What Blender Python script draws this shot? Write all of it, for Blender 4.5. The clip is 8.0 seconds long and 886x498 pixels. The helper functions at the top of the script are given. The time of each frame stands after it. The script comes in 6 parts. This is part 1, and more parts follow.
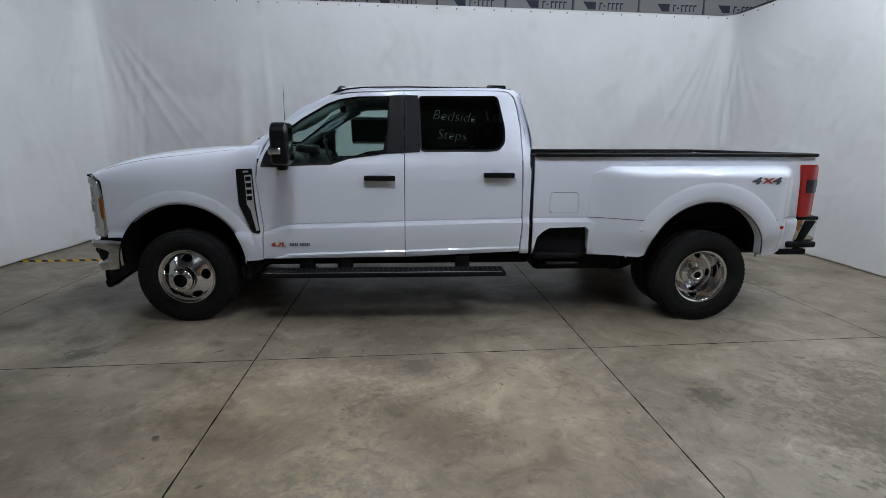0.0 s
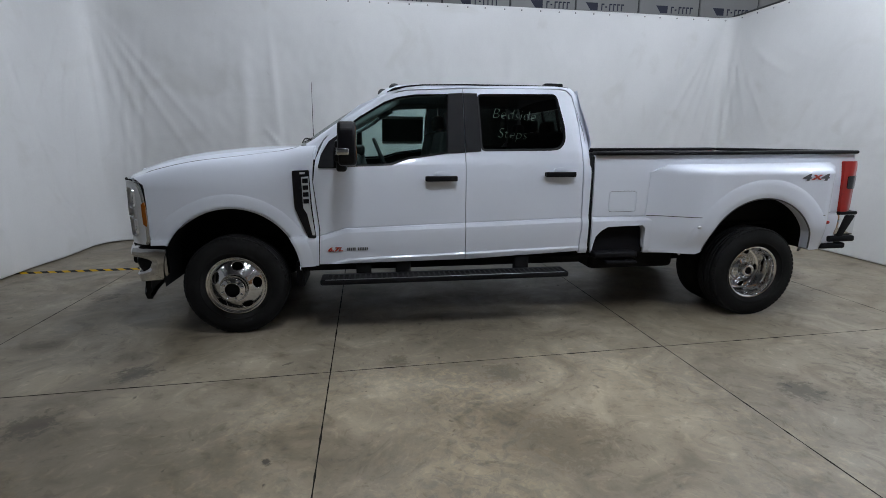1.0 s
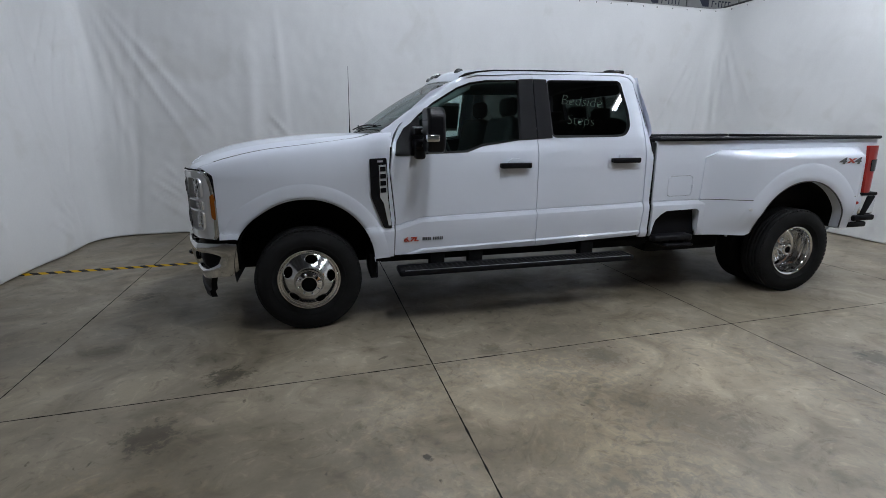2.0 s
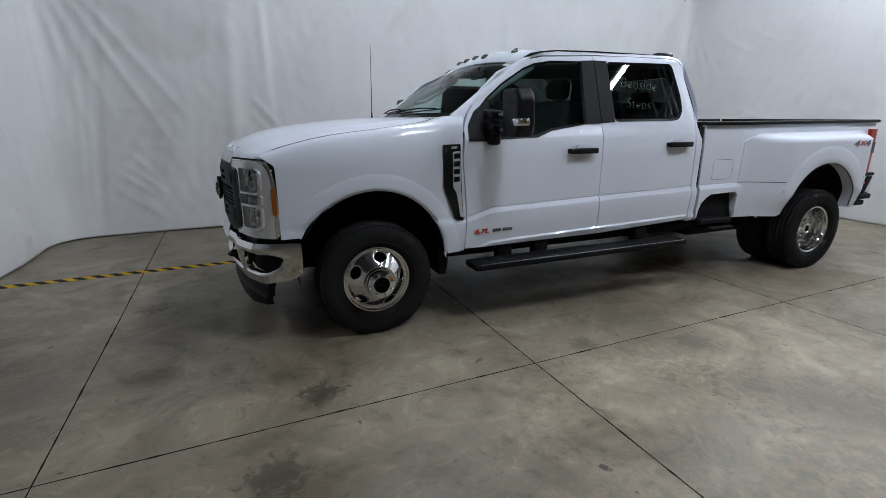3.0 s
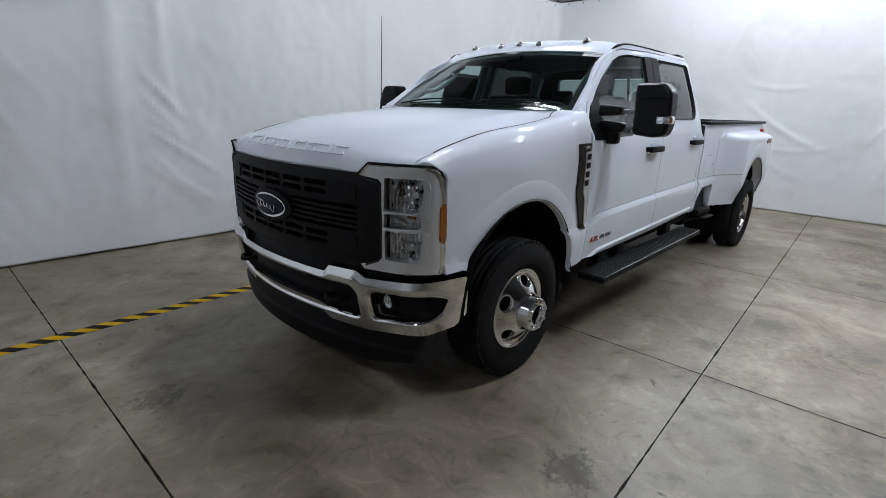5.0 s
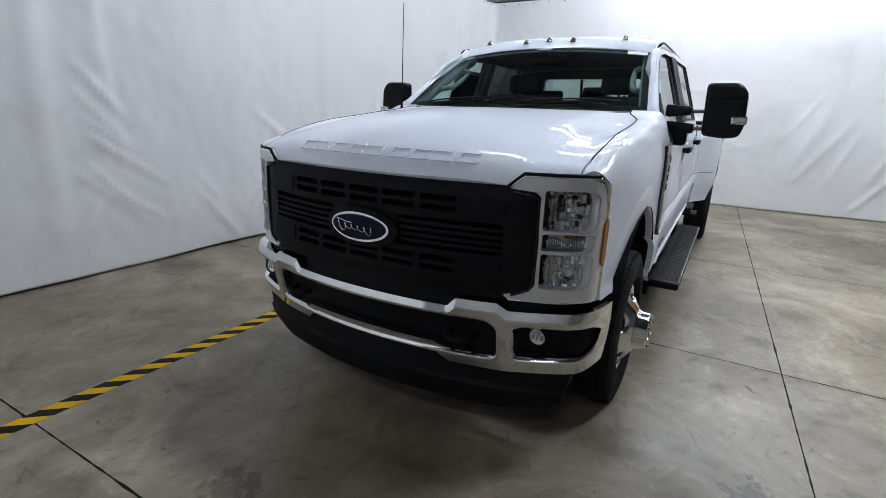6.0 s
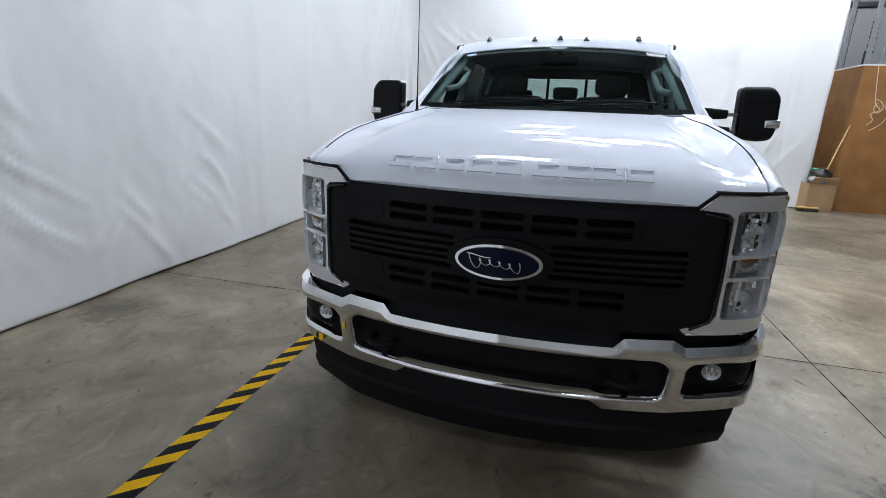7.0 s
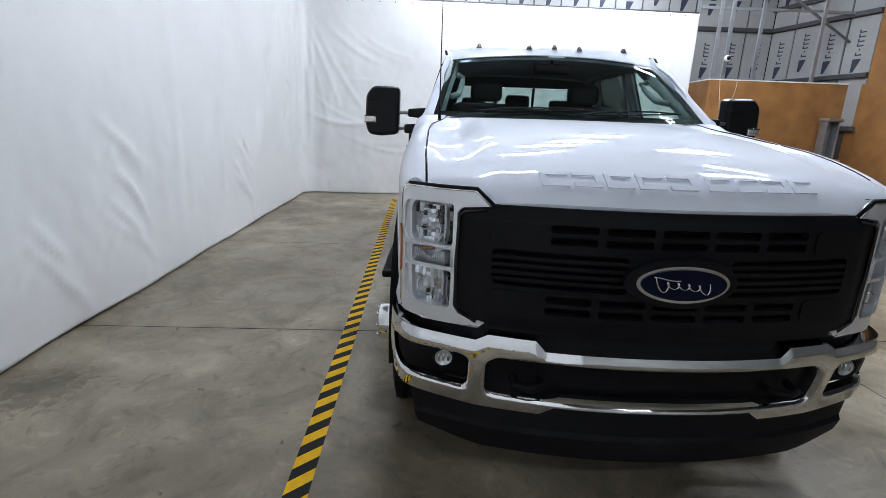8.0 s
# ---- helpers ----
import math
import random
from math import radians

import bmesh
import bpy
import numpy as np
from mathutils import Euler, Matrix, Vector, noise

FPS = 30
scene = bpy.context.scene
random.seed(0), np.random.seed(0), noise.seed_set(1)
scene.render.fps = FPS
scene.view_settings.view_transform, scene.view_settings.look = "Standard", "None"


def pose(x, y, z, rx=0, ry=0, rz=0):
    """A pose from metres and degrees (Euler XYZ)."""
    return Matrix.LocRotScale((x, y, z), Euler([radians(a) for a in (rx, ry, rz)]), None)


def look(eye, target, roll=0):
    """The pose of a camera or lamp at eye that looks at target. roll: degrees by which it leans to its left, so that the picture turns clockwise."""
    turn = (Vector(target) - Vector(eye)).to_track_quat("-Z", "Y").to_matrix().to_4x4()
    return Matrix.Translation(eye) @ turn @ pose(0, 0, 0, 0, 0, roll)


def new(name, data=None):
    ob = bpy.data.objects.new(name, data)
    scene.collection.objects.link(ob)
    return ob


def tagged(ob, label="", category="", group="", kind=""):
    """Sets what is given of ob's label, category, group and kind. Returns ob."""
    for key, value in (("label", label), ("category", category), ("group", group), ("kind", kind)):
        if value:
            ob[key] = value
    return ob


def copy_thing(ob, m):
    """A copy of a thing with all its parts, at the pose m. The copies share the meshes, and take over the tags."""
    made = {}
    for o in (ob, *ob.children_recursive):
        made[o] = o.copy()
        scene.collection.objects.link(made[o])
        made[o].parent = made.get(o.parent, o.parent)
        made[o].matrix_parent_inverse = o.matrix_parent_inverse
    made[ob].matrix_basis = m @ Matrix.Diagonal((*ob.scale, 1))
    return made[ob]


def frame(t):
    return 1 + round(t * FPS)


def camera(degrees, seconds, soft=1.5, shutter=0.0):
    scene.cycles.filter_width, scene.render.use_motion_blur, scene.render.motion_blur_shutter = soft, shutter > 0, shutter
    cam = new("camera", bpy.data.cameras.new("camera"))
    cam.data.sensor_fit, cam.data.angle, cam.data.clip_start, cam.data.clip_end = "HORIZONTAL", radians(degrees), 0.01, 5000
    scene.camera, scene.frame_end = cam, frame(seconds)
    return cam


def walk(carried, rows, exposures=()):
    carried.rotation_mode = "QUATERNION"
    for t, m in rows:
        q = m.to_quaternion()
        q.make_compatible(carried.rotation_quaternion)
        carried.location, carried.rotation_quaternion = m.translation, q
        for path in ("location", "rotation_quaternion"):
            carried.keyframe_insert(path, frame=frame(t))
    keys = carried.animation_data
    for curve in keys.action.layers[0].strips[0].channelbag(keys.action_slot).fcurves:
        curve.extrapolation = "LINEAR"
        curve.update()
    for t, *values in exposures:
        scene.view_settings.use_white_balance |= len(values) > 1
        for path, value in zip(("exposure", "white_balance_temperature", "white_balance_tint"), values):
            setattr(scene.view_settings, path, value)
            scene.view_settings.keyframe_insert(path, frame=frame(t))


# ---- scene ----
cam = camera(85.1, 8.0, soft=0.85)
PATH = [
    (0, (1.904, -5.087, 1.556), (2.041, -3.141, 1.117), 0.5),
    (0.5, (1.557, -5.047, 1.514), (1.739, -3.101, 1.093), 0.3),
    (1, (1.106, -4.896, 1.54), (1.387, -2.964, 1.104), 0.2),
    (1.5, (0.598, -4.823, 1.544), (0.977, -2.911, 1.094), -0.1),
    (1.7, (0.421, -4.775, 1.539), (0.832, -2.874, 1.07), 0.0),
    (2.8, (-0.65, -4.243, 1.502), (0.038, -2.436, 0.992), -0.1),
    (3, (-0.805, -4.102, 1.498), (-0.064, -2.321, 0.97), -0.0),
    (3.5, (-1.214, -3.732, 1.507), (-0.326, -2.027, 0.955), 0.4),
    (4, (-1.616, -3.338, 1.517), (-0.56, -1.73, 0.971), 0.8),
    (4.2, (-1.733, -3.148, 1.472), (-0.617, -1.579, 0.933), 0.9),
    (5.3, (-2.325, -2.057, 1.488), (-0.81, -0.875, 0.935), 2.1),
    (5.5, (-2.38, -1.821, 1.472), (-0.81, -0.707, 0.928), 2.0),
    (6, (-2.522, -1.309, 1.447), (-0.855, -0.346, 0.906), 2.1),
    (6.5, (-2.585, -0.772, 1.445), (-0.82, -0.007, 0.899), 2.1),
    (7, (-2.562, -0.243, 1.461), (-0.707, 0.273, 0.919), 2.1),
    (7.5, (-2.585, 0.282, 1.471), (-0.669, 0.524, 0.949), 2.1),
    (8, (-2.455, 0.815, 1.454), (-0.52, 0.776, 0.95), 2.0),
]
EXPOSURES = [(0.0, -1.05), (3.0, -0.95), (5.5, -0.66), (8.0, -0.31)]
walk(cam, [(t, look(eye, target, roll)) for t, eye, target, roll in PATH], EXPOSURES)

# ---------------------------------------------------------------- light
world = bpy.data.worlds.new("hall_air")
scene.world = world
world.use_nodes = True
world.node_tree.nodes["Background"].inputs[0].default_value = (0.5, 0.53, 0.56, 1)
world.node_tree.nodes["Background"].inputs[1].default_value = 0.02
LAMP_POWER = 300.0
LAMP_Z = 5.1

# ---------------------------------------------------------------- materials


def material(name, color, rough=0.5, metal=0.0, coat=0.0, noise_amt=0.0, noise_scale=8.0, fine=0.0, fine_scale=150.0,
             bump=0.0, bump_scale=60.0, spec=0.5, rough_var=0.0):
    """A principled material with two scales of colour variation and a fine relief."""
    m = bpy.data.materials.new(name)
    m.use_nodes = True
    nt = m.node_tree
    b = nt.nodes["Principled BSDF"]
    b.inputs["Base Color"].default_value = (*color, 1)
    b.inputs["Roughness"].default_value = rough
    b.inputs["Metallic"].default_value = metal
    b.inputs["Coat Weight"].default_value = coat
    b.inputs["Coat Roughness"].default_value = 0.03
    b.inputs["Specular IOR Level"].default_value = spec
    tc = nt.nodes.new("ShaderNodeTexCoord")

    def noise_node(scale, detail=4.0):
        n = nt.nodes.new("ShaderNodeTexNoise")
        n.inputs["Scale"].default_value = scale
        n.inputs["Detail"].default_value = detail
        nt.links.new(tc.outputs["Object"], n.inputs["Vector"])
        return n

    if noise_amt or fine:
        n1, n2 = noise_node(noise_scale), noise_node(fine_scale, 2.0)
        def scaled(n, amt):
            r = nt.nodes.new("ShaderNodeMapRange")
            r.inputs["From Min"].default_value, r.inputs["From Max"].default_value = 0.25, 0.75
            r.inputs["To Min"].default_value, r.inputs["To Max"].default_value = 1 - amt, 1 + amt
            nt.links.new(n.outputs["Fac"], r.inputs["Value"])
            return r
        mul = nt.nodes.new("ShaderNodeMath")
        mul.operation = "MULTIPLY"
        nt.links.new(scaled(n1, noise_amt).outputs[0], mul.inputs[0])
        nt.links.new(scaled(n2, fine).outputs[0], mul.inputs[1])
        mix = nt.nodes.new("ShaderNodeVectorMath")
        mix.operation = "SCALE"
        mix.inputs[0].default_value = color
        nt.links.new(mul.outputs[0], mix.inputs["Scale"])
        nt.links.new(mix.outputs[0], b.inputs["Base Color"])
        if rough_var:
            rr = nt.nodes.new("ShaderNodeMapRange")
            rr.inputs["From Min"].default_value, rr.inputs["From Max"].default_value = 0.3, 0.7
            rr.inputs["To Min"].default_value, rr.inputs["To Max"].default_value = rough - rough_var, rough + rough_var
            nt.links.new(n1.outputs["Fac"], rr.inputs["Value"])
            nt.links.new(rr.outputs[0], b.inputs["Roughness"])
    if bump:
        n3 = noise_node(bump_scale, 5.0)
        bp = nt.nodes.new("ShaderNodeBump")
        bp.inputs["Strength"].default_value = bump
        bp.inputs["Distance"].default_value = 0.004
        nt.links.new(n3.outputs["Fac"], bp.inputs["Height"])
        nt.links.new(bp.outputs[0], b.inputs["Normal"])
    return m


def glass(name, tint, gloss=1.0):
    """A thin pane: tinted see-through with mirror gloss by Fresnel."""
    m = bpy.data.materials.new(name)
    m.use_nodes = True
    nt = m.node_tree
    nt.nodes.clear()
    out = nt.nodes.new("ShaderNodeOutputMaterial")
    mix = nt.nodes.new("ShaderNodeMixShader")
    tr = nt.nodes.new("ShaderNodeBsdfTransparent")
    gl = nt.nodes.new("ShaderNodeBsdfGlossy")
    lw = nt.nodes.new("ShaderNodeLayerWeight")
    lw.inputs["Blend"].default_value = 0.5
    p5 = nt.nodes.new("ShaderNodeMath")
    p5.operation = "POWER"
    p5.inputs[1].default_value = 5.0
    nt.links.new(lw.outputs["Facing"], p5.inputs[0])
    fr = nt.nodes.new("ShaderNodeMath")
    fr.operation = "MULTIPLY_ADD"
    fr.inputs[1].default_value, fr.inputs[2].default_value = 0.9, 0.055
    nt.links.new(p5.outputs[0], fr.inputs[0])
    tr.inputs[0].default_value = (*tint, 1)
    gl.inputs["Roughness"].default_value = 0.02
    gl.inputs[0].default_value = (gloss, gloss, gloss, 1)
    nt.links.new(fr.outputs[0], mix.inputs[0])
    nt.links.new(tr.outputs[0], mix.inputs[1])
    nt.links.new(gl.outputs[0], mix.inputs[2])
    nt.links.new(mix.outputs[0], out.inputs[0])
    return m


def concrete():
    """Power-trowelled slab: grey-brown, blotched, worn satin, with small dark marks."""
    m = bpy.data.materials.new("concrete_floor")
    m.use_nodes = True
    nt = m.node_tree
    b = nt.nodes["Principled BSDF"]
    tc = nt.nodes.new("ShaderNodeTexCoord")

    def noise_node(scale, detail, rough=0.55, dist=0.0):
        n = nt.nodes.new("ShaderNodeTexNoise")
        n.inputs["Scale"].default_value, n.inputs["Detail"].default_value = scale, detail
        n.inputs["Roughness"].default_value, n.inputs["Distortion"].default_value = rough, dist
        nt.links.new(tc.outputs["Object"], n.inputs["Vector"])
        return n

    def ramp(src, stops):
        r = nt.nodes.new("ShaderNodeValToRGB")
        els = r.color_ramp.elements
        els[0].position, els[0].color = stops[0][0], (*stops[0][1], 1)
        els[1].position, els[1].color = stops[-1][0], (*stops[-1][1], 1)
        for p, c in stops[1:-1]:
            els.new(p).color = (*c, 1)
        nt.links.new(src, r.inputs[0])
        return r

    def mult(a, c):
        x = nt.nodes.new("ShaderNodeMix")
        x.data_type, x.blend_type = "RGBA", "MULTIPLY"
        x.inputs[0].default_value = 1.0
        nt.links.new(a, x.inputs[6])
        nt.links.new(c, x.inputs[7])
        return x.outputs[2]

    big = ramp(noise_node(0.55, 5, 0.6, 0.4).outputs["Fac"], [(0.36, (0.145, 0.121, 0.084)), (0.5, (0.205, 0.173, 0.124)), (0.63, (0.278, 0.238, 0.177))])
    mid = ramp(noise_node(1.9, 6, 0.55, 1.6).outputs["Fac"], [(0.33, (0.66, 0.63, 0.58)), (0.45, (0.93, 0.92, 0.90)), (0.56, (1.05, 1.05, 1.05)), (0.66, (1.28, 1.28, 1.27))])
    scuff = ramp(noise_node(4.2, 6, 0.60, 3.2).outputs["Fac"], [(0.33, (0.74, 0.72, 0.69)), (0.43, (1, 1, 1)), (0.57, (1.0, 1.0, 1.0)), (0.68, (1.26, 1.26, 1.25))])
    fine = ramp(noise_node(38, 5, 0.7).outputs["Fac"], [(0.3, (0.93, 0.925, 0.92)), (0.7, (1.05, 1.05, 1.05))])
    spots = ramp(noise_node(9.5, 3, 0.5, 0.6).outputs["Fac"], [(0.255, (0.42, 0.39, 0.35)), (0.30, (1, 1, 1))])
    c = mult(mult(mult(mult(big.outputs[0], mid.outputs[0]), fine.outputs[0]), spots.outputs[0]), scuff.outputs[0])
    # small chips and drips, one here and there
    vor = nt.nodes.new("ShaderNodeTexVoronoi")
    vor.inputs["Scale"].default_value = 1.9
    wob = nt.nodes.new("ShaderNodeVectorMath")
    wob.operation = "MULTIPLY_ADD"
    nt.links.new(noise_node(30, 3).outputs["Color"], wob.inputs[0])
    wob.inputs[1].default_value = (0.05, 0.05, 0.0)
    nt.links.new(tc.outputs["Object"], wob.inputs[2])
    nt.links.new(wob.outputs[0], vor.inputs["Vector"])
    siz = nt.nodes.new("ShaderNodeMath")
    siz.operation = "DIVIDE"
    nt.links.new(vor.outputs["Distance"], siz.inputs[0])
    nt.links.new(noise_node(0.9, 2).outputs["Fac"], siz.inputs[1])
    c = mult(c, ramp(siz.outputs[0], [(0.030, (0.34, 0.32, 0.29)), (0.060, (1, 1, 1))]).outputs[0])
    # old oil spots and scuffs, and broad painted light and shade: x, y, radius, depth
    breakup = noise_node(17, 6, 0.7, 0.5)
    for sx, sy, sr, deep in STAINS_AND_LIGHT:
        dist = nt.nodes.new("ShaderNodeVectorMath")
        dist.operation = "DISTANCE"
        nt.links.new(tc.outputs["Object"], dist.inputs[0])
        dist.inputs[1].default_value = (sx, sy, 0)
        near = nt.nodes.new("ShaderNodeMapRange")
        near.inputs["From Min"].default_value, near.inputs["From Max"].default_value = 0, sr
        near.inputs["To Min"].default_value, near.inputs["To Max"].default_value = 0.34, -0.22
        nt.links.new(dist.outputs["Value"], near.inputs["Value"])
        tot = nt.nodes.new("ShaderNodeMath")
        tot.operation = "ADD"
        nt.links.new(near.outputs[0], tot.inputs[0])
        nt.links.new(breakup.outputs["Fac"], tot.inputs[1])
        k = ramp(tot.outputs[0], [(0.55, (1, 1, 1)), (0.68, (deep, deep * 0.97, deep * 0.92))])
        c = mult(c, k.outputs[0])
    nt.links.new(c, b.inputs["Base Color"])
    rr = nt.nodes.new("ShaderNodeMapRange")
    rr.inputs["From Min"].default_value, rr.inputs["From Max"].default_value = 0.3, 0.7
    rr.inputs["To Min"].default_value, rr.inputs["To Max"].default_value = 0.34, 0.56
    nt.links.new(noise_node(1.7, 5).outputs["Fac"], rr.inputs["Value"])
    nt.links.new(rr.outputs[0], b.inputs["Roughness"])
    bp = nt.nodes.new("ShaderNodeBump")
    bp.inputs["Strength"].default_value, bp.inputs["Distance"].default_value = 0.12, 0.003
    nt.links.new(noise_node(26, 6).outputs["Fac"], bp.inputs["Height"])
    nt.links.new(bp.outputs[0], b.inputs["Normal"])
    return m


def striped_tape():
    """Yellow and black hazard stripes, slanted, 0.15 m apart along the tape."""
    m = bpy.data.materials.new("hazard_stripes")
    m.use_nodes = True
    nt = m.node_tree
    b = nt.nodes["Principled BSDF"]
    tc = nt.nodes.new("ShaderNodeTexCoord")
    sep = nt.nodes.new("ShaderNodeSeparateXYZ")
    nt.links.new(tc.outputs["Object"], sep.inputs[0])
    add = nt.nodes.new("ShaderNodeMath")
    add.operation = "MULTIPLY_ADD"
    nt.links.new(sep.outputs["Y"], add.inputs[0])
    add.inputs[1].default_value = TAPE_SLANT
    nt.links.new(sep.outputs["X"], add.inputs[2])
    div = nt.nodes.new("ShaderNodeMath")
    div.operation = "MULTIPLY_ADD"
    nt.links.new(add.outputs[0], div.inputs[0])
    div.inputs[1].default_value = 1 / TAPE_PITCH
    div.inputs[2].default_value = 0.267
    fr = nt.nodes.new("ShaderNodeMath")
    fr.operation = "FRACT"
    nt.links.new(div.outputs[0], fr.inputs[0])
    gt = nt.nodes.new("ShaderNodeMath")
    gt.operation = "GREATER_THAN"
    nt.links.new(fr.outputs[0], gt.inputs[0])
    gt.inputs[1].default_value = 0.5
    n = nt.nodes.new("ShaderNodeTexNoise")
    n.inputs["Scale"].default_value, n.inputs["Detail"].default_value = 30, 5
    nt.links.new(tc.outputs["Object"], n.inputs["Vector"])
    mix = nt.nodes.new("ShaderNodeMix")
    mix.data_type = "RGBA"
    mix.inputs[6].default_value = (0.010, 0.010, 0.011, 1)
    mix.inputs[7].default_value = (0.80, 0.47, 0.006, 1)
    nt.links.new(gt.outputs[0], mix.inputs[0])
    dirt = nt.nodes.new("ShaderNodeMix")
    dirt.data_type, dirt.blend_type = "RGBA", "MULTIPLY"
    dirt.inputs[0].default_value = 0.35
    nt.links.new(mix.outputs[2], dirt.inputs[6])
    nt.links.new(n.outputs["Fac"], dirt.inputs[7])
    nt.links.new(dirt.outputs[2], b.inputs["Base Color"])
    b.inputs["Roughness"].default_value = 0.6
    b.inputs["Specular IOR Level"].default_value = 0.12
    return m


TAPE_PITCH, TAPE_SLANT = 0.15, 0.87
# Small entries are stains; radii from 0.9 up paint lit and dim floor areas.
STAINS_AND_LIGHT = [(-0.52, -1.63, 0.26, 0.42), (-0.80, -2.22, 0.30, 0.5), (3.76, -2.44, 0.28, 0.5), (1.96, -1.97, 0.32, 0.6), (1.24, -1.70, 0.22, 0.6), (-1.58, 0.16, 0.25, 0.55), (-0.12, 2.89, 0.45, 0.55), (4.45, 2.74, 0.7, 0.6), (2.1, -2.75, 0.55, 0.75), (0.55, -2.71, 0.05, 0.2), (5.9, 0.2, 0.7, 0.6), (5.0, -3.0, 1.9, 0.62), (4.3, -3.9, 1.3, 0.75), (2.3, -2.75, 2.2, 1.20), (1.1, -2.6, 1.7, 1.22), (-0.9, -2.9, 0.9, 1.15), (1.4, -4.2, 0.5, 0.7)]
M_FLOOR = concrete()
M_TAPE = striped_tape()
M_JOINT = material("joint_filler", (0.014, 0.012, 0.010), 0.9, spec=0.1, noise_amt=0.3, noise_scale=6, fine=0.2)
M_CURTAIN = material("white_tarpaulin", (0.69, 0.69, 0.685), 0.42, noise_amt=0.05, noise_scale=1.1, fine=0.015, fine_scale=40, bump=0.08, bump_scale=30)
M_PLY = material("varnished_plywood", (0.255, 0.118, 0.038), 0.45, noise_amt=0.28, noise_scale=3.0, fine=0.12, fine_scale=60, bump=0.1)
M_FOAM = material("foil_faced_board", (0.265, 0.265, 0.262), 0.6, noise_amt=0.08, noise_scale=2.0, fine=0.03)
M_INK = material("printed_blue", (0.014, 0.018, 0.042), 0.6, noise_amt=0.1)
M_STEEL = material("galvanised_steel", (0.33, 0.34, 0.35), 0.42, metal=0.8, noise_amt=0.15, noise_scale=6)
M_DARKSTEEL = material("dark_steel", (0.06, 0.06, 0.065), 0.5, metal=0.4, noise_amt=0.2, noise_scale=5)
M_BOUNCE = material("bounce_wall_grey", (0.46, 0.46, 0.45), 0.7, noise_amt=0.1, noise_scale=1.0, fine=0.05)
M_CEIL = material("ceiling_board", (0.10, 0.10, 0.105), 0.7, noise_amt=0.1, noise_scale=1.0)
M_WHITE = material("white_enamel", (0.8, 0.8, 0.78), 0.35, noise_amt=0.03)
M_CARD = material("cardboard", (0.36, 0.23, 0.12), 0.8, noise_amt=0.12, noise_scale=5, fine=0.05)
M_PAINT = material("white_car_paint", (0.775, 0.81, 0.885), 0.65, coat=0.6, spec=0.12, noise_amt=0.012, noise_scale=3.0, fine=0.01)
M_CHROME = material("chrome", (0.78, 0.79, 0.80), 0.07, metal=1.0, noise_amt=0.03, noise_scale=14, fine=0.02)
M_ALLOY = material("polished_alloy", (0.72, 0.72, 0.72), 0.12, metal=1.0, noise_amt=0.05, noise_scale=20, fine=0.03)
M_SILVER = material("satin_silver", (0.76, 0.77, 0.79), 0.28, metal=0.5, coat=0.3, noise_amt=0.02)
M_BLACK = material("black_plastic", (0.0078, 0.0078, 0.009), 0.50, spec=0.10, noise_amt=0.1, noise_scale=9, fine=0.1, bump=0.12, bump_scale=300)
M_CAP = material("satin_black_cap", (0.0055, 0.0055, 0.0065), 0.34, spec=0.22, noise_amt=0.08, noise_scale=9, fine=0.08, bump=0.05, bump_scale=260)
M_GLOSSBLACK = material("gloss_black", (0.009, 0.009, 0.011), 0.2, spec=0.3, coat=0.2, noise_amt=0.05)
M_RUBBER = material("tyre_rubber", (0.011, 0.011, 0.011), 0.8, spec=0.12, noise_amt=0.2, noise_scale=10, fine=0.12, bump=0.2, bump_scale=120)
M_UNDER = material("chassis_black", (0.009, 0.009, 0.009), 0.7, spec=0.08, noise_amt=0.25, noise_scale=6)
M_SEAL = material("rubber_seal", (0.008, 0.008, 0.009), 0.6, spec=0.1, noise_amt=0.1)
M_TRIM = material("interior_dark_cloth", (0.042, 0.047, 0.048), 0.8, noise_amt=0.15, noise_scale=14, fine=0.15, bump=0.2, bump_scale=250)
M_GREYTRIM = material("interior_grey_plastic", (0.30, 0.345, 0.355), 0.6, noise_amt=0.06, fine=0.05)
M_DASH = material("dashboard_plastic", (0.018, 0.020, 0.021), 0.5, noise_amt=0.1, fine=0.1)
M_SMOKE = material("smoked_clear_lens", (0.09, 0.09, 0.092), 0.12, spec=0.6, coat=1.0, noise_amt=0.3, noise_scale=60)
M_AMBER = material("amber_lens", (0.31, 0.088, 0.008), 0.18, coat=0.6, noise_amt=0.1, noise_scale=40)
M_RED = material("red_lens", (0.36, 0.014, 0.009), 0.28, spec=0.3, coat=0.15, noise_amt=0.08, noise_scale=30)
M_REDINK = material("red_enamel", (0.40, 0.045, 0.025), 0.35, noise_amt=0.05)
M_GREYINK = material("grey_decal", (0.085, 0.09, 0.10), 0.35, noise_amt=0.05)
M_BADGE = material("blue_enamel", (0.003, 0.0055, 0.020), 0.3, spec=0.12, coat=0.03, noise_amt=0.05)
M_MARKER = material("green_white_marker", (0.082, 0.13, 0.10), 0.7, noise_amt=0.12, noise_scale=40)
M_PAPER = material("paper", (0.72, 0.74, 0.70), 0.75, noise_amt=0.03)
M_STICKER = material("back_of_window_label", (0.10, 0.125, 0.115), 0.7, noise_amt=0.08, noise_scale=6)
M_GLASS = glass("clear_green_glass", (0.72, 0.84, 0.81), 0.6)
M_REARGLASS = glass("rear_glass", (0.42, 0.50, 0.48))
M_DOORGLASS = glass("door_glass", (0.62, 0.74, 0.71))
M_TINT = glass("dark_privacy_glass", (0.055, 0.065, 0.06))
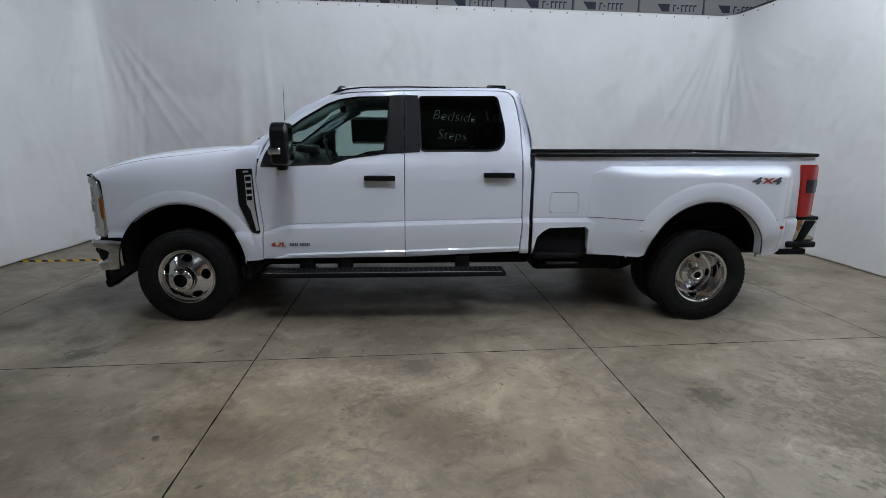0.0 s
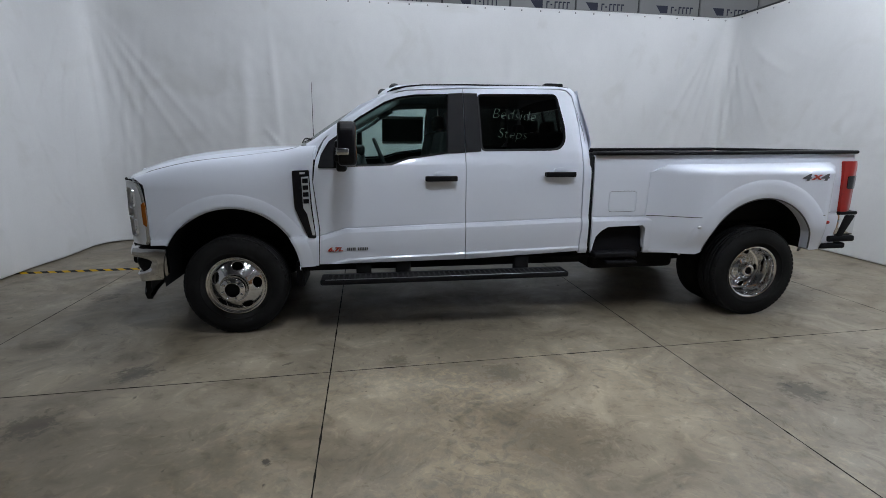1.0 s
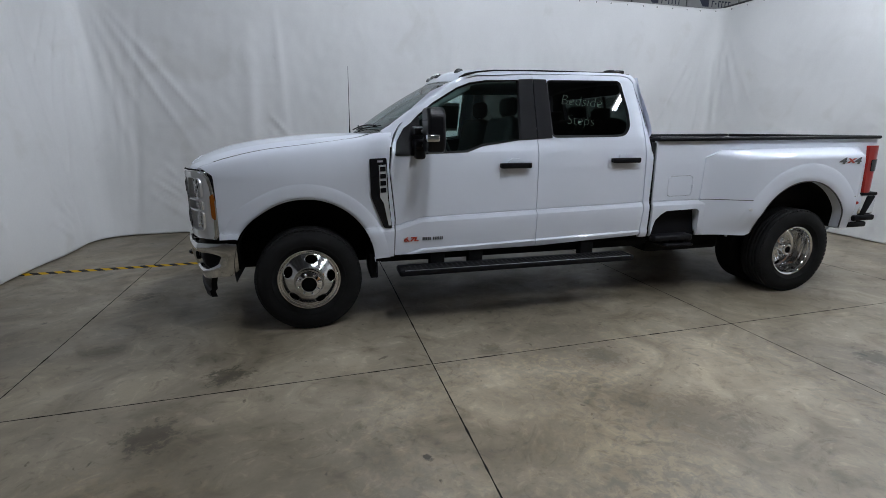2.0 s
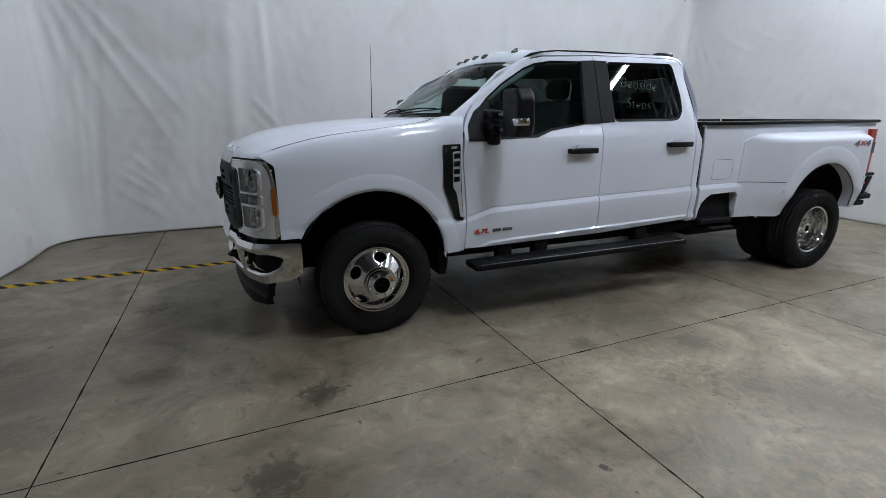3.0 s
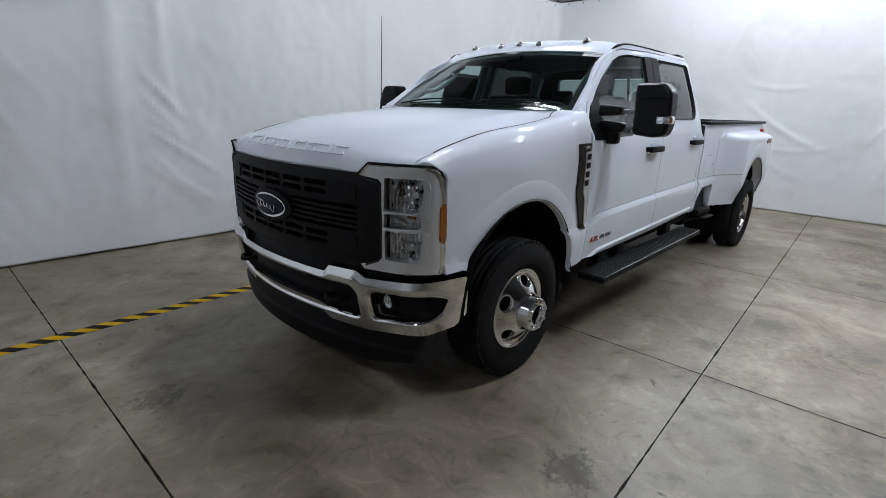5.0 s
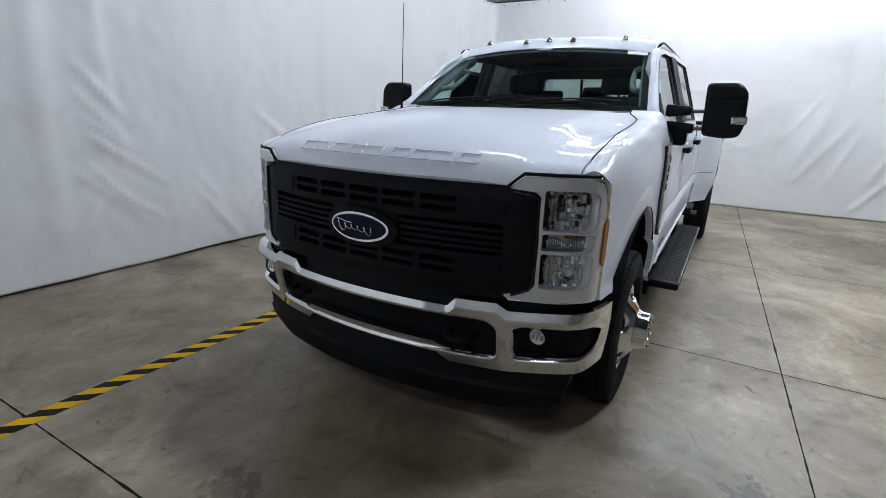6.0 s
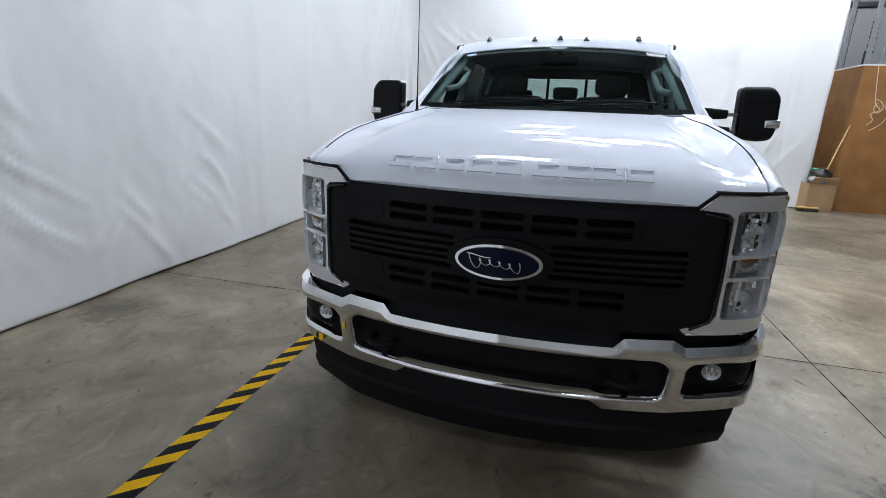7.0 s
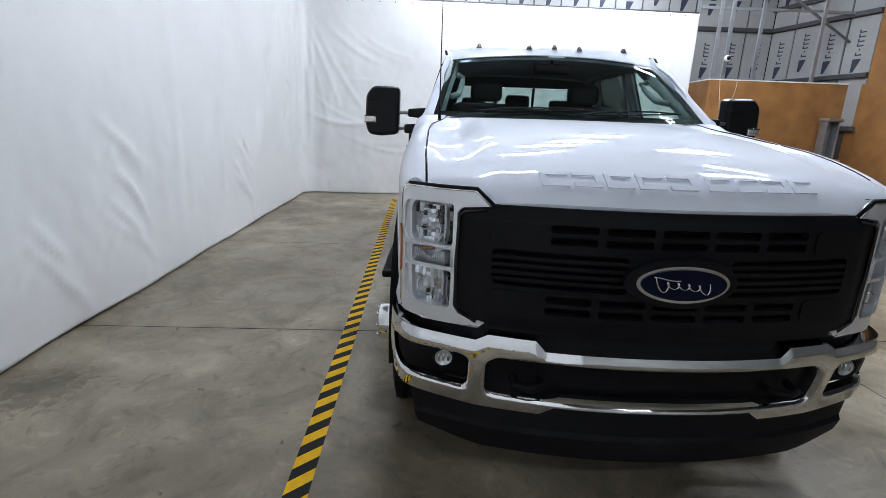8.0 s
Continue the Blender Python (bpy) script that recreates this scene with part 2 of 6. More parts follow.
M_LAMPBOWL = material("lamp_bowl_plating", (0.74, 0.75, 0.77), 0.32, metal=0.85, noise_amt=0.10, noise_scale=45, fine=0.05)
M_LENS = glass("headlamp_lens", (0.93, 0.94, 0.95), 0.9)


def soil(m, color, scale, edge):
    """Lays faint smudges of a colour over a material, thickest in the hollows of a noise."""
    nt = m.node_tree
    b = nt.nodes["Principled BSDF"]
    tc = nt.nodes.new("ShaderNodeTexCoord")
    n = nt.nodes.new("ShaderNodeTexNoise")
    n.inputs["Scale"].default_value, n.inputs["Detail"].default_value, n.inputs["Distortion"].default_value = scale, 5, 0.8
    nt.links.new(tc.outputs["Object"], n.inputs["Vector"])
    r = nt.nodes.new("ShaderNodeMapRange")
    r.inputs["From Min"].default_value, r.inputs["From Max"].default_value = edge, edge - 0.10
    nt.links.new(n.outputs["Fac"], r.inputs["Value"])
    x = nt.nodes.new("ShaderNodeMix")
    x.data_type, x.blend_type = "RGBA", "MULTIPLY"
    nt.links.new(r.outputs[0], x.inputs[0])
    nt.links.new(b.inputs["Base Color"].links[0].from_socket, x.inputs[6])
    x.inputs[7].default_value = (*color, 1)
    nt.links.new(x.outputs[2], b.inputs["Base Color"])


soil(M_CURTAIN, (0.93, 0.925, 0.91), 1.3, 0.42)
soil(M_CURTAIN, (0.86, 0.855, 0.84), 4.5, 0.27)


def emitter(name, color, strength):
    m = bpy.data.materials.new(name)
    m.use_nodes = True
    nt = m.node_tree
    nt.nodes.clear()
    out = nt.nodes.new("ShaderNodeOutputMaterial")
    em = nt.nodes.new("ShaderNodeEmission")
    em.inputs[0].default_value = (*color, 1)
    em.inputs[1].default_value = strength
    nt.links.new(em.outputs[0], out.inputs[0])
    return m


M_TUBE = emitter("lit_tube", (0.905, 0.98, 1.105), LAMP_POWER)

# ---------------------------------------------------------------- mesh tools


def part(name, bm, mat, parent=None, label="", smooth=True):
    """Links a bmesh as one mesh object, under a thing or a part."""
    me = bpy.data.meshes.new(name)
    bm.to_mesh(me)
    bm.free()
    for m in mat if isinstance(mat, (list, tuple)) else [mat]:
        me.materials.append(m)
    if smooth:
        me.polygons.foreach_set("use_smooth", [True] * len(me.polygons))
    ob = new(name, me)
    if parent is not None:
        ob.parent = parent
    if label:
        tagged(ob, label)
    return ob


def box(bm, x0, x1, y0, y1, z0, z1, bevel=0.0, m=None, seg=2, mi=0):
    """A box, its edges rounded by bevel metres, added to bm."""
    b = bmesh.new()
    bmesh.ops.create_cube(b, size=1.0)
    for v in b.verts:
        v.co = Vector(((x0 + x1) / 2 + v.co.x * (x1 - x0), (y0 + y1) / 2 + v.co.y * (y1 - y0), (z0 + z1) / 2 + v.co.z * (z1 - z0)))
    if bevel:
        bmesh.ops.bevel(b, geom=b.edges[:], offset=bevel, segments=seg, affect="EDGES", profile=0.5)
    if m is not None:
        bmesh.ops.transform(b, matrix=m, verts=b.verts)
    for f in b.faces:
        f.material_index = mi
    merge(bm, b)
    return bm


def merge(bm, b):
    me = bpy.data.meshes.new("scratch")
    b.to_mesh(me)
    b.free()
    bm.from_mesh(me)
    bpy.data.meshes.remove(me)
    return bm


def lathe(profile, segs=64, bm=None, axis="y"):
    """Turns a profile of (radius, along) round the axis."""
    bm = bm or bmesh.new()
    rings = []
    for r, a in profile:
        ring = []
        for k in range(segs):
            t = 2 * math.pi * k / segs
            c, s = r * math.cos(t), r * math.sin(t)
            ring.append(bm.verts.new((c, a, s) if axis == "y" else ((a, c, s) if axis == "x" else (c, s, a))))
        rings.append(ring)
    for p, q in zip(rings, rings[1:]):
        for k in range(segs):
            bm.faces.new((p[k], p[(k + 1) % segs], q[(k + 1) % segs], q[k]))
    return bm


def tube(points, r, segs=10, bm=None, cap=True):
    """A round rod along a chain of points."""
    bm = bm or bmesh.new()
    pts = [Vector(p) for p in points]
    rings = []
    for i, p in enumerate(pts):
        d = (pts[min(i + 1, len(pts) - 1)] - pts[max(i - 1, 0)]).normalized()
        side = d.cross(Vector((0, 0, 1)) if abs(d.z) < 0.9 else Vector((1, 0, 0))).normalized()
        up = side.cross(d)
        rr = r[i] if isinstance(r, (list, tuple)) else r
        rings.append([bm.verts.new(p + rr * (math.cos(2 * math.pi * k / segs) * side + math.sin(2 * math.pi * k / segs) * up)) for k in range(segs)])
    for a, b in zip(rings, rings[1:]):
        for k in range(segs):
            bm.faces.new((a[k], a[(k + 1) % segs], b[(k + 1) % segs], b[k]))
    if cap:
        bm.faces.new(rings[0][::-1])
        bm.faces.new(rings[-1])
    return bm


def inside(p, poly):
    hit = False
    for (x0, y0), (x1, y1) in zip(poly, poly[1:] + poly[:1]):
        if (y0 > p[1]) != (y1 > p[1]) and p[0] < (x1 - x0) * (p[1] - y0) / (y1 - y0) + x0:
            hit = not hit
    return hit


def skin(outlines, surf, step=0.06, depth=0.02, holes=(), bm=None, flange=True, lines=()):
    """Sheet-metal panel: flat outlines in (u, v), cut into a grid, with convex holes, laid on surf(u, v, d) and
    given a turned-in edge of that depth."""
    res = bm or bmesh.new()
    for outline in outlines:
        b = bmesh.new()
        b.faces.new([b.verts.new((u, v, 0)) for u, v in outline])
        us, vs = [p[0] for p in outline], [p[1] for p in outline]
        cuts = [((u, 0, 0), (1, 0, 0)) for u in np.arange(math.floor(min(us) / step) * step + step, max(us) - 1e-4, step)]
        cuts += [((0, v, 0), (0, 1, 0)) for v in np.arange(math.floor(min(vs) / step) * step + step, max(vs) - 1e-4, step)]
        for h in holes:
            for (x0, y0), (x1, y1) in zip(h, h[1:] + h[:1]):
                if math.hypot(x1 - x0, y1 - y0) > 1e-5:
                    cuts.append(((x0, y0, 0), (y1 - y0, x0 - x1, 0)))
        for co, no in cuts:
            bmesh.ops.bisect_plane(b, geom=b.verts[:] + b.edges[:] + b.faces[:], dist=1e-5, plane_co=co, plane_no=Vector(no).normalized())
        for (x0, y0), (x1, y1) in lines:   # fold lines, crisp where the sheet bends
            got = bmesh.ops.bisect_plane(b, geom=b.verts[:] + b.edges[:] + b.faces[:], dist=1e-5, plane_co=(x0, y0, 0), plane_no=Vector((y1 - y0, x0 - x1, 0)).normalized())
            for e in got["geom_cut"]:
                if isinstance(e, bmesh.types.BMEdge) and x0 - 0.02 <= (e.verts[0].co.x + e.verts[1].co.x) / 2 <= x1 + 0.02:
                    e.smooth = False
        if holes:
            gone = [f for f in b.faces if any(inside(f.calc_center_median(), h) for h in holes)]
            bmesh.ops.delete(b, geom=gone, context="FACES")
        bmesh.ops.remove_doubles(b, verts=b.verts[:], dist=1e-5)
        rim = [e for e in b.edges if e.is_boundary]
        for e in rim:
            e.smooth = False
        if flange and depth:
            ext = bmesh.ops.extrude_edge_only(b, edges=rim)
            for v in ext["geom"]:
                if isinstance(v, bmesh.types.BMVert):
                    v.co.z = depth
        for v in b.verts:
            v.co = Vector(surf(v.co.x, v.co.y, v.co.z))
        bmesh.ops.recalc_face_normals(b, faces=b.faces[:])
        merge(res, b)
    return res


def ellipse(cx, cy, a, b, n=32, power=2.0):
    out = []
    for k in range(n):
        t = 2 * math.pi * k / n
        c, s = math.cos(t), math.sin(t)
        out.append((cx + a * math.copysign(abs(c) ** (2 / power), c), cy + b * math.copysign(abs(s) ** (2 / power), s)))
    return out


def rounded(poly, r, n=4):
    """A polygon with its corners rounded by r."""
    out = []
    for i, p in enumerate(poly):
        a, c = Vector(poly[i - 1]), Vector(poly[(i + 1) % len(poly)])
        p = Vector(p)
        da, dc = a - p, c - p
        k = min(r, da.length * 0.45, dc.length * 0.45)
        s, e = p + da.normalized() * k, p + dc.normalized() * k
        for j in range(n + 1):
            t = j / n
            q = (1 - t) ** 2 * s + 2 * t * (1 - t) * p + t * t * e
            out.append((q.x, q.y))
    return out


def lettering(text, size, depth=0.002, shear=0.0, bold=0.0):
    """Words in the built-in font as a bmesh, in the x-y plane, from the origin."""
    c = bpy.data.curves.new("words", "FONT")
    c.body, c.size, c.extrude, c.shear, c.offset = text, size, depth, shear, bold
    c.resolution_u = 3
    ob = new("words", c)
    bpy.context.view_layer.update()
    me = bpy.data.meshes.new_from_object(ob.evaluated_get(bpy.context.evaluated_depsgraph_get()))
    bm = bmesh.new()
    bm.from_mesh(me)
    bpy.data.meshes.remove(me)
    bpy.data.objects.remove(ob)
    bpy.data.curves.remove(c)
    return bm


def smooth01(a, b, x):
    t = min(max((x - a) / (b - a), 0), 1)
    return t * t * (3 - 2 * t)


def curve(x, pts):
    return float(np.interp(x, [p[0] for p in pts], [p[1] for p in pts]))


def soft_curve(x, pts):
    """A smooth line through the points, without kinks."""
    n = len(pts)
    if x <= pts[0][0]:
        return pts[0][1]
    if x >= pts[-1][0]:
        return pts[-1][1]
    i = next(k for k in range(n - 1) if x <= pts[k + 1][0])
    (x0, y0), (x1, y1) = pts[i], pts[i + 1]
    h, s = x1 - x0, (y1 - y0) / (x1 - x0)
    sa = (y0 - pts[i - 1][1]) / (x0 - pts[i - 1][0]) if i else s
    sb = (pts[i + 2][1] - y1) / (pts[i + 2][0] - x1) if i + 2 < n else s
    ma = 0 if sa * s <= 0 else 2 * sa * s / (sa + s)
    mb = 0 if sb * s <= 0 else 2 * sb * s / (sb + s)
    t = (x - x0) / h
    return (2 * t ** 3 - 3 * t * t + 1) * y0 + (t ** 3 - 2 * t * t + t) * h * ma + (3 * t * t - 2 * t ** 3) * y1 + (t ** 3 - t * t) * h * mb


# ---------------------------------------------------------------- the hall
X0, X1 = -3.03, 7.45
TOP = 3.67


def right_x(y):
    return 7.42 + (3.57 - y) * 0.033


def hall():
    # one slab to the hall's outer walls
    bm = bmesh.new()
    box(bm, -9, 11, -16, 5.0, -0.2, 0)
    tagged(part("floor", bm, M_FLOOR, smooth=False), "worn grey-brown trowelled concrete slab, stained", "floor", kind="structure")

    def joint(points, w=0.0078):
        b = bmesh.new()
        rng = random.Random(5)
        for (xa, ya), (xb, yb) in zip(points, points[1:]):
            L = math.hypot(xb - xa, yb - ya)
            k = max(2, int(L / 0.05))
            d = Vector((xb - xa, yb - ya, 0)) / L
            sd = Vector((-d.y, d.x, 0))
            prev = None
            for i in range(k + 1):
                p = Vector((xa, ya, 0.0015)) + d * L * i / k
                ww = w * (rng.uniform(0.7, 1.35) if rng.random() > 0.06 else rng.uniform(1.5, 2.1)) / 2
                cur = (b.verts.new(p + sd * ww), b.verts.new(p - sd * ww))
                if prev:
                    b.faces.new((prev[0], prev[1], cur[1], cur[0]))
                prev = cur
        return tagged(part("floor_joint", b, M_JOINT, smooth=False), "narrow dark saw-cut joint in the concrete", "joint", kind="structure")

    joint([(-9, -2.14), (7.6, -1.55)])
    for x in (-4.3, -1.775, 0.763, 3.265, 5.78):
        joint([(x + 0.10, -8), (x, 0), (x - 0.06, 3.6)])

    # hazard tape stuck on the floor
    bm = bmesh.new()
    a = math.atan2(0.034, 1)
    box(bm, -0.2, 9.75, -0.05, 0.05, 0, 0.0012)
    tape = part("floor_tape", bm, M_TAPE, smooth=False)
    tape.matrix_basis = pose(-2.93, 1.265, 0.0012, 0, 0, math.degrees(a))
    tagged(tape, "yellow and black striped hazard tape on concrete", "tape")


def tarp_path(points, radius):
    """A plan line with its corners rounded, as many close points."""
    pts = [Vector(p) for p in points]
    out = [pts[0]]
    for i in range(1, len(pts) - 1):
        p, r = pts[i], radius[i - 1]
        a, c = (pts[i - 1] - p).normalized(), (pts[i + 1] - p).normalized()
        s, e = p + a * r, p + c * r
        out += [(1 - t) ** 2 * s + 2 * t * (1 - t) * p + t * t * e for t in [k / 8 for k in range(9)]]
    return out + [pts[-1]]


def tarpaulins():
    """White tarpaulins hung round three sides, slack, creased, pulled tight in the corners."""
    rng = random.Random(7)
    line = tarp_path([(X0 - 0.001, 0.2), (X0 + 0.02, 3.17), (0.5, 3.25), (3.0, 3.32), (X1, 3.49), (right_x(-4.2), -4.2)], (0.55, 0.3, 0.3, 0.28))
    cum = [0.0]
    for p, q in zip(line, line[1:]):
        cum.append(cum[-1] + (q - p).length)
    L = cum[-1]
    step = 0.036
    nu, nz = int(L / step), int(TOP / step)
    us = np.linspace(0, L, nu + 1)
    px, py = np.interp(us, cum, [p.x for p in line]), np.interp(us, cum, [p.y for p in line])
    tx, ty = np.gradient(px), np.gradient(py)
    ln = np.hypot(tx, ty)
    nx, ny = ty / ln, -tx / ln      # towards the room
    zs = np.linspace(0, TOP, nz + 1)
    U, Z = np.meshgrid(us, zs)
    K = np.zeros_like(U)
    for j, z in enumerate(zs):
        for i, u in enumerate(us):
            K[j, i] = 0.05 * noise.noise(((u + 7.0) * 0.6, z * 0.45, 1.0)) + 0.016 * noise.noise(((u + 7.0) * 2.3, z * 1.2, 7.0)) + 0.004 * noise.noise(((u + 7.0) * 8, z * 6, 3.0))
    u_left, u_right = 2.9, L - 7.7       # where the two corners stand

    def crease(u0, z0, ang, half, w, amp, bend=0.0):
        c, s_ = math.cos(ang), math.sin(ang)
        a_, b_ = (U - u0) * c + (Z - z0) * s_, -(U - u0) * s_ + (Z - z0) * c
        b_ = b_ - bend * a_ * a_
        K[:] += amp * np.exp(-(b_ / w) ** 2) * np.clip(1 - (a_ / half) ** 2, 0, 1)
    # long soft folds that fall from the corners
    for k in range(26):
        u0 = rng.choice((u_left + rng.gauss(0, 0.7), u_right + rng.gauss(0, 0.8), rng.uniform(-7.0, L)))
        lean = 1.57 + (0.22 * (u_left - u0) if abs(u0 - u_left) < 1.5 else 0.22 * (u_right - u0) if abs(u0 - u_right) < 1.5 else 0) + rng.uniform(-0.05, 0.05)
        crease(u0, rng.uniform(1.2, 2.2), lean, rng.uniform(1.2, 2.2), rng.uniform(0.03, 0.10), rng.uniform(0.007, 0.020) * rng.choice((1, 1, -1)))
    # fans of folds pulled down from the two top corners
    for uc, spread in ((u_left, (-0.55, -0.36, -0.2, -0.08, 0.05, 0.18, 0.33, 0.47, 0.62)), (u_right, (-0.52, -0.36, -0.24, -0.12, -0.03, 0.1, 0.24, 0.38, 0.55))):
        for a in spread:
            a += rng.uniform(-0.03, 0.03)
            long = rng.uniform(1.0, 1.5)
            crease(uc + math.sin(a) * (long + 0.12), TOP - 0.15 - math.cos(a) * long, -math.pi / 2 + a, long, rng.uniform(0.028, 0.05), rng.uniform(0.011, 0.020), rng.uniform(-0.05, 0.05))
    # chevron creases: stacks of short slanting ridges up the back wall and the side walls
    for u0, z0, n, spread in ((u_left + 2.6, 0.9, 8, 1.1), (u_left + 4.3, 0.75, 8, 0.8), (u_left + 3.4, 0.5, 4, 0.4), (u_left - 2.2, 0.9, 7, 0.9), (u_left - 0.9, 0.5, 6, 0.5), (u_left + 0.9, 0.6, 6, 0.6), (u_left + 7.0, 0.8, 6, 0.8)):
        for k in range(n):
            z = z0 + spread * (k / n - 0.35) + rng.uniform(-0.05, 0.05)
            crease(u0 + rng.uniform(-0.12, 0.12), z, -rng.uniform(0.6, 0.95), rng.uniform(0.18, 0.5), rng.uniform(0.018, 0.035), rng.uniform(0.010, 0.020))
            if k % 2:
                crease(u0 - 0.22 + rng.uniform(-0.08, 0.08), z - 0.05, rng.uniform(0.5, 0.9), rng.uniform(0.12, 0.3), 0.025, rng.uniform(0.006, 0.014))
    # sagging bows on the right wall
    for k in range(16):
        crease(u_right + rng.uniform(0.5, 4.5), rng.uniform(0.4, 2.9), rng.uniform(-0.75, -0.05), rng.uniform(0.5, 1.1), rng.uniform(0.022, 0.05), rng.uniform(0.006, 0.016), rng.uniform(0.1, 0.35))
    for k in range(7):
        crease(L - rng.uniform(0.15, 2.2), rng.uniform(0.6, 1.6), rng.uniform(0.9, 1.35), rng.uniform(0.5, 1.2), rng.uniform(0.03, 0.07), rng.uniform(0.010, 0.022))
    # level fold lines from storage
    for z in (0.62, 1.12, 1.62, 2.2):
        for k in range(9):
            crease(rng.uniform(-7.0, L), z + rng.uniform(-0.02, 0.02), rng.uniform(-0.05, 0.05), rng.uniform(0.3, 0.8), 0.010, rng.uniform(0.003, 0.006))
    for k in range(60):
        crease(rng.uniform(-7.0, L), rng.uniform(0.1, 3.0), rng.uniform(-1.4, 1.4), rng.uniform(0.08, 0.3), rng.uniform(0.012, 0.025), rng.uniform(-0.005, 0.008))
    K *= np.clip(0.25 + 3.0 * (1 - Z / TOP), 0, 1)
    lift = 0.010 + 0.012 * np.abs(np.sin(us * 1.7) * np.sin(us * 0.61 + 1))
    verts = []
    for j in range(nz + 1):
        for i in range(nu + 1):
            z = zs[j] if j else lift[i]
            verts.append((px[i] + nx[i] * K[j, i], py[i] + ny[i] * K[j, i], z))
    w = nu + 1
    faces = [(j * w + i, j * w + i + 1, (j + 1) * w + i + 1, (j + 1) * w + i) for j in range(nz) for i in range(nu)]
    me = bpy.data.meshes.new("wall_tarpaulin")
    me.from_pydata(verts, [], faces)
    me.materials.append(M_CURTAIN)
    me.polygons.foreach_set("use_smooth", [True] * len(me.polygons))
    ob = tagged(new("wall_tarpaulin", me), "white vinyl tarpaulin walls, creased and hung to the floor", "curtain wall", kind="structure")
    thick = ob.modifiers.new("sheet", "SOLIDIFY")
    thick.thickness, thick.offset = 0.004, 1.0
    g = bmesh.new()
    for u in np.arange(0.1, L, 0.31):
        i = int(u / L * nu)
        b = lathe([(0.005, -0.003), (0.012, -0.003), (0.012, 0.003), (0.005, 0.003)], 8)
        j = nz - 1
        bmesh.ops.transform(b, matrix=Matrix.Translation((px[i] + nx[i] * (K[j, i] + 0.006), py[i] + ny[i] * (K[j, i] + 0.006), TOP - 0.045)) @ Matrix.Rotation(math.atan2(ty[i], tx[i]), 4, "Z"), verts=b.verts)
        merge(g, b)
    e = part("eyelets", g, M_DARKSTEEL, ob, "small dark metal eyelets")
    e["kind"] = "stuff"


def insulated_wall(name, p0, p1, z0, z1, seed, width=0.6, flat=False, marks_z=2.72, girts=()):
    """Foil-faced boards between dark uprights, with printed bars and wedge marks."""
    rng = random.Random(seed)
    a, b = Vector((*p0, 0)), Vector((*p1, 0))
    L = (b - a).length
    d = (b - a) / L
    m = Matrix.Translation(a) @ Matrix.Rotation(math.atan2(d.y, d.x), 4, "Z")
    bm = bmesh.new()
    box(bm, 0, L, 0.02, 0.16, 0, z1, m=m)
    wall = tagged(part(name, bm, M_DARKSTEEL, smooth=False), "outer wall lined with grey foil-faced boards", "wall", kind="structure")
    k = int(L / width)
    w = L / k
    for i in range(k):
        for (za, zb) in ((z0, (z0 + z1) / 2 - 0.05), ((z0 + z1) / 2 + 0.05, z1)):
            g = bmesh.new()
            box(g, i * w + 0.02, (i + 1) * w - 0.02, -0.012, 0.02, za, zb, 0.004, m=m, seg=1)
            part("board", g, M_FOAM, wall, smooth=False)
            g = bmesh.new()
            cx = i * w + w * rng.uniform(0.46, 0.58)
            zt = marks_z if za < marks_z < zb else za + rng.uniform(0.2, 0.5)
            if flat:
                # wedge, then a level row of bars where the maker's name runs
                u0 = i * w + 0.12 + rng.uniform(0, 0.25)
                g.faces.new([g.verts.new(m @ Vector((u, -0.0145, v))) for u, v in ((u0, zt + 0.13), (u0 + 0.24, zt + 0.13), (u0 + 0.24, zt), (u0 + 0.10, zt))])
                for q in range(6):
                    ub = u0 + 0.31 + q * 0.078
                    if q == 1:
                        box(g, ub, ub + 0.035, -0.0155, -0.0125, zt + 0.05, zt + 0.075, m=m)
                    else:
                        box(g, ub, ub + 0.02, -0.0155, -0.0125, zt, zt + 0.12, m=m)
                        box(g, ub, ub + 0.058, -0.0155, -0.0125, zt + 0.096, zt + 0.12, m=m)
            else:
                zt += rng.uniform(-0.05, 0.12)
                g.faces.new([g.verts.new(m @ Vector((u, -0.0145, v))) for u, v in ((cx - 0.07, zt), (cx - 0.01, zt), (cx + 0.10, zt + 0.25), (cx - 0.07, zt + 0.25))])
                for q in range(6):
                    zb0 = zt + 0.31 + q * 0.085
                    if q == 1:
                        box(g, cx + 0.01, cx + 0.04, -0.0155, -0.0125, zb0 + 0.01, zb0 + 0.045, m=m)
                    else:
                        box(g, cx - 0.045, cx + 0.085, -0.0155, -0.0125, zb0, zb0 + 0.024, m=m)
                        box(g, cx - 0.045, cx - 0.02, -0.0155, -0.0125, zb0, zb0 + 0.065, m=m)
            part("printed_marks", g, M_INK, wall, "dark blue printed bars and wedges", smooth=False)
    for z in (z0 + 0.02, (z0 + z1) / 2, *girts):
        g = bmesh.new()
        box(g, 0, L, -0.09, -0.013, z - 0.045, z + 0.045, 0.006, m=m, seg=1)
        part("girt", g, M_DARKSTEEL, wall, "dark steel girt", smooth=False)
    return wall


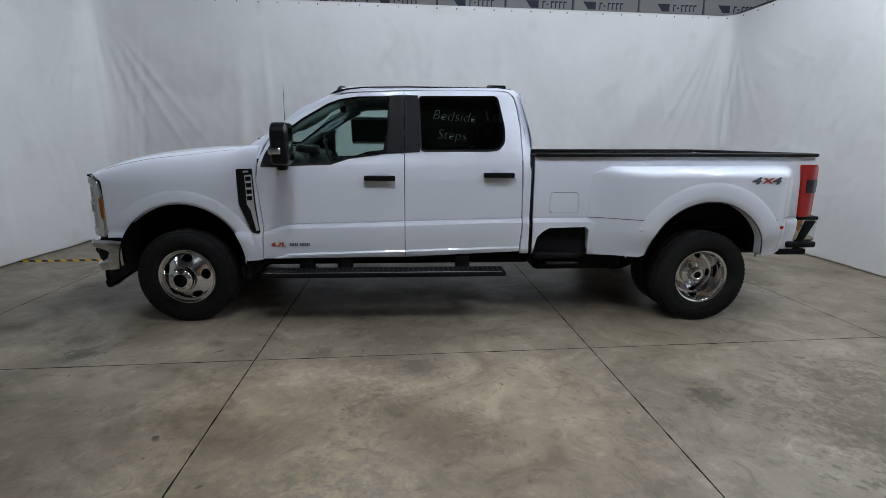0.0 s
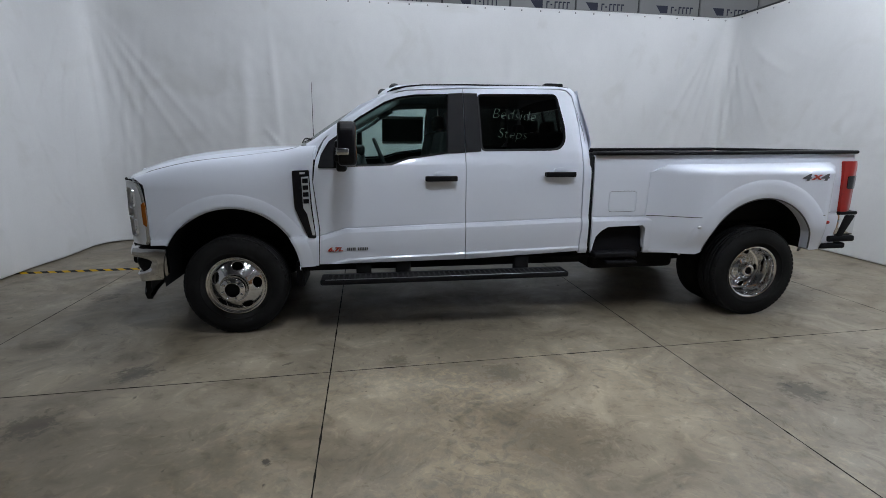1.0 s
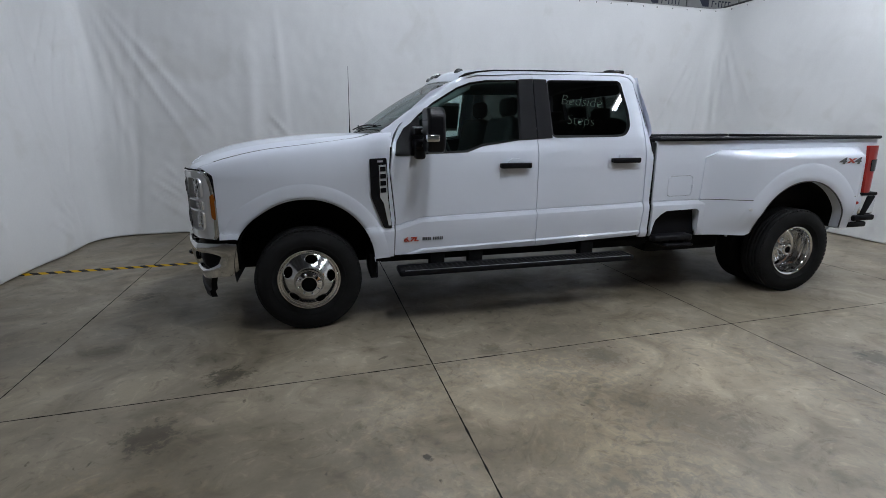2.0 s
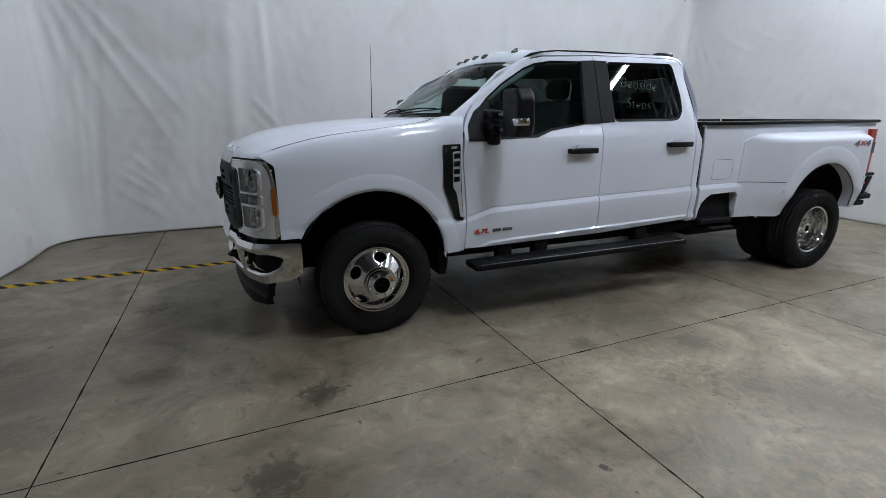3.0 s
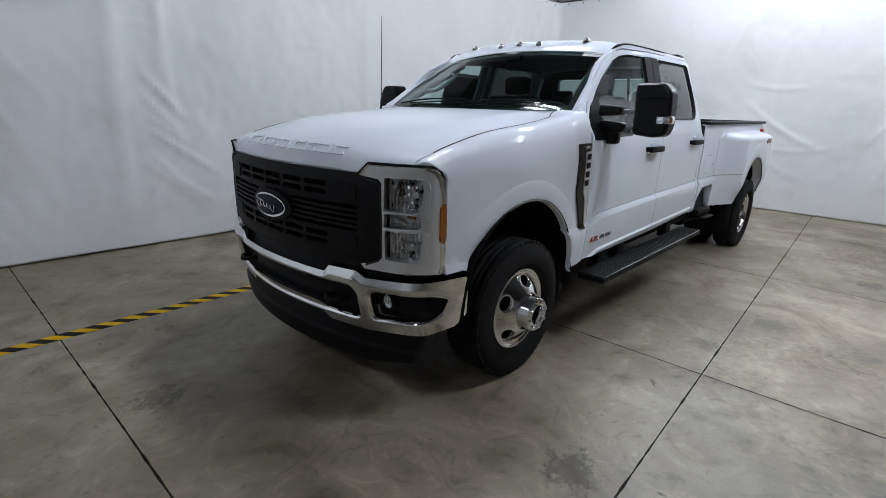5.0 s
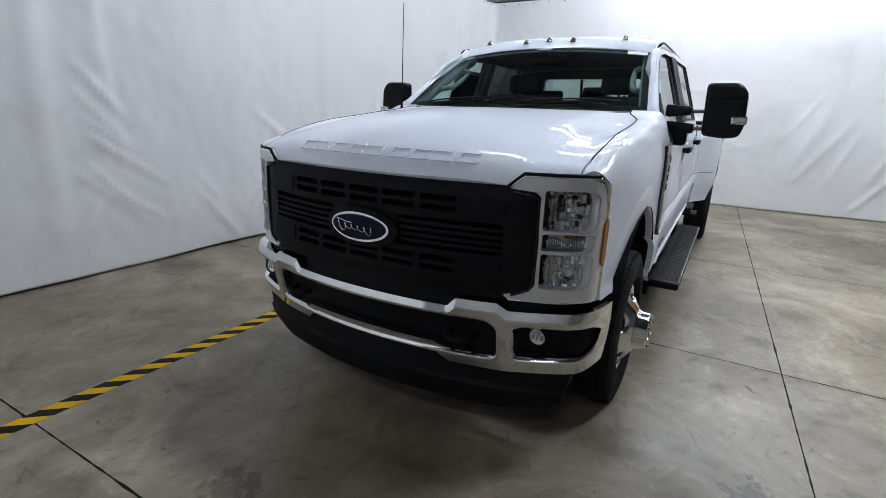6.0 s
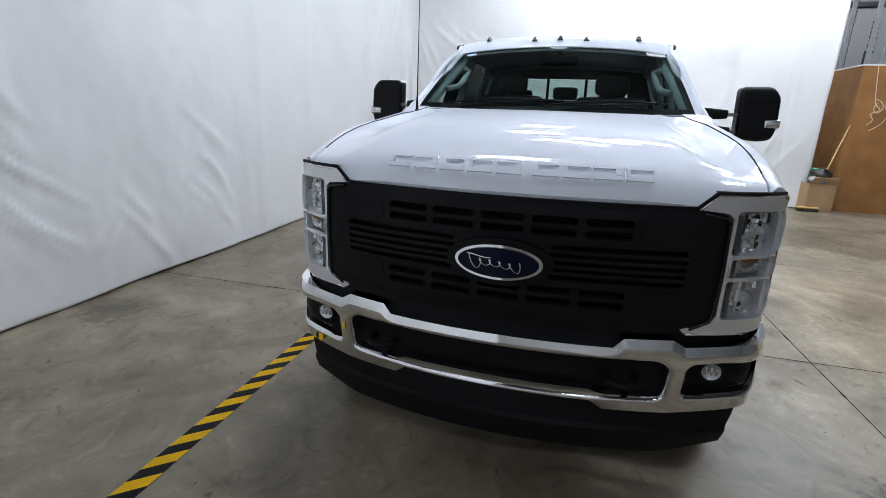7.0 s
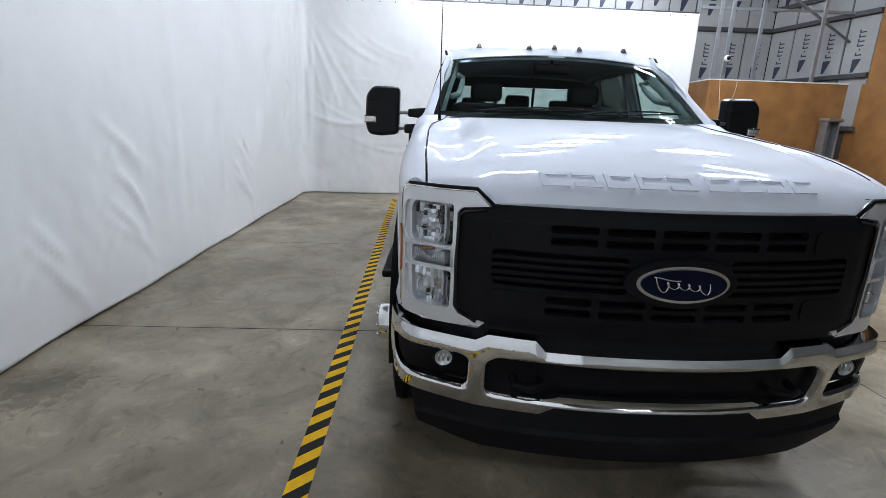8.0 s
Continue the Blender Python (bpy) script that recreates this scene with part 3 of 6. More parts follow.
def hall_walls():
    tarpaulins()
    # rails that carry the tarpaulins
    for p, q in (((X0, 3.30), (X1 + 0.05, 3.60)), ((X0 - 0.07, 0.15), (X0 - 0.05, 3.3)), ((right_x(3.57) + 0.05, 3.6), (right_x(-4.2) + 0.05, -4.2))):
        bm = tube([(*p, TOP + 0.015), (*q, TOP + 0.015)], 0.022)
        tagged(part("curtain_rail", bm, M_DARKSTEEL), "dark steel rail above white tarpaulin", "rail", kind="structure")
    insulated_wall("wall_north", (-8.8, 4.35), (9.9, 4.35), 1.4, 6.0, 4, 1.2, True, 3.93)
    insulated_wall("wall_east", (9.75, 4.35), (9.75, -7.02), 1.6, 6.0, 8)
    insulated_wall("wall_south_east", (9.75, -7.02), (7.36, -7.53), 1.6, 6.0, 9, girts=(2.64, 4.25))
    # unseen closing walls, kept pale to bounce light onto the truck's nose
    for name, x0, x1, y0, y1 in (("wall_west", -9, -8.85, -16, 4.5), ("wall_south", -9, 11, -16.15, -16)):
        bm = bmesh.new()
        box(bm, x0, x1, y0, y1, 0, 6.0)
        tagged(part(name, bm, M_BOUNCE, smooth=False), "unseen plain light grey closing wall, bounces light onto the truck", "wall", kind="structure")
    bm = bmesh.new()
    box(bm, -9, 11, -16.2, 4.6, 6.0, 6.15)
    for x in range(-8, 11, 2):
        box(bm, x - 0.05, x + 0.05, -16, 4.5, 5.72, 6.0)
    tagged(part("ceiling", bm, M_CEIL, smooth=False), "grey ceiling with purlins", "ceiling", kind="structure")
    # plywood partition and tall side wall
    bm = bmesh.new()
    box(bm, 7.70, 9.6, -4.72, -4.62, 0, 2.48, 0.004, seg=1)
    box(bm, 7.70, 7.80, -7.5, -4.721, 0, 2.48, 0.004, seg=1)
    ply = tagged(part("partition", bm, M_PLY, smooth=False), "orange-brown varnished plywood partition", "wall", kind="structure")
    bm = bmesh.new()
    box(bm, 7.69, 9.6, -4.73, -4.61, 2.481, 2.50)
    box(bm, 7.69, 7.81, -7.5, -4.731, 2.481, 2.50)
    part("capping", bm, M_WHITE, ply, "pale capping strip", smooth=False)
    bm = bmesh.new()
    box(bm, 6.3, 7.34, -7.65, -7.5, 0, 5.9)
    box(bm, 7.341, 7.698, -7.65, -7.5, 0, 2.48)
    tagged(part("wall_ply_side", bm, M_PLY, smooth=False), "tall orange-brown plywood side wall", "wall", kind="structure")
    # steel studs above the partition
    for (x, y) in ((7.75, -4.66), (7.75, -4.89), (7.75, -5.49), (7.75, -6.70), (8.7, -4.67)):
        bm = bmesh.new()
        box(bm, x - 0.02, x + 0.02, y - 0.035, y + 0.035, 2.50, 5.9, 0.003, seg=1)
        tagged(part("steel_stud", bm, M_STEEL, smooth=False), "galvanised steel stud above plywood partition", "stud", "studs", "structure")
    for z in (3.80, 4.7):
        bm = bmesh.new()
        box(bm, 7.80, 7.84, -7.5, -4.3, z, z + 0.05)
        tagged(part("steel_rail", bm, M_STEEL, smooth=False), "galvanised cross rail between studs", "rail", kind="structure")
    bm = tube([(7.86, -7.4, 3.3), (7.86, -4.5, 5.0)], 0.025)
    tagged(part("steel_brace", bm, M_STEEL), "slanting galvanised brace", "brace", kind="structure")


def lamps():
    """Twin-tube battens, each 1.2 m long, hung from the ceiling out of view; several are added fill."""
    root = new("batten_lamp")
    bm = bmesh.new()
    box(bm, -0.09, 0.09, -0.62, 0.62, 0.03, 0.075, 0.008)
    part("tray", bm, M_WHITE, root, "white enamel tray", smooth=False)
    for x in (-0.045, 0.045):
        part("tube", tube([(x, -0.595, 0.012), (x, 0.595, 0.012)], 0.014), M_TUBE, root, "lit white tube")
    for y in (-0.45, 0.45):
        part("hanger", tube([(0, y, 0.07), (0, y, 0.89)], 0.004, 6), M_STEEL, root)
    tagged(root, "unseen white twin-tube batten, switched on, placed to light the hall", "ceiling lamp", "ceiling lamps")
    # (7.0, -1.8), (6.9, 0.7), (5.9, -0.9) brighten the right tarpaulin, (-5.9, -2.2) the nose
    spots = [(4.5, -0.3), (1.2, 0.6), (1.45, 0.6), (7.0, -1.8), (6.9, 0.7), (8.95, 0.6), (8.95, -3.1), (1.35, -3.3), (1.60, -3.3), (2.6, -3.7), (5.2, -3.7), (6.1, -4.7), (5.9, -0.9), (-5.9, -2.2)]
    root.matrix_basis = pose(*spots[0], LAMP_Z)
    for x, y in spots[1:]:
        copy_thing(root, pose(x, y, LAMP_Z))


hall()
hall_walls()
lamps()

# ---------------------------------------------------------------- the truck
# Drawn with the front axle at x = 0, the nose towards -x and the driver's side at -y; the whole is enlarged by TRUCK_SCALE.
TRUCK_SCALE = 1.024
M_OVAL = material("pale_blue_sticker", (0.42, 0.58, 0.68), 0.6, noise_amt=0.05)
REAR = 4.365
SIDE = [(0.40, 0.925), (0.53, 0.955), (0.575, 0.977), (0.592, 0.979), (0.606, 0.969), (0.70, 0.979), (0.795, 0.984), (0.814, 0.982), (0.846, 0.968), (0.848, 0.957), (0.854, 0.957), (0.856, 0.964), (0.95, 0.966), (1.20, 0.968), (1.33, 0.960), (1.42, 0.944), (1.90, 0.790), (1.97, 0.735)]
CREASE = [(0.4, 0.77), (0.66, 0.775), (0.86, 0.832), (1.83, 0.857), (2.80, 0.882), (3.4, 0.885)]


FOLDS = [((xa, za + o), (xb, zb + o)) for (xa, za), (xb, zb) in zip(CREASE[1:], CREASE[2:5]) for o in (-0.258, -0.244, -0.036, -0.004, -0.002, 0.004, 0.006)]
FOLDS_FRONT = [((0.4, 0.77 + o), (0.66, 0.775 + o)) for o in (-0.036, -0.004, -0.002, 0.004, 0.006)]
FOLDS_BACK = [((2.80, 0.882 + o), (3.4, 0.885 + o)) for o in (-0.036, -0.004, -0.002, 0.004, 0.006)]


def nose(y):
    """How far forward the front stands at a distance y from the middle."""
    y = abs(y)
    return -0.914 + 0.215 * y * y + 0.075 * (y / 0.905) ** 12


def bumper_line(y):
    """The same for the bumper, which reaches further out."""
    y = abs(y)
    return -0.914 + 0.24 * y * y + 0.25 * (y / 0.965) ** 36


def plan(u):
    """Along the front and round the corner: u is the distance from the middle."""
    s, u = math.copysign(1, u), abs(u)
    if u <= 0.95:
        return bumper_line(u), s * u
    return bumper_line(0.95) + (u - 0.95), s * (0.95 + 0.006 * math.sin(min(u - 0.95, 0.1) * 15))


CORNER = [(0.82, -0.746, 0.82), (0.86, -0.712, 0.858), (0.885, -0.686, 0.884), (0.91, -0.658, 0.9035), (0.93, -0.638, 0.910), (0.965, -0.606, 0.9165), (1.02, -0.552, 0.927), (1.12, -0.452, 0.945)]


def lamp_plan(u):
    """Along the front and round the tighter corner of the lamps and wings."""
    s, u = math.copysign(1, u), abs(u)
    if u <= 0.82:
        return nose(u), s * u
    return curve(u, [(c[0], c[1]) for c in CORNER]), s * curve(u, [(c[0], c[2]) for c in CORNER])


def side_w(x, z):
    zz = z - (curve(x, CREASE) - 0.85) * smooth01(1.15, 0.95, z) if z < 1.15 else z
    w = curve(zz, SIDE)
    if z > 1.30:   # the cab draws in towards the windscreen
        w -= 0.056 * smooth01(1.30, 1.43, z) * min(1.0, max(0.0, 1 - (x - 1.15) / 1.4)) ** 1.5
    if z > 1.25 and x < 2.9:   # and turns a wide corner towards its back wall
        c, r = curve(z, [(1.40, 2.735), (1.56, 2.686), (1.78, 2.617)]), curve(z, [(1.40, 0.20), (1.56, 0.24), (1.78, 0.30)])
        k = min(max((x - c) / r, 0.0), 0.985)
        w -= r * (1 - math.sqrt(1 - k * k)) * smooth01(1.25, 1.42, z)
    return w


def side(s):
    return lambda u, v, d: (u, s * (side_w(u, v) - d), v)


def hood_edge(x):
    """How far from the middle the bonnet's shut line runs."""
    return soft_curve(x, [(-0.75, 0.826), (-0.55, 0.833), (-0.40, 0.838), (0.0, 0.838), (0.28, 0.825), (0.40, 0.795), (0.48, 0.755), (0.6, 0.74)])


def hood_z(x, y):
    a = x - nose(y)
    ay = abs(y)
    z = soft_curve(a, [(-0.1, 1.165), (0, 1.178), (0.02, 1.206), (0.05, 1.240), (0.09, 1.270), (0.14, 1.293), (0.22, 1.322), (0.35, 1.356), (0.55, 1.392), (0.9, 1.430), (1.2, 1.451), (1.40, 1.462), (1.6, 1.468)])
    f = smooth01(0.0, 0.30, a)   # flat lip, then a crowned dome
    crown = 0.085 * min(ay, 0.37) ** 2 + 0.063 * max(0.0, ay - 0.37) - 0.012
    z -= (0.022 * smooth01(0.40, 0.85, ay) * (1 - f) + crown * f) * smooth01(0.55, 0.0, x)
    z += 0.030 * smooth01(0.60, 0.67, ay) * smooth01(0.12, 0.0, a)
    # scallop beside the power dome, towards the windscreen
    k = (0.45 * smooth01(-0.74, -0.40, x) + 0.55 * smooth01(-0.40, 0.10, x)) * smooth01(0.56, 0.20, x)
    z -= 0.045 * k * smooth01(0.58, 0.70, ay) * smooth01(0.86, 0.765, ay)
    return z


def fender(s):
    def f(u, v, d):
        g = 1 - 0.36 * max(0, (-0.05 - u) / 0.55) ** 1.6
        if v <= 1.15:
            w = side_w(u, v)
            e = hood_edge(u)
            return (u, s * (e + (w - e) * g - d), v)
        t = (v - 1.15) / 0.30 * math.pi / 2
        k = smooth01(0.25, 0.60, u)   # squarer towards the cab
        e = hood_edge(u) + 0.004
        zh = hood_z(u, e) + 0.008 * smooth01(0.46, 0.60, u)
        w = curve(1.15, SIDE) * (1 - k) + curve(1.15 + (zh - 1.15) * math.sin(t), SIDE) * k
        return (u, s * (e + (w - e) * g * max(math.cos(t), 0) ** (0.75 - 0.58 * k) - d * math.cos(t)), 1.15 + (zh - 1.15) * math.sin(t) - d * math.sin(t))
    return f


def arc(cx, cz, r, a0, a1, n=28):
    return [(cx + r * math.cos(math.radians(a0 + (a1 - a0) * k / n)), cz + r * math.sin(math.radians(a0 + (a1 - a0) * k / n))) for k in range(n + 1)]


def windscreen(u, v, d=0.0):
    """u across from -1 to 1, v up from 0 to 1."""
    base = Vector((0.44 + 0.16 * u * u, 0.822 * u, 1.462 + 0.004 * u * u))
    top = Vector((1.205 + 0.095 * u * u, 0.688 * u, 1.933 - 0.039 * u * u))
    p = base.lerp(top, v)
    bow = 0.022 * math.sin(math.pi * v)
    n = Vector((-0.52, 0, 0.85))
    return p + n * (bow - d)


def wheel(parent, front):
    """One road wheel about the y axis, its outer side towards -y."""
    root = new("wheel")
    root.parent = parent
    R = 0.392
    prof = [(0.232, -0.085), (0.245, -0.105), (0.28, -0.121), (0.325, -0.122), (0.355, -0.116), (0.375, -0.106), (0.386, -0.098)]
    tread = []
    for k, a in enumerate((-0.090, -0.056, -0.050, -0.026, -0.020, 0.020, 0.026, 0.050, 0.056, 0.090)):
        tread.append((R, a))
        if k in (1, 3, 5, 7):
            tread.append((R - 0.010, a + 0.001))
            tread.append((R - 0.010, a + 0.005))
    back = [(r, -a) for r, a in prof[::-1]]
    tyre = part("tyre", lathe(prof + tread + back, 96), M_RUBBER, root, "black all-terrain tyre")
    # tread blocks on the shoulders and raised rings on the side wall
    b = bmesh.new()
    for k in range(60):
        m = Matrix.Rotation(2 * math.pi * k / 60, 4, "Y")
        box(b, -0.016, 0.016, -0.108, -0.062, R - 0.020, R - 0.0045, 0.003, m, 1)
        box(b, -0.016, 0.016, 0.062, 0.108, R - 0.020, R - 0.0045, 0.003, m, 1)
    part("shoulder_tread", b, M_RUBBER, tyre, smooth=False)["kind"] = "stuff"
    part("sidewall_ring", lathe([(0.262, -0.1165), (0.264, -0.119), (0.270, -0.121), (0.272, -0.1195)], 72), M_RUBBER, tyre)
    lip = [(0.205, 0.12), (0.212, -0.02), (0.216, -0.075), (0.226, -0.083), (0.233, -0.092), (0.230, -0.098), (0.222, -0.096), (0.214, -0.088)]
    if front:
        face = [(0.214, -0.088), (0.207, -0.082), (0.200, -0.086), (0.160, -0.118), (0.118, -0.150), (0.108, -0.157), (0.104, -0.150)]
        hub0 = -0.150
    else:
        face = [(0.214, -0.088), (0.208, -0.070), (0.204, -0.066), (0.202, -0.020), (0.199, -0.016), (0.196, 0.040), (0.188, 0.066), (0.170, 0.074), (0.150, 0.070), (0.118, 0.058), (0.108, 0.054), (0.104, 0.056)]
        hub0 = 0.058
    segs = 160
    b = lathe(lip[:4], 96)
    lathe(lip[3:], 96, b)
    rim = part("rim", b, M_ALLOY, root, "bright polished alloy rim")
    # dished disc with five rounded openings
    dense = []
    for (r0, a0), (r1, a1) in zip(face, face[1:]):
        n = max(1, int(math.hypot(r1 - r0, a1 - a0) / 0.006))
        dense += [(r0 + (r1 - r0) * i / n, a0 + (a1 - a0) * i / n) for i in range(n)]
    dense.append(face[-1])
    b = lathe(dense, segs)
    rc, hr, ht = (0.165, 0.029, 0.043) if front else (0.158, 0.022, 0.034)

    def off(p):
        r, t = math.hypot(p.x, p.z), math.degrees(math.atan2(p.z, p.x))
        t = (t - 90 + 36) % 72 - 36
        return (r - rc) / hr, math.radians(t) * rc / ht, r
    gone = [f for f in b.faces if math.hypot(*off(f.calc_center_median())[:2]) < 1 and (front or f.calc_center_median().y > 0.045)]
    bmesh.ops.delete(b, geom=gone, context="FACES")
    for v in b.verts:
        e0, e1, r = off(v.co)
        q = math.hypot(e0, e1)
        if v.is_boundary and 0.6 < q < 1.5:
            sc = 1 / q
            t = math.atan2(v.co.z, v.co.x)
            nr = rc + (r - rc) * sc
            dt = e1 * ht / rc
            nt_ = t - dt + dt * sc
            y = float(np.interp(-nr, [-f[0] for f in dense], [f[1] for f in dense])) if front else v.co.y
            v.co = Vector((nr * math.cos(nt_), y, nr * math.sin(nt_)))
    rimb = [e for e in b.edges if e.is_boundary and math.hypot(*off((e.verts[0].co + e.verts[1].co) / 2)[:2]) < 1.6]
    ext = bmesh.ops.extrude_edge_only(b, edges=rimb)
    for v in ext["geom"]:
        if isinstance(v, bmesh.types.BMVert):
            v.co.y += 0.022
    part("disc", b, M_ALLOY, rim, "polished dished disc with five openings")
    # flat black plate, added as the shade behind the disc's openings
    part("brake_shadow_plate", lathe([(0.20, 0.06 if front else 0.105), (0.02, 0.06 if front else 0.105)], 40), M_UNDER, rim, "dark plate standing in for the shade behind the disc")
    # hub: stepped chrome cover, open end with dark core, ring of nuts
    h = hub0
    if front:
        cap = [(0.108, h + 0.002), (0.102, h - 0.012), (0.096, h - 0.022), (0.094, h - 0.060), (0.089, h - 0.067), (0.064, h - 0.067), (0.061, h - 0.071), (0.056, h - 0.071), (0.053, h - 0.066), (0.052, h - 0.020)]
        lug_r, lug_y = 0.077, h - 0.067
    else:
        cap = [(0.110, h), (0.104, h - 0.035), (0.098, h - 0.042), (0.066, h - 0.044), (0.060, h - 0.05), (0.058, h - 0.095), (0.052, h - 0.105), (0.036, h - 0.108), (0.03, h - 0.10)]
        lug_r, lug_y = 0.082, h - 0.043
    hub = part("hub_cover", lathe(cap, 72), M_CHROME, root, "chrome hub cover")
    part("hub_core", lathe([(0.054, cap[-1][1] + 0.012), (0.02, cap[-1][1] + 0.010), (0.001, cap[-1][1] + 0.008)], 32), M_BLACK, hub)
    for k in range(8):
        t = math.radians(22.5 + 45 * k)
        b = lathe([(0.0105, 0.004), (0.0105, -0.005), (0.008, -0.010), (0.004, -0.012), (0.0005, -0.012)], 12)
        bmesh.ops.translate(b, verts=b.verts, vec=(lug_r * math.cos(t), lug_y, lug_r * math.sin(t)))
        part("nut", b, M_CHROME, hub)
    return root


def mirror_side(ob):
    """The same part on the truck's other side."""
    o = copy_thing(ob, Matrix.Identity(4))
    for x in (o, *o.children_recursive):
        if x.type == "MESH":
            me = x.data.copy()
            me.transform(Matrix.Diagonal((1, -1, 1, 1)))
            me.flip_normals()
            x.data = me
    return o


def truck():
    T = new("pickup_truck")
    tagged(T, "white crew-cab pickup truck with dual rear wheels on concrete", "truck")
    S = -1   # the driver's side is built; its twin is mirrored

    # ---- front wing
    outline = [(-0.597, 0.722)] + [(p[0] - 0.028 * smooth01(-0.25, -0.44, p[0]), p[1]) for p in arc(0, 0.5, 0.5, 153, 0, 40) if p[1] >= 0.5] + [(0.492, 0.535), (0.641, 0.538), (0.655, 0.83), (0.622, 1.19), (0.645, 1.37), (0.662, 1.45)]
    outline += [(0.50, 1.45), (-0.715, 1.45), (-0.69, 1.40), (-0.665, 1.32), (-0.635, 1.25), (-0.603, 1.20), (-0.598, 1.15), (-0.594, 0.95)]
    vent = [(0.478, 1.283), (0.603, 1.287), (0.612, 1.02), (0.632, 0.76), (0.572, 0.765), (0.482, 1.0)]
    wing = part("front_wing", skin([outline], fender(S), 0.022, 0.025, lines=FOLDS_FRONT), M_PAINT, T, "white painted front wing")
    # raised band round the wheel arch
    def arch_band(name, cx, cz, r0, a0, a1, prof, base, parent, shift=None):
        b = bmesh.new()
        rows = []
        for k in range(61):
            a = math.radians(a0 + (a1 - a0) * k / 60)
            fade = smooth01(0, 5, k) * smooth01(60, 52, k)
            row = []
            for dr, out in prof:
                x, z = cx + (r0 + dr) * math.cos(a), cz + (r0 + dr) * math.sin(a)
                if shift:
                    x -= shift(x)
                p = base(x, z, 0)
                row.append(b.verts.new((p[0], p[1] + S * (out * fade if out > 0 else out), p[2])))
            rows.append(row)
        for p, q in zip(rows, rows[1:]):
            for k in range(len(prof) - 1):
                b.faces.new((p[k], p[k + 1], q[k + 1], q[k]))
        bmesh.ops.recalc_face_normals(b, faces=b.faces[:])
        return part(name, b, M_PAINT, parent)
    arch_band("arch_band", 0, 0.5, 0.500, 154, 3, [(0.0, -0.03), (0.0, 0.0), (0.003, 0.003), (0.03, 0.0045), (0.065, 0.005), (0.085, 0.0042), (0.105, 0.0015), (0.115, -0.0015)], fender(S), wing, lambda x: 0.028 * smooth01(-0.25, -0.44, x))
    # arch liner
    b = bmesh.new()
    pts = arc(0, 0.5, 0.512, 190, -10, 30)
    rows = [[b.verts.new((x, y, z)) for x, z in pts] for y in (-0.975, -0.90, -0.55)]
    for ra, rb in zip(rows, rows[1:]):
        for k in range(len(pts) - 1):
            b.faces.new((ra[k], ra[k + 1], rb[k + 1], rb[k]))
    b.faces.new(rows[-1])
    liner = part("wheel_arch_liner", b, M_UNDER, T, "black plastic arch liner")
    # vent plate with chrome blade
    vp = part("wing_vent", skin([rounded(vent, 0.012)], lambda u, v, d: (u, S * (side_w(u, min(v, 1.15)) + 0.012 - d - 0.004 * smooth01(1.15, 1.29, v)), v), 0.04, 0.022), M_GLOSSBLACK, T, "black side vent with chrome plate")
    plate = [(0.545, 1.235), (0.598, 1.24), (0.604, 1.0), (0.626, 0.785), (0.606, 0.785), (0.574, 0.955), (0.548, 1.0)]
    sv = lambda k: (lambda u, v, d: (u, S * (side_w(u, min(v, 1.15)) + k - d), v))
    pl = part("vent_plate", skin([plate], sv(0.018), 0.04, 0.01), M_SILVER, vp, "satin silver plate")
    b = bmesh.new()
    for k in range(4):
        z = 1.19 - k * 0.052
        skin([[(0.552, z), (0.594, z + 0.002), (0.594, z + 0.036), (0.552, z + 0.034)]], sv(0.021), 0.05, 0.006, bm=b)
    part("plate_bars", b, M_BLACK, pl, "dark raised bars")
    part("trim_bar", skin([[(0.535, 1.256), (0.575, 1.258), (0.575, 1.272), (0.535, 1.270)]], sv(0.015), 0.05, 0.004), M_SILVER, vp)

    # ---- doors
    def door(name, outline, windows, handle_x, handle_z, label):
        d = part(name, skin([outline], side(S), 0.04, 0.028, windows, lines=FOLDS), M_PAINT, T, label)
        # handle: body-coloured cup cover above, black bar
        hx0, hx1 = handle_x
        h = bmesh.new()
        w = side_w((hx0 + hx1) / 2, handle_z)
        box(h, hx0, hx1, -(w + 0.048), -(w + 0.022), handle_z - 0.021, handle_z + 0.021, 0.009, seg=3)
        for xx in (hx0 + 0.02, hx1 - 0.035):
            box(h, xx - 0.02, xx + 0.02, -(w + 0.03), -(w - 0.005), handle_z - 0.017, handle_z + 0.017, 0.004)
        part("door_handle", h, M_BLACK, d, "black plastic pull handle")
        xm = (hx0 + hx1) / 2
        part("handle_cup", skin([rounded([(xm - 0.075, handle_z - 0.045), (xm + 0.075, handle_z - 0.045), (xm + 0.06, handle_z + 0.052), (xm - 0.055, handle_z + 0.052)], 0.03)], lambda u, v, dd: (u, S * (side_w(u, v) + 0.006 + 0.018 * smooth01(handle_z - 0.01, handle_z + 0.02, v) - dd), v), 0.03, 0.02), M_PAINT, d, "body-coloured handle cup")
        return d

    cutF = [(0.648, 0.548), (0.664, 0.827), (0.630, 1.193), (0.653, 1.372), (0.714, 1.504), (0.85, 1.655), (0.992, 1.768), (1.19, 1.858), (1.363, 1.895), (1.817, 1.916), (1.817, 0.552)]
    winF = [(0.864, 1.595), (0.989, 1.690), (1.191, 1.808), (1.293, 1.846), (1.432, 1.868), (1.702, 1.874), (1.684, 1.41), (1.365, 1.365), (1.227, 1.319), (0.72, 1.302), (0.70, 1.38), (0.756, 1.490)]
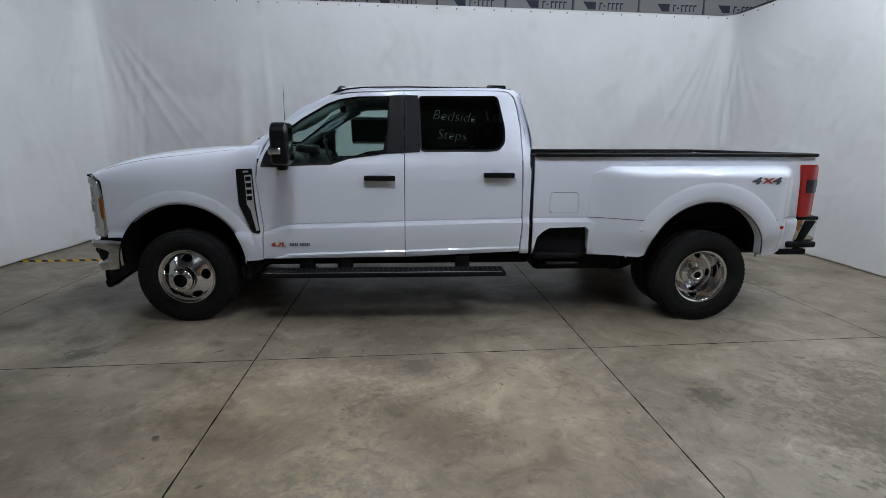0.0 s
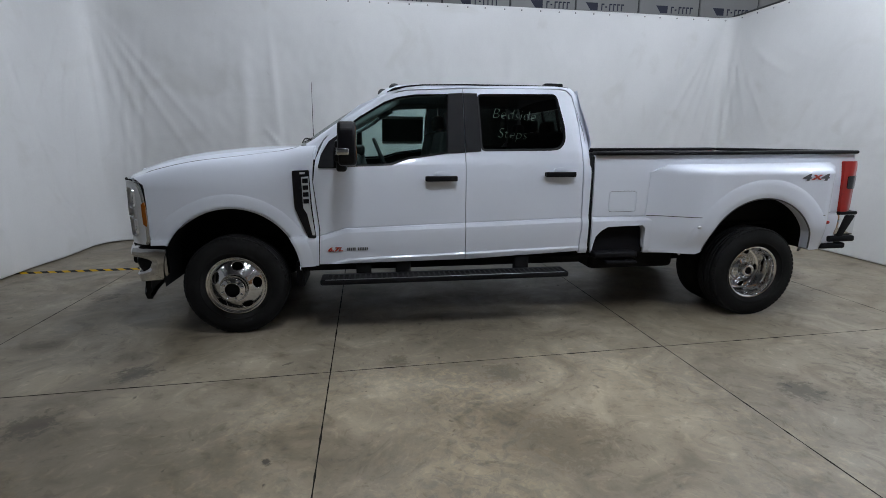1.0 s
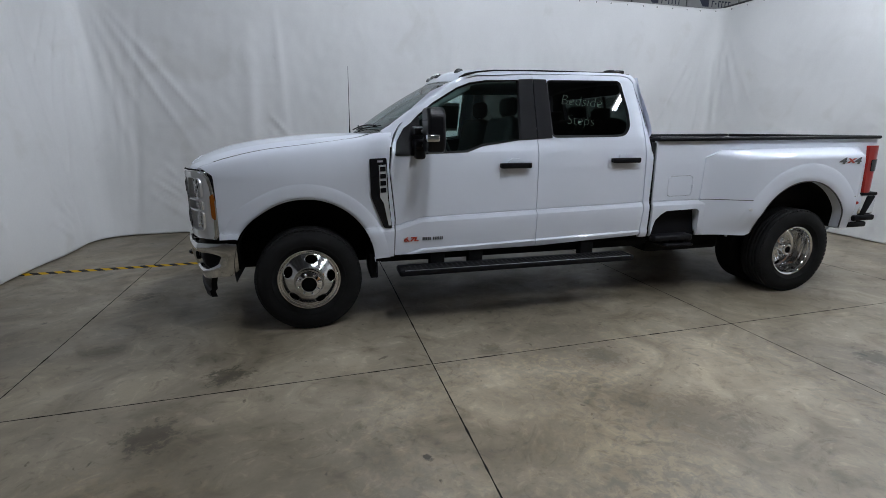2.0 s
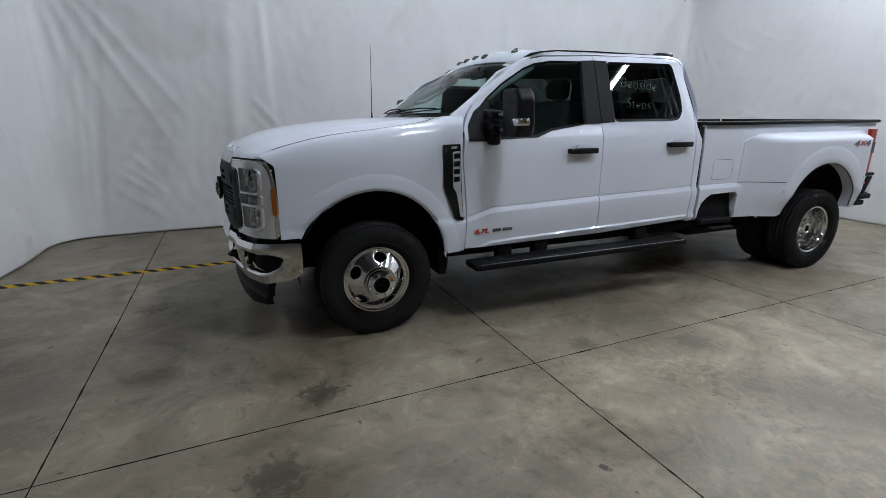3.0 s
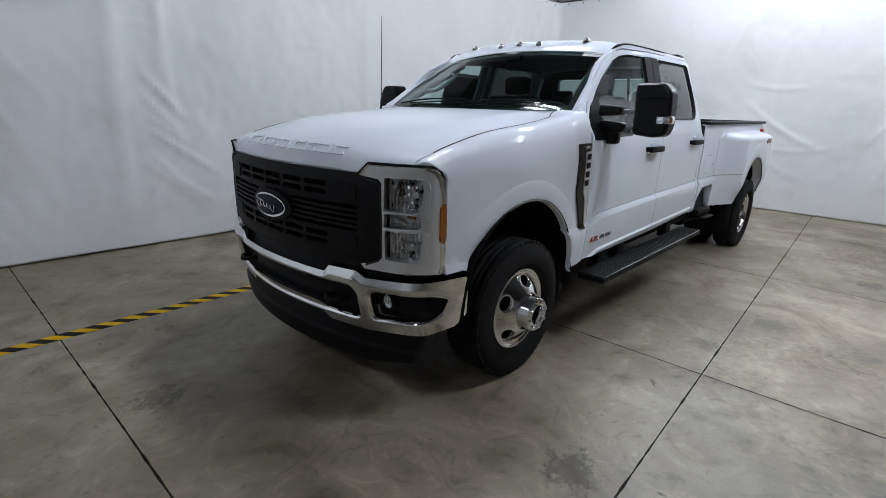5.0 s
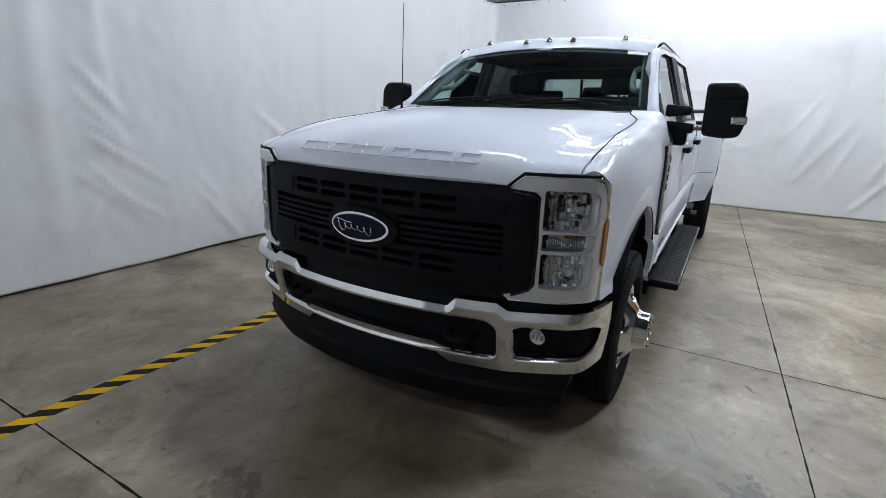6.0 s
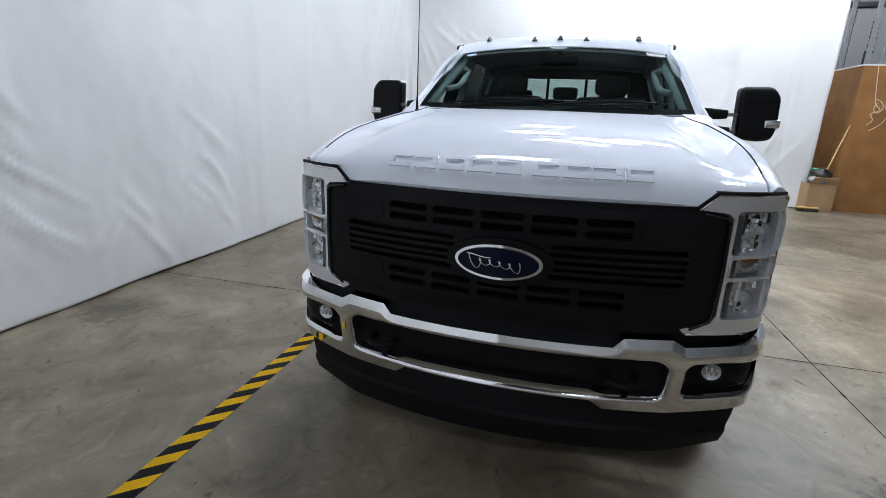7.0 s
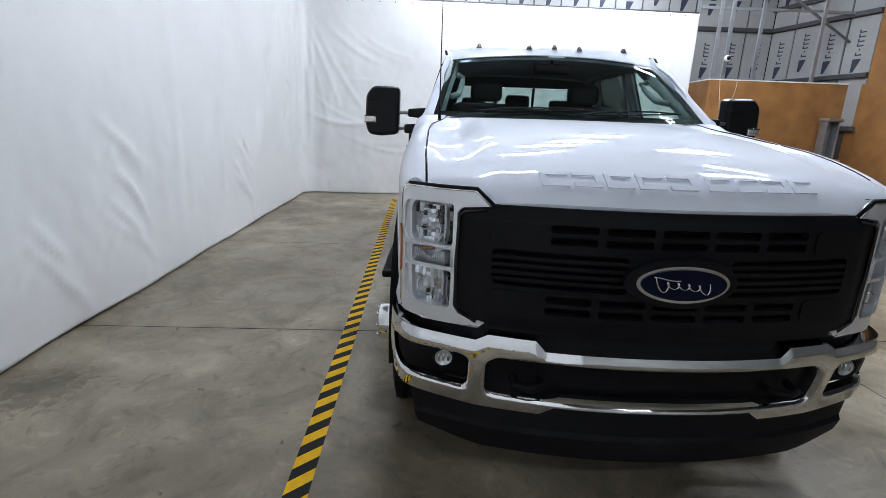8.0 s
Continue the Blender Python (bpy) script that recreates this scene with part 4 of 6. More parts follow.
    holesF = [[(0.864, 1.595), (0.989, 1.690), (1.191, 1.808), (1.293, 1.846), (1.432, 1.868), (1.702, 1.874), (1.684, 1.41), (0.70, 1.40), (0.756, 1.490)], [(0.70, 1.4001), (1.684, 1.4101), (1.365, 1.365), (1.227, 1.319), (0.72, 1.302)]]
    fd = door("front_door", cutF, holesF, (1.492, 1.745), 1.216, "white front door, window clear")
    cutR = [(1.823, 0.552), (1.823, 1.917), (2.20, 1.926), (2.62, 1.922), (2.69, 1.912), (2.736, 1.87), (2.765, 1.78), (2.786, 1.643), (2.796, 1.386), (2.808, 0.82), (2.794, 0.595)]
    winR = rounded([(1.932, 1.878), (2.600, 1.886), (2.657, 1.62), (2.655, 1.505), (2.605, 1.440), (2.52, 1.430), (1.946, 1.425)], 0.045, 4)
    rd = door("rear_door", cutR, [winR], (2.473, 2.727), 1.243, "white rear door, dark tinted window")
    glassF = [(p[0], p[1]) for p in winF]
    inset = lambda k: (lambda u, v, d: (u, S * (side_w(u, v) - k - d), v))
    flat_glass = lambda u, v, d: (u, S * (0.944 + 0.321 * (1.42 - v) - 0.056 * min(1.0, max(0.0, 1 - (u - 1.15) / 1.4)) ** 1.5 - 0.018), v)
    part("window_glass", skin([glassF], flat_glass, 0.1, 0), M_DOORGLASS, fd, "clear door glass")
    part("window_glass", skin([winR], inset(0.014), 0.1, 0), M_TINT, rd, "dark privacy glass")
    # black seals round the glass: a ring strip
    def ring(outline, width, k, depth=0.01):
        b = bmesh.new()
        c = Vector((sum(p[0] for p in outline) / len(outline), sum(p[1] for p in outline) / len(outline)))
        n = len(outline)
        lo, li = [], []
        for i, p in enumerate(outline):
            a, q = Vector(outline[i - 1]), Vector(outline[(i + 1) % n])
            t = (q - a).normalized()
            nn = Vector((-t.y, t.x))
            if nn.dot(c - Vector(p)) < 0:
                nn = -nn
            pi = Vector(p) + nn * width
            lo.append(b.verts.new(inset(-0.002)(p[0], p[1], 0)))
            li.append(b.verts.new(inset(k)(pi.x, pi.y, 0)))
        for i in range(n):
            j = (i + 1) % n
            b.faces.new((lo[i], lo[j], li[j], li[i]))
        return b
    part("window_seal", ring(glassF, 0.016, 0.015), M_SEAL, fd, "black rubber window seal")
    part("window_seal", ring(winR, 0.018, 0.011), M_SEAL, rd, "black rubber window seal")
    # black pillar panels
    proud = lambda k: (lambda u, v, d: (u, S * (side_w(u, v) + k - d), v))
    part("pillar_panel", skin([[(1.682, 1.408), (1.8172, 1.414), (1.8172, 1.884), (1.701, 1.878)]], proud(0.004), 0.08, 0.012), M_BLACK, fd, "black pillar panel")
    part("pillar_panel", skin([[(1.8228, 1.416), (1.948, 1.424), (1.934, 1.882), (1.8228, 1.884)]], proud(0.004), 0.08, 0.012), M_BLACK, rd, "black pillar panel")
    part("mirror_sail", skin([rounded([(0.668, 1.300), (0.875, 1.300), (0.875, 1.585), (0.75, 1.50), (0.690, 1.40)], 0.012)], proud(0.006), 0.06, 0.02), M_BLACK, fd, "black mirror base panel")
    # inner door trim
    for d, pts in ((fd, [(0.72, 0.60), (1.80, 0.60), (1.80, 1.40), (1.36, 1.355), (1.22, 1.31), (0.72, 1.295)]), (rd, [(1.86, 0.60), (2.76, 0.62), (2.76, 1.44), (1.86, 1.42)])):
        part("door_trim", skin([pts], inset(0.055), 0.2, 0.02), M_TRIM, d, "dark inner door trim")
    # badge: red displacement figure and dark bars
    b = lettering("6.7L", 0.043, 0.0012, 0.25, 0.0022)
    bmesh.ops.transform(b, matrix=Matrix.Translation((0.716, -(side_w(0.8, 0.67) + 0.0035), 0.653)) @ Matrix.Rotation(math.radians(90), 4, "X") @ Matrix.Diagonal((1.55, 1, 1, 1)), verts=b.verts)
    part("engine_figure", b, M_REDINK, fd, "red displacement figure", smooth=False)
    b = bmesh.new()
    for k, wd in enumerate((0.016, 0.016, 0.020, 0.014, 0.016, 0.0, 0.014, 0.014, 0.016, 0.016, 0.015, 0.013)):
        if wd:
            x = 0.866 + k * 0.0138
            box(b, x, x + min(wd, 0.0108), -(side_w(1.0, 0.665) + 0.003), -(side_w(1.0, 0.665) - 0.004), 0.654, 0.678)
    part("badge_bars", b, M_GREYINK, fd, "dark grey badge bars", smooth=False)
    # handwriting on the rear door glass
    for text, x, z, sz, sh in (("Bedside", 2.045, 1.690, 0.118, 0.25), ("Steps", 2.085, 1.535, 0.115, 0.2)):
        b = lettering(text, sz, 0.0004, sh, -0.0038)
        m = Matrix.Translation((x, 0, z)) @ Matrix.Rotation(math.radians(90), 4, "X") @ Matrix.Rotation(math.radians(-4), 4, "Z")
        bmesh.ops.transform(b, matrix=m, verts=b.verts)
        for v in b.verts:
            v.co.y = S * (side_w(v.co.x, v.co.z) - 0.0115) + v.co.y
        part("handwriting", b, M_MARKER, rd, "pale green marker handwriting", smooth=False)

    # ---- cab shell: pillars and roof rail
    shell_out = [(0.606, 1.365), (0.592, 1.42), (0.590, 1.462), (0.80, 1.595), (0.98, 1.715), (1.13, 1.812), (1.30, 1.912), (1.50, 1.940), (1.85, 1.950), (2.60, 1.950), (2.74, 1.938), (2.82, 1.88), (2.865, 1.70), (2.884, 1.56), (2.887, 1.45), (2.876, 1.405), (2.873, 0.82), (2.876, 0.575)]
    shell_in = [(2.804, 0.575), (2.818, 0.82), (2.806, 1.386), (2.796, 1.643), (2.775, 1.785), (2.745, 1.878), (2.695, 1.921), (2.62, 1.931), (1.828, 1.926), (1.363, 1.904), (1.188, 1.867), (0.986, 1.777), (0.843, 1.662), (0.706, 1.509), (0.672, 1.455), (0.648, 1.375), (0.646, 1.365)]
    cab = part("cab_shell", skin([shell_out + shell_in], side(S), 0.025, 0.03), M_PAINT, T, "white cab pillars and roof rail")
    b = bmesh.new()
    ws_line = [(0.62, 1.470), (0.80, 1.595), (0.98, 1.715), (1.13, 1.812), (1.30, 1.912)]
    rows = []
    for k in range(13):
        v = k / 12
        x = 0.60 + 0.70 * v
        z = curve(x, ws_line)
        p, q = windscreen(-1, v, 0.0), Vector((x - 0.012, -side_w(x, z) - 0.004, z + 0.010))
        wrap = Vector((x + 0.010, -side_w(x, z) - 0.004, z - 0.006))
        mid = (p + q) / 2 + Vector((-0.012, -0.006, 0.010))
        rows.append([b.verts.new(c) for c in (p, p.lerp(mid, 0.6), mid, mid.lerp(q, 0.5), q, wrap)])
    foot = [(0.555, -0.765, 1.440), (0.565, -0.82, 1.442), (0.575, -0.87, 1.436), (0.585, -0.915, 1.415), (0.60, -0.938, 1.385), (0.62, -0.940, 1.37)]
    rows.insert(0, [b.verts.new(c) for c in foot])
    for ra, rb in zip(rows, rows[1:]):
        for k in range(5):
            b.faces.new((ra[k], ra[k + 1], rb[k + 1], rb[k]))
    part("windscreen_pillar", b, M_PAINT, T, "white windscreen pillar")
    part("rocker", skin([[(0.50, 0.50), (2.92, 0.50), (2.92, 0.545), (0.50, 0.533)]], inset(0.03), 0.3, 0.02), M_UNDER, T, "black sill underside")
    # inner sill wall to close the cab below the doors
    sills = bmesh.new()
    box(sills, 0.55, 2.88, -0.90, -0.86, 0.48, 0.62)
    part("sill_box", sills, M_UNDER, T, smooth=False)
    for x in (0.652, 1.820, 2.80):
        door_gap = bmesh.new()
        box(door_gap, x - 0.03, x + 0.03, -0.93, -0.88, 0.56, 1.36)
        part("door_jamb", door_gap, M_SEAL, T, "dark door jamb", smooth=False)
    b = bmesh.new()
    for pts in ([(0.75, 1.50), (1.0, 1.725), (1.20, 1.82), (1.38, 1.865), (1.83, 1.885), (2.62, 1.89), (2.73, 1.83)],):
        tube([(x, S * (side_w(x, z) - 0.05), z) for x, z in pts], 0.028, 8, b)
    part("inner_rail", b, M_GREYTRIM, T, "grey inner roof rail trim")
    part("roof_moulding", tube([(1.215, -0.742, 1.882), (1.27, -0.748, 1.908), (1.36, -0.749, 1.928), (1.5, -0.744, 1.943), (1.85, -0.740, 1.952), (2.55, -0.740, 1.952), (2.72, -0.738, 1.940)], [0.006, 0.010, 0.007, 0.0055, 0.0055, 0.0055, 0.005], 8), M_SEAL, T, "black roof moulding")

    # ---- door mirror
    mir = bmesh.new()
    head = rounded([(-1.100, 1.340), (-1.092, 1.638), (-1.262, 1.640), (-1.308, 1.585), (-1.316, 1.41), (-1.296, 1.338), (-1.22, 1.326)], 0.028, 3)
    f0 = mir.faces.new([mir.verts.new((0.845, y, z)) for y, z in head])
    ex = bmesh.ops.extrude_face_region(mir, geom=[f0])
    for v in ex["geom"]:
        if isinstance(v, bmesh.types.BMVert):
            v.co.x = 0.972
    bmesh.ops.recalc_face_normals(mir, faces=mir.faces[:])
    caps = [e for e in mir.edges if abs(e.verts[0].co.x - e.verts[1].co.x) < 1e-6]
    bmesh.ops.bevel(mir, geom=caps, offset=0.024, segments=3, affect="EDGES", profile=0.5)
    mh = part("door_mirror", mir, M_CAP, T, "black towing mirror, arms folded out", smooth=False)
    b = bmesh.new()
    box(b, 0.955, 0.975, -1.272, -1.125, 1.364, 1.606, 0.004)
    part("mirror_glass", b, M_CHROME, mh, "mirror glass", smooth=False)
    b = bmesh.new()
    box(b, 0.835, 0.925, -1.3235, -1.240, 1.408, 1.456, 0.010)
    part("turn_signal", b, M_CHROME, mh, "clear and chrome turn signal")
    b = bmesh.new()
    box(b, 0.831, 0.836, -1.310, -1.250, 1.420, 1.445)
    part("signal_lens", b, M_LENS, mh, smooth=False)
    for z, y0, y1, h in ((1.478, -1.035, -0.895, 0.036), (1.378, -1.058, -0.905, 0.040)):
        part("mirror_rod", tube([(0.868, -1.105, z), (0.858, y0 + 0.02, z)], 0.011, 10), M_STEEL, mh, "bright inner rod")
        b = bmesh.new()
        box(b, 0.805, 0.895, y0, y1, z - h, z + h, 0.012, seg=3)
        for v in b.verts:   # slimmer towards the head
            v.co.z = z + (v.co.z - z) * (1 - 0.30 * smooth01(y1, y0, v.co.y))
        part("mirror_arm", b, M_CAP, mh)
    b = bmesh.new()
    box(b, 0.81, 0.89, -1.03, -0.925, 1.275, 1.385, 0.022, seg=3)
    part("mirror_knuckle", b, M_CAP, mh)
    part("shell_line", tube([(0.846, -1.110, 1.552), (0.844, -1.20, 1.553), (0.846, -1.29, 1.552)], 0.0025, 6), M_SEAL, mh)

    # ---- running board with brackets
    rbd = bmesh.new()
    box(rbd, 0.66, 2.66, -1.135, -0.945, 0.415, 0.462, 0.016, seg=3)
    rb_ = part("running_board", rbd, M_BLACK, T, "long black running board with ribbed tread")
    b = bmesh.new()
    for k in range(46):
        x = 0.72 + k * 0.042
        box(b, x, x + 0.026, -1.120, -1.00, 0.460, 0.4636)
    part("tread_ribs", b, M_RUBBER, rb_, "ribbed tread", smooth=False)
    part("edge_strip", tube([(0.70, -1.131, 0.4605), (2.62, -1.131, 0.4605)], 0.003, 6), M_STEEL, rb_, "thin bright edge strip")
    for x in (0.98, 1.30, 2.30):
        b = bmesh.new()
        box(b, x - 0.05, x + 0.07, -0.955, -0.88, 0.425, 0.56, 0.008)
        box(b, x - 0.03, x + 0.05, -1.06, -0.93, 0.405, 0.425, 0.004)
        part("bracket", b, M_UNDER, rb_)

    # ---- cargo box side
    a = arc(REAR, 0.52, 0.60, 0, 180, 20)
    bx = [(2.912, 0.572), (2.948, 0.72), (2.993, 0.765), (3.05, 0.798), (3.365, 0.806), (3.392, 0.78), (3.40, 0.56), (3.75, 0.545)] + [p for p in a[::-1]] + [(4.975, 0.565), (5.275, 0.565), (5.272, 0.885), (5.368, 1.345), (5.372, 1.405), (2.904, 1.392), (2.906, 0.9)]
    fuel = rounded([(3.045, 0.922), (3.295, 0.922), (3.295, 1.100), (3.045, 1.100)], 0.035, 4)
    bs = part("box_side", skin([bx], side(S), 0.06, 0.025, [fuel], lines=FOLDS_BACK), M_PAINT, T, "white cargo box side")
    gap = 0.004
    fl = part("fuel_door", skin([rounded([(3.045 + gap, 0.922 + gap), (3.295 - gap, 0.922 + gap), (3.295 - gap, 1.1 - gap), (3.045 + gap, 1.1 - gap)], 0.032, 4)], proud(0.0005), 0.06, 0.012), M_PAINT, bs, "white fuel filler door")
    b = bmesh.new()
    box(b, 3.288, 3.306, -0.976, -0.955, 0.995, 1.025, 0.003)
    part("finger_notch", b, M_PAINT, fl)
    part("filler_back", skin([fuel], inset(0.016), 0.3, 0), M_SEAL, bs)

    def flare_w(x, z):
        base = 0.972
        out = 1.155
        k = smooth01(3.375, 3.86, x) * smooth01(5.20, 4.95, x)
        top = smooth01(1.336, 1.265, z)
        low = 0.05 * smooth01(0.80, 0.56, z)
        return base + (out - base) * k * top - low * (0.3 + 0.7 * k)
    fs = lambda u, v, d: (u, S * (flare_w(u, v) - d), v)
    ra = arc(REAR, 0.52, 0.525, 7, 173, 36)
    fo = [(3.405, 0.60), (3.46, 0.568), (3.80, 0.565)] + ra[::-1] + [(4.90, 0.572), (5.165, 0.585), (5.19, 0.62), (5.197, 0.885), (5.178, 1.21), (5.15, 1.300), (5.10, 1.334), (3.55, 1.318), (3.40, 1.253), (3.388, 0.89)]
    flare = part("wheel_flare", skin([fo], fs, 0.028, 0.10), M_PAINT, T, "wide white rear wheel flare")
    for seam in ([(3.392, 0.886), (3.842, 0.884), (3.842, 0.890), (3.392, 0.892)], [(4.882, 0.886), (5.195, 0.884), (5.195, 0.890), (4.882, 0.892)]):
        part("flare_seam", skin([seam], lambda u, v, d: (u, S * (flare_w(u, v) + 0.0012 - d), v), 0.05, 0.002), M_GREYINK, flare, "dark seam line")
    arch_band("arch_band", REAR, 0.52, 0.525, 172, 8, [(0.0, -0.04), (0.0, 0.0), (0.005, 0.004), (0.05, 0.007), (0.10, 0.0075), (0.125, 0.006), (0.15, 0.002), (0.162, -0.002)], fs, flare)
    b = bmesh.new()
    rows = [[b.verts.new((x, y, z)) for x, z in arc(REAR, 0.52, 0.532, 174, 6, 30)] for y in (-1.08, -1.0, -0.48)]
    for p, q in zip(rows, rows[1:]):
        for k in range(30):
            b.faces.new((p[k], p[k + 1], q[k + 1], q[k]))
    b.faces.new(rows[-1])
    part("rear_arch_liner", b, M_UNDER, T, "black rear arch liner")
    part("arch_edge", tube([(x, -(flare_w(x, z) - 0.004), z) for x, z in arc(REAR, 0.52, 0.522, 172, 8, 40)], 0.007, 6), M_GREYINK, flare, "grey arch edge strip")
    for x, z, m, nm in ((3.79, 0.805, M_SILVER, "marker_lamp"), (5.005, 0.822, M_RED, "marker_lamp")):
        b = lathe([(0.021, 0.004), (0.020, -0.004), (0.012, -0.008), (0.0005, -0.009)], 20)
        for v in b.verts:
            v.co = Vector((x + v.co.x * 1.25, -(flare_w(x, z)) + v.co.y, z + v.co.z * 0.75))
        part(nm, b, m, flare, "small clear marker lamp" if m is M_SILVER else "small red marker lamp")
    for text, x, m in (("4", 4.745, M_GREYINK), ("x", 4.842, M_REDINK), ("4", 4.918, M_GREYINK)):
        b = lettering(text.upper(), 0.055 if text == "x" else 0.078, 0.0015, 0.15, 0.0028)
        bmesh.ops.transform(b, matrix=Matrix.Translation((x - 0.075, 0, 1.198 if text == "x" else 1.190)) @ Matrix.Rotation(math.radians(90), 4, "X") @ Matrix.Diagonal((1.95, 1, 1, 1)), verts=b.verts)
        for v in b.verts:
            v.co.y = -(flare_w(v.co.x, v.co.z) + 0.003) + v.co.y
        part("decal", b, m, flare, "four-wheel-drive decal letter", smooth=False)
    # side step recess behind the cab
    b = bmesh.new()
    skin([rounded([(2.915, 0.525), (2.935, 0.715), (2.985, 0.758), (3.045, 0.792), (3.360, 0.800), (3.386, 0.775), (3.394, 0.56), (3.34, 0.52)], 0.012)], lambda u, v, d: (u, S * (0.905 + 0.03 * smooth01(0.8, 0.5, v) - d), v), 0.08, 0.06, bm=b)
    bst = part("box_step", b, M_BLACK, T, "black step well ahead of the rear wheel")
    b = bmesh.new()
    box(b, 2.93, 3.32, -1.02, -0.80, 0.53, 0.585, 0.014)
    part("step_lip", b, M_BLACK, bst)
    b = bmesh.new()
    box(b, 3.02, 3.30, -1.06, -0.86, 0.488, 0.512, 0.008)
    box(b, 3.06, 3.09, -1.0, -0.90, 0.505, 0.56)
    box(b, 3.22, 3.25, -1.0, -0.90, 0.505, 0.56)
    part("step_tread", b, M_BLACK, bst)
    part("cab_gap", tube([(2.892, -0.938, 0.58), (2.889, -0.945, 0.85), (2.886, -0.938, 1.385)], 0.018, 10), M_SEAL, bs, "dark rubber strip in the gap")
    b = bmesh.new()
    box(b, 2.905, 5.375, -0.985, -0.865, 1.394, 1.424, 0.012, seg=3)
    for v in b.verts:
        v.co.z += (v.co.x - 2.9) * 0.0055
    part("box_rail_cap", b, M_BLACK, T, "black cargo box rail cap")
    b = bmesh.new()
    box(b, 2.93, 5.34, -0.90, -0.865, 0.80, 1.40)
    part("box_inner_wall", b, M_BLACK, T, "black box liner wall", smooth=False)

    # ---- tail lamp and rear bumper end
    tl = part("tail_lamp", skin([rounded([(5.245, 1.342), (5.405, 1.342), (5.428, 1.31), (5.430, 0.93), (5.422, 0.886), (5.280, 0.886)], 0.02)], lambda u, v, d: (u - 0.5 * d, S * (0.985 - 0.05 * smooth01(5.34, 5.44, u) - d), v), 0.03, 0.12), M_RED, T, "red tail lamp with dark reversing panel")
    part("reversing_panel", skin([rounded([(5.292, 1.210), (5.425, 1.214), (5.424, 1.095), (5.300, 1.098)], 0.015)], lambda u, v, d: (u + 0.003, S * (0.992 - 0.05 * smooth01(5.34, 5.44, u) - d), v), 0.03, 0.03), M_GLOSSBLACK, tl, "smoked black panel")
    b = bmesh.new()
    box(b, 5.255, 5.47, -0.980, -0.30, 0.67, 0.875, 0.02, seg=3)
    rbp = part("rear_bumper", b, M_CHROME, T, "chrome rear bumper with black steps")
    b = bmesh.new()
    box(b, 5.27, 5.465, -0.990, -0.30, 0.860, 0.893, 0.012, seg=3)
    part("bumper_top", b, M_BLACK, rbp, "black tread on the bumper")
    b = bmesh.new()
    box(b, 5.335, 5.455, -0.988, -0.70, 0.640, 0.862, 0.02, seg=3)
    for v in b.verts:   # raked towards the step
        v.co.x -= 0.10 * smooth01(0.86, 0.64, v.co.z) * (1.0 if v.co.x > 5.4 else 0.6)
    part("bumper_corner", b, M_BLACK, rbp, "black corner cover")
    b = bmesh.new()
    box(b, 5.20, 5.475, -1.0, -0.55, 0.612, 0.668, 0.018, seg=3)
    box(b, 5.13, 5.405, -0.985, -0.55, 0.545, 0.600, 0.018, seg=3)
    part("bumper_step", b, M_BLACK, rbp, "black bumper step")

    # ---- head lamp unit
    fr = lambda off: (lambda u, v, d: (lamp_plan(u)[0] + (off + d) * smooth01(0.985, 0.885, u), -lamp_plan(u)[1] * (1 - d * 0.6) - (0.25 * off * smooth01(0.885, 0.985, u) * -1), v))
    bez = [(0.610, 1.162), (0.660, 1.209), (0.890, 1.208), (0.922, 1.196), (0.946, 1.165), (0.958, 1.10), (0.970, 0.95), (0.964, 0.755), (0.946, 0.730), (0.633, 0.735), (0.613, 0.752), (0.708, 0.778), (0.723, 0.80), (0.720, 1.135), (0.703, 1.152)]
    lamp_holes = [rounded([(0.732, 1.014), (0.864, 1.012), (0.878, 1.034), (0.878, 1.135), (0.866, 1.160), (0.732, 1.160)], 0.012, 3), rounded([(0.734, 0.936), (0.866, 0.934), (0.876, 0.946), (0.876, 0.996), (0.866, 1.004), (0.734, 1.006)], 0.010, 3), rounded([(0.736, 0.790), (0.856, 0.786), (0.874, 0.812), (0.876, 0.922), (0.734, 0.926)], 0.012, 3)]
    hl = part("head_lamp", skin([bez], fr(-0.008), 0.02, 0.05, lamp_holes), M_SILVER, T, "silver framed head lamp with clear lenses")
    for k, h in enumerate(lamp_holes):
        part("lens", skin([h], fr(0.012), 0.04, 0), M_LENS, hl, "clear lens")
        cy, cz = sum(p[0] for p in h) / len(h), sum(p[1] for p in h) / len(h)
        part("lamp_back", skin([h], fr(0.055), 0.03, -0.050), M_LAMPBOWL, hl, "bright lamp bowl")
        if k != 1:
            rng = random.Random(3 + k)
            b, dark, bright = bmesh.new(), bmesh.new(), bmesh.new()
            u0, u1, v0, v1 = min(p[0] for p in h), max(p[0] for p in h), min(p[1] for p in h), max(p[1] for p in h)
            for i in range(10):   # plated facets that fill the cell as a shallow bowl
                tall = rng.choice((1, 1, 2, 3))
                for j in range(0, 9, tall):
                    cu, cv = u0 + (u1 - u0) * (i + 0.5) / 10, v0 + (v1 - v0) * (j + tall / 2) / 9
                    if not inside((cu, cv), h):
                        continue
                    hu, hv = (u1 - u0) / 20 * 1.02, (v1 - v0) / 18 * tall * 0.98
                    p, q = (cu - cy) / (u1 - u0) * 2, (cv - cz) / (v1 - v0) * 2
                    dep = 0.050 - 0.022 * (p * p + q * q) / 2
                    m = Matrix.Translation((lamp_plan(cu)[0] + dep, -cu, cv)) @ Matrix.Rotation(0.45 * p + rng.uniform(-0.35, 0.35), 4, "Z") @ Matrix.Rotation(0.35 * q + rng.uniform(-0.30, 0.30), 4, "Y")
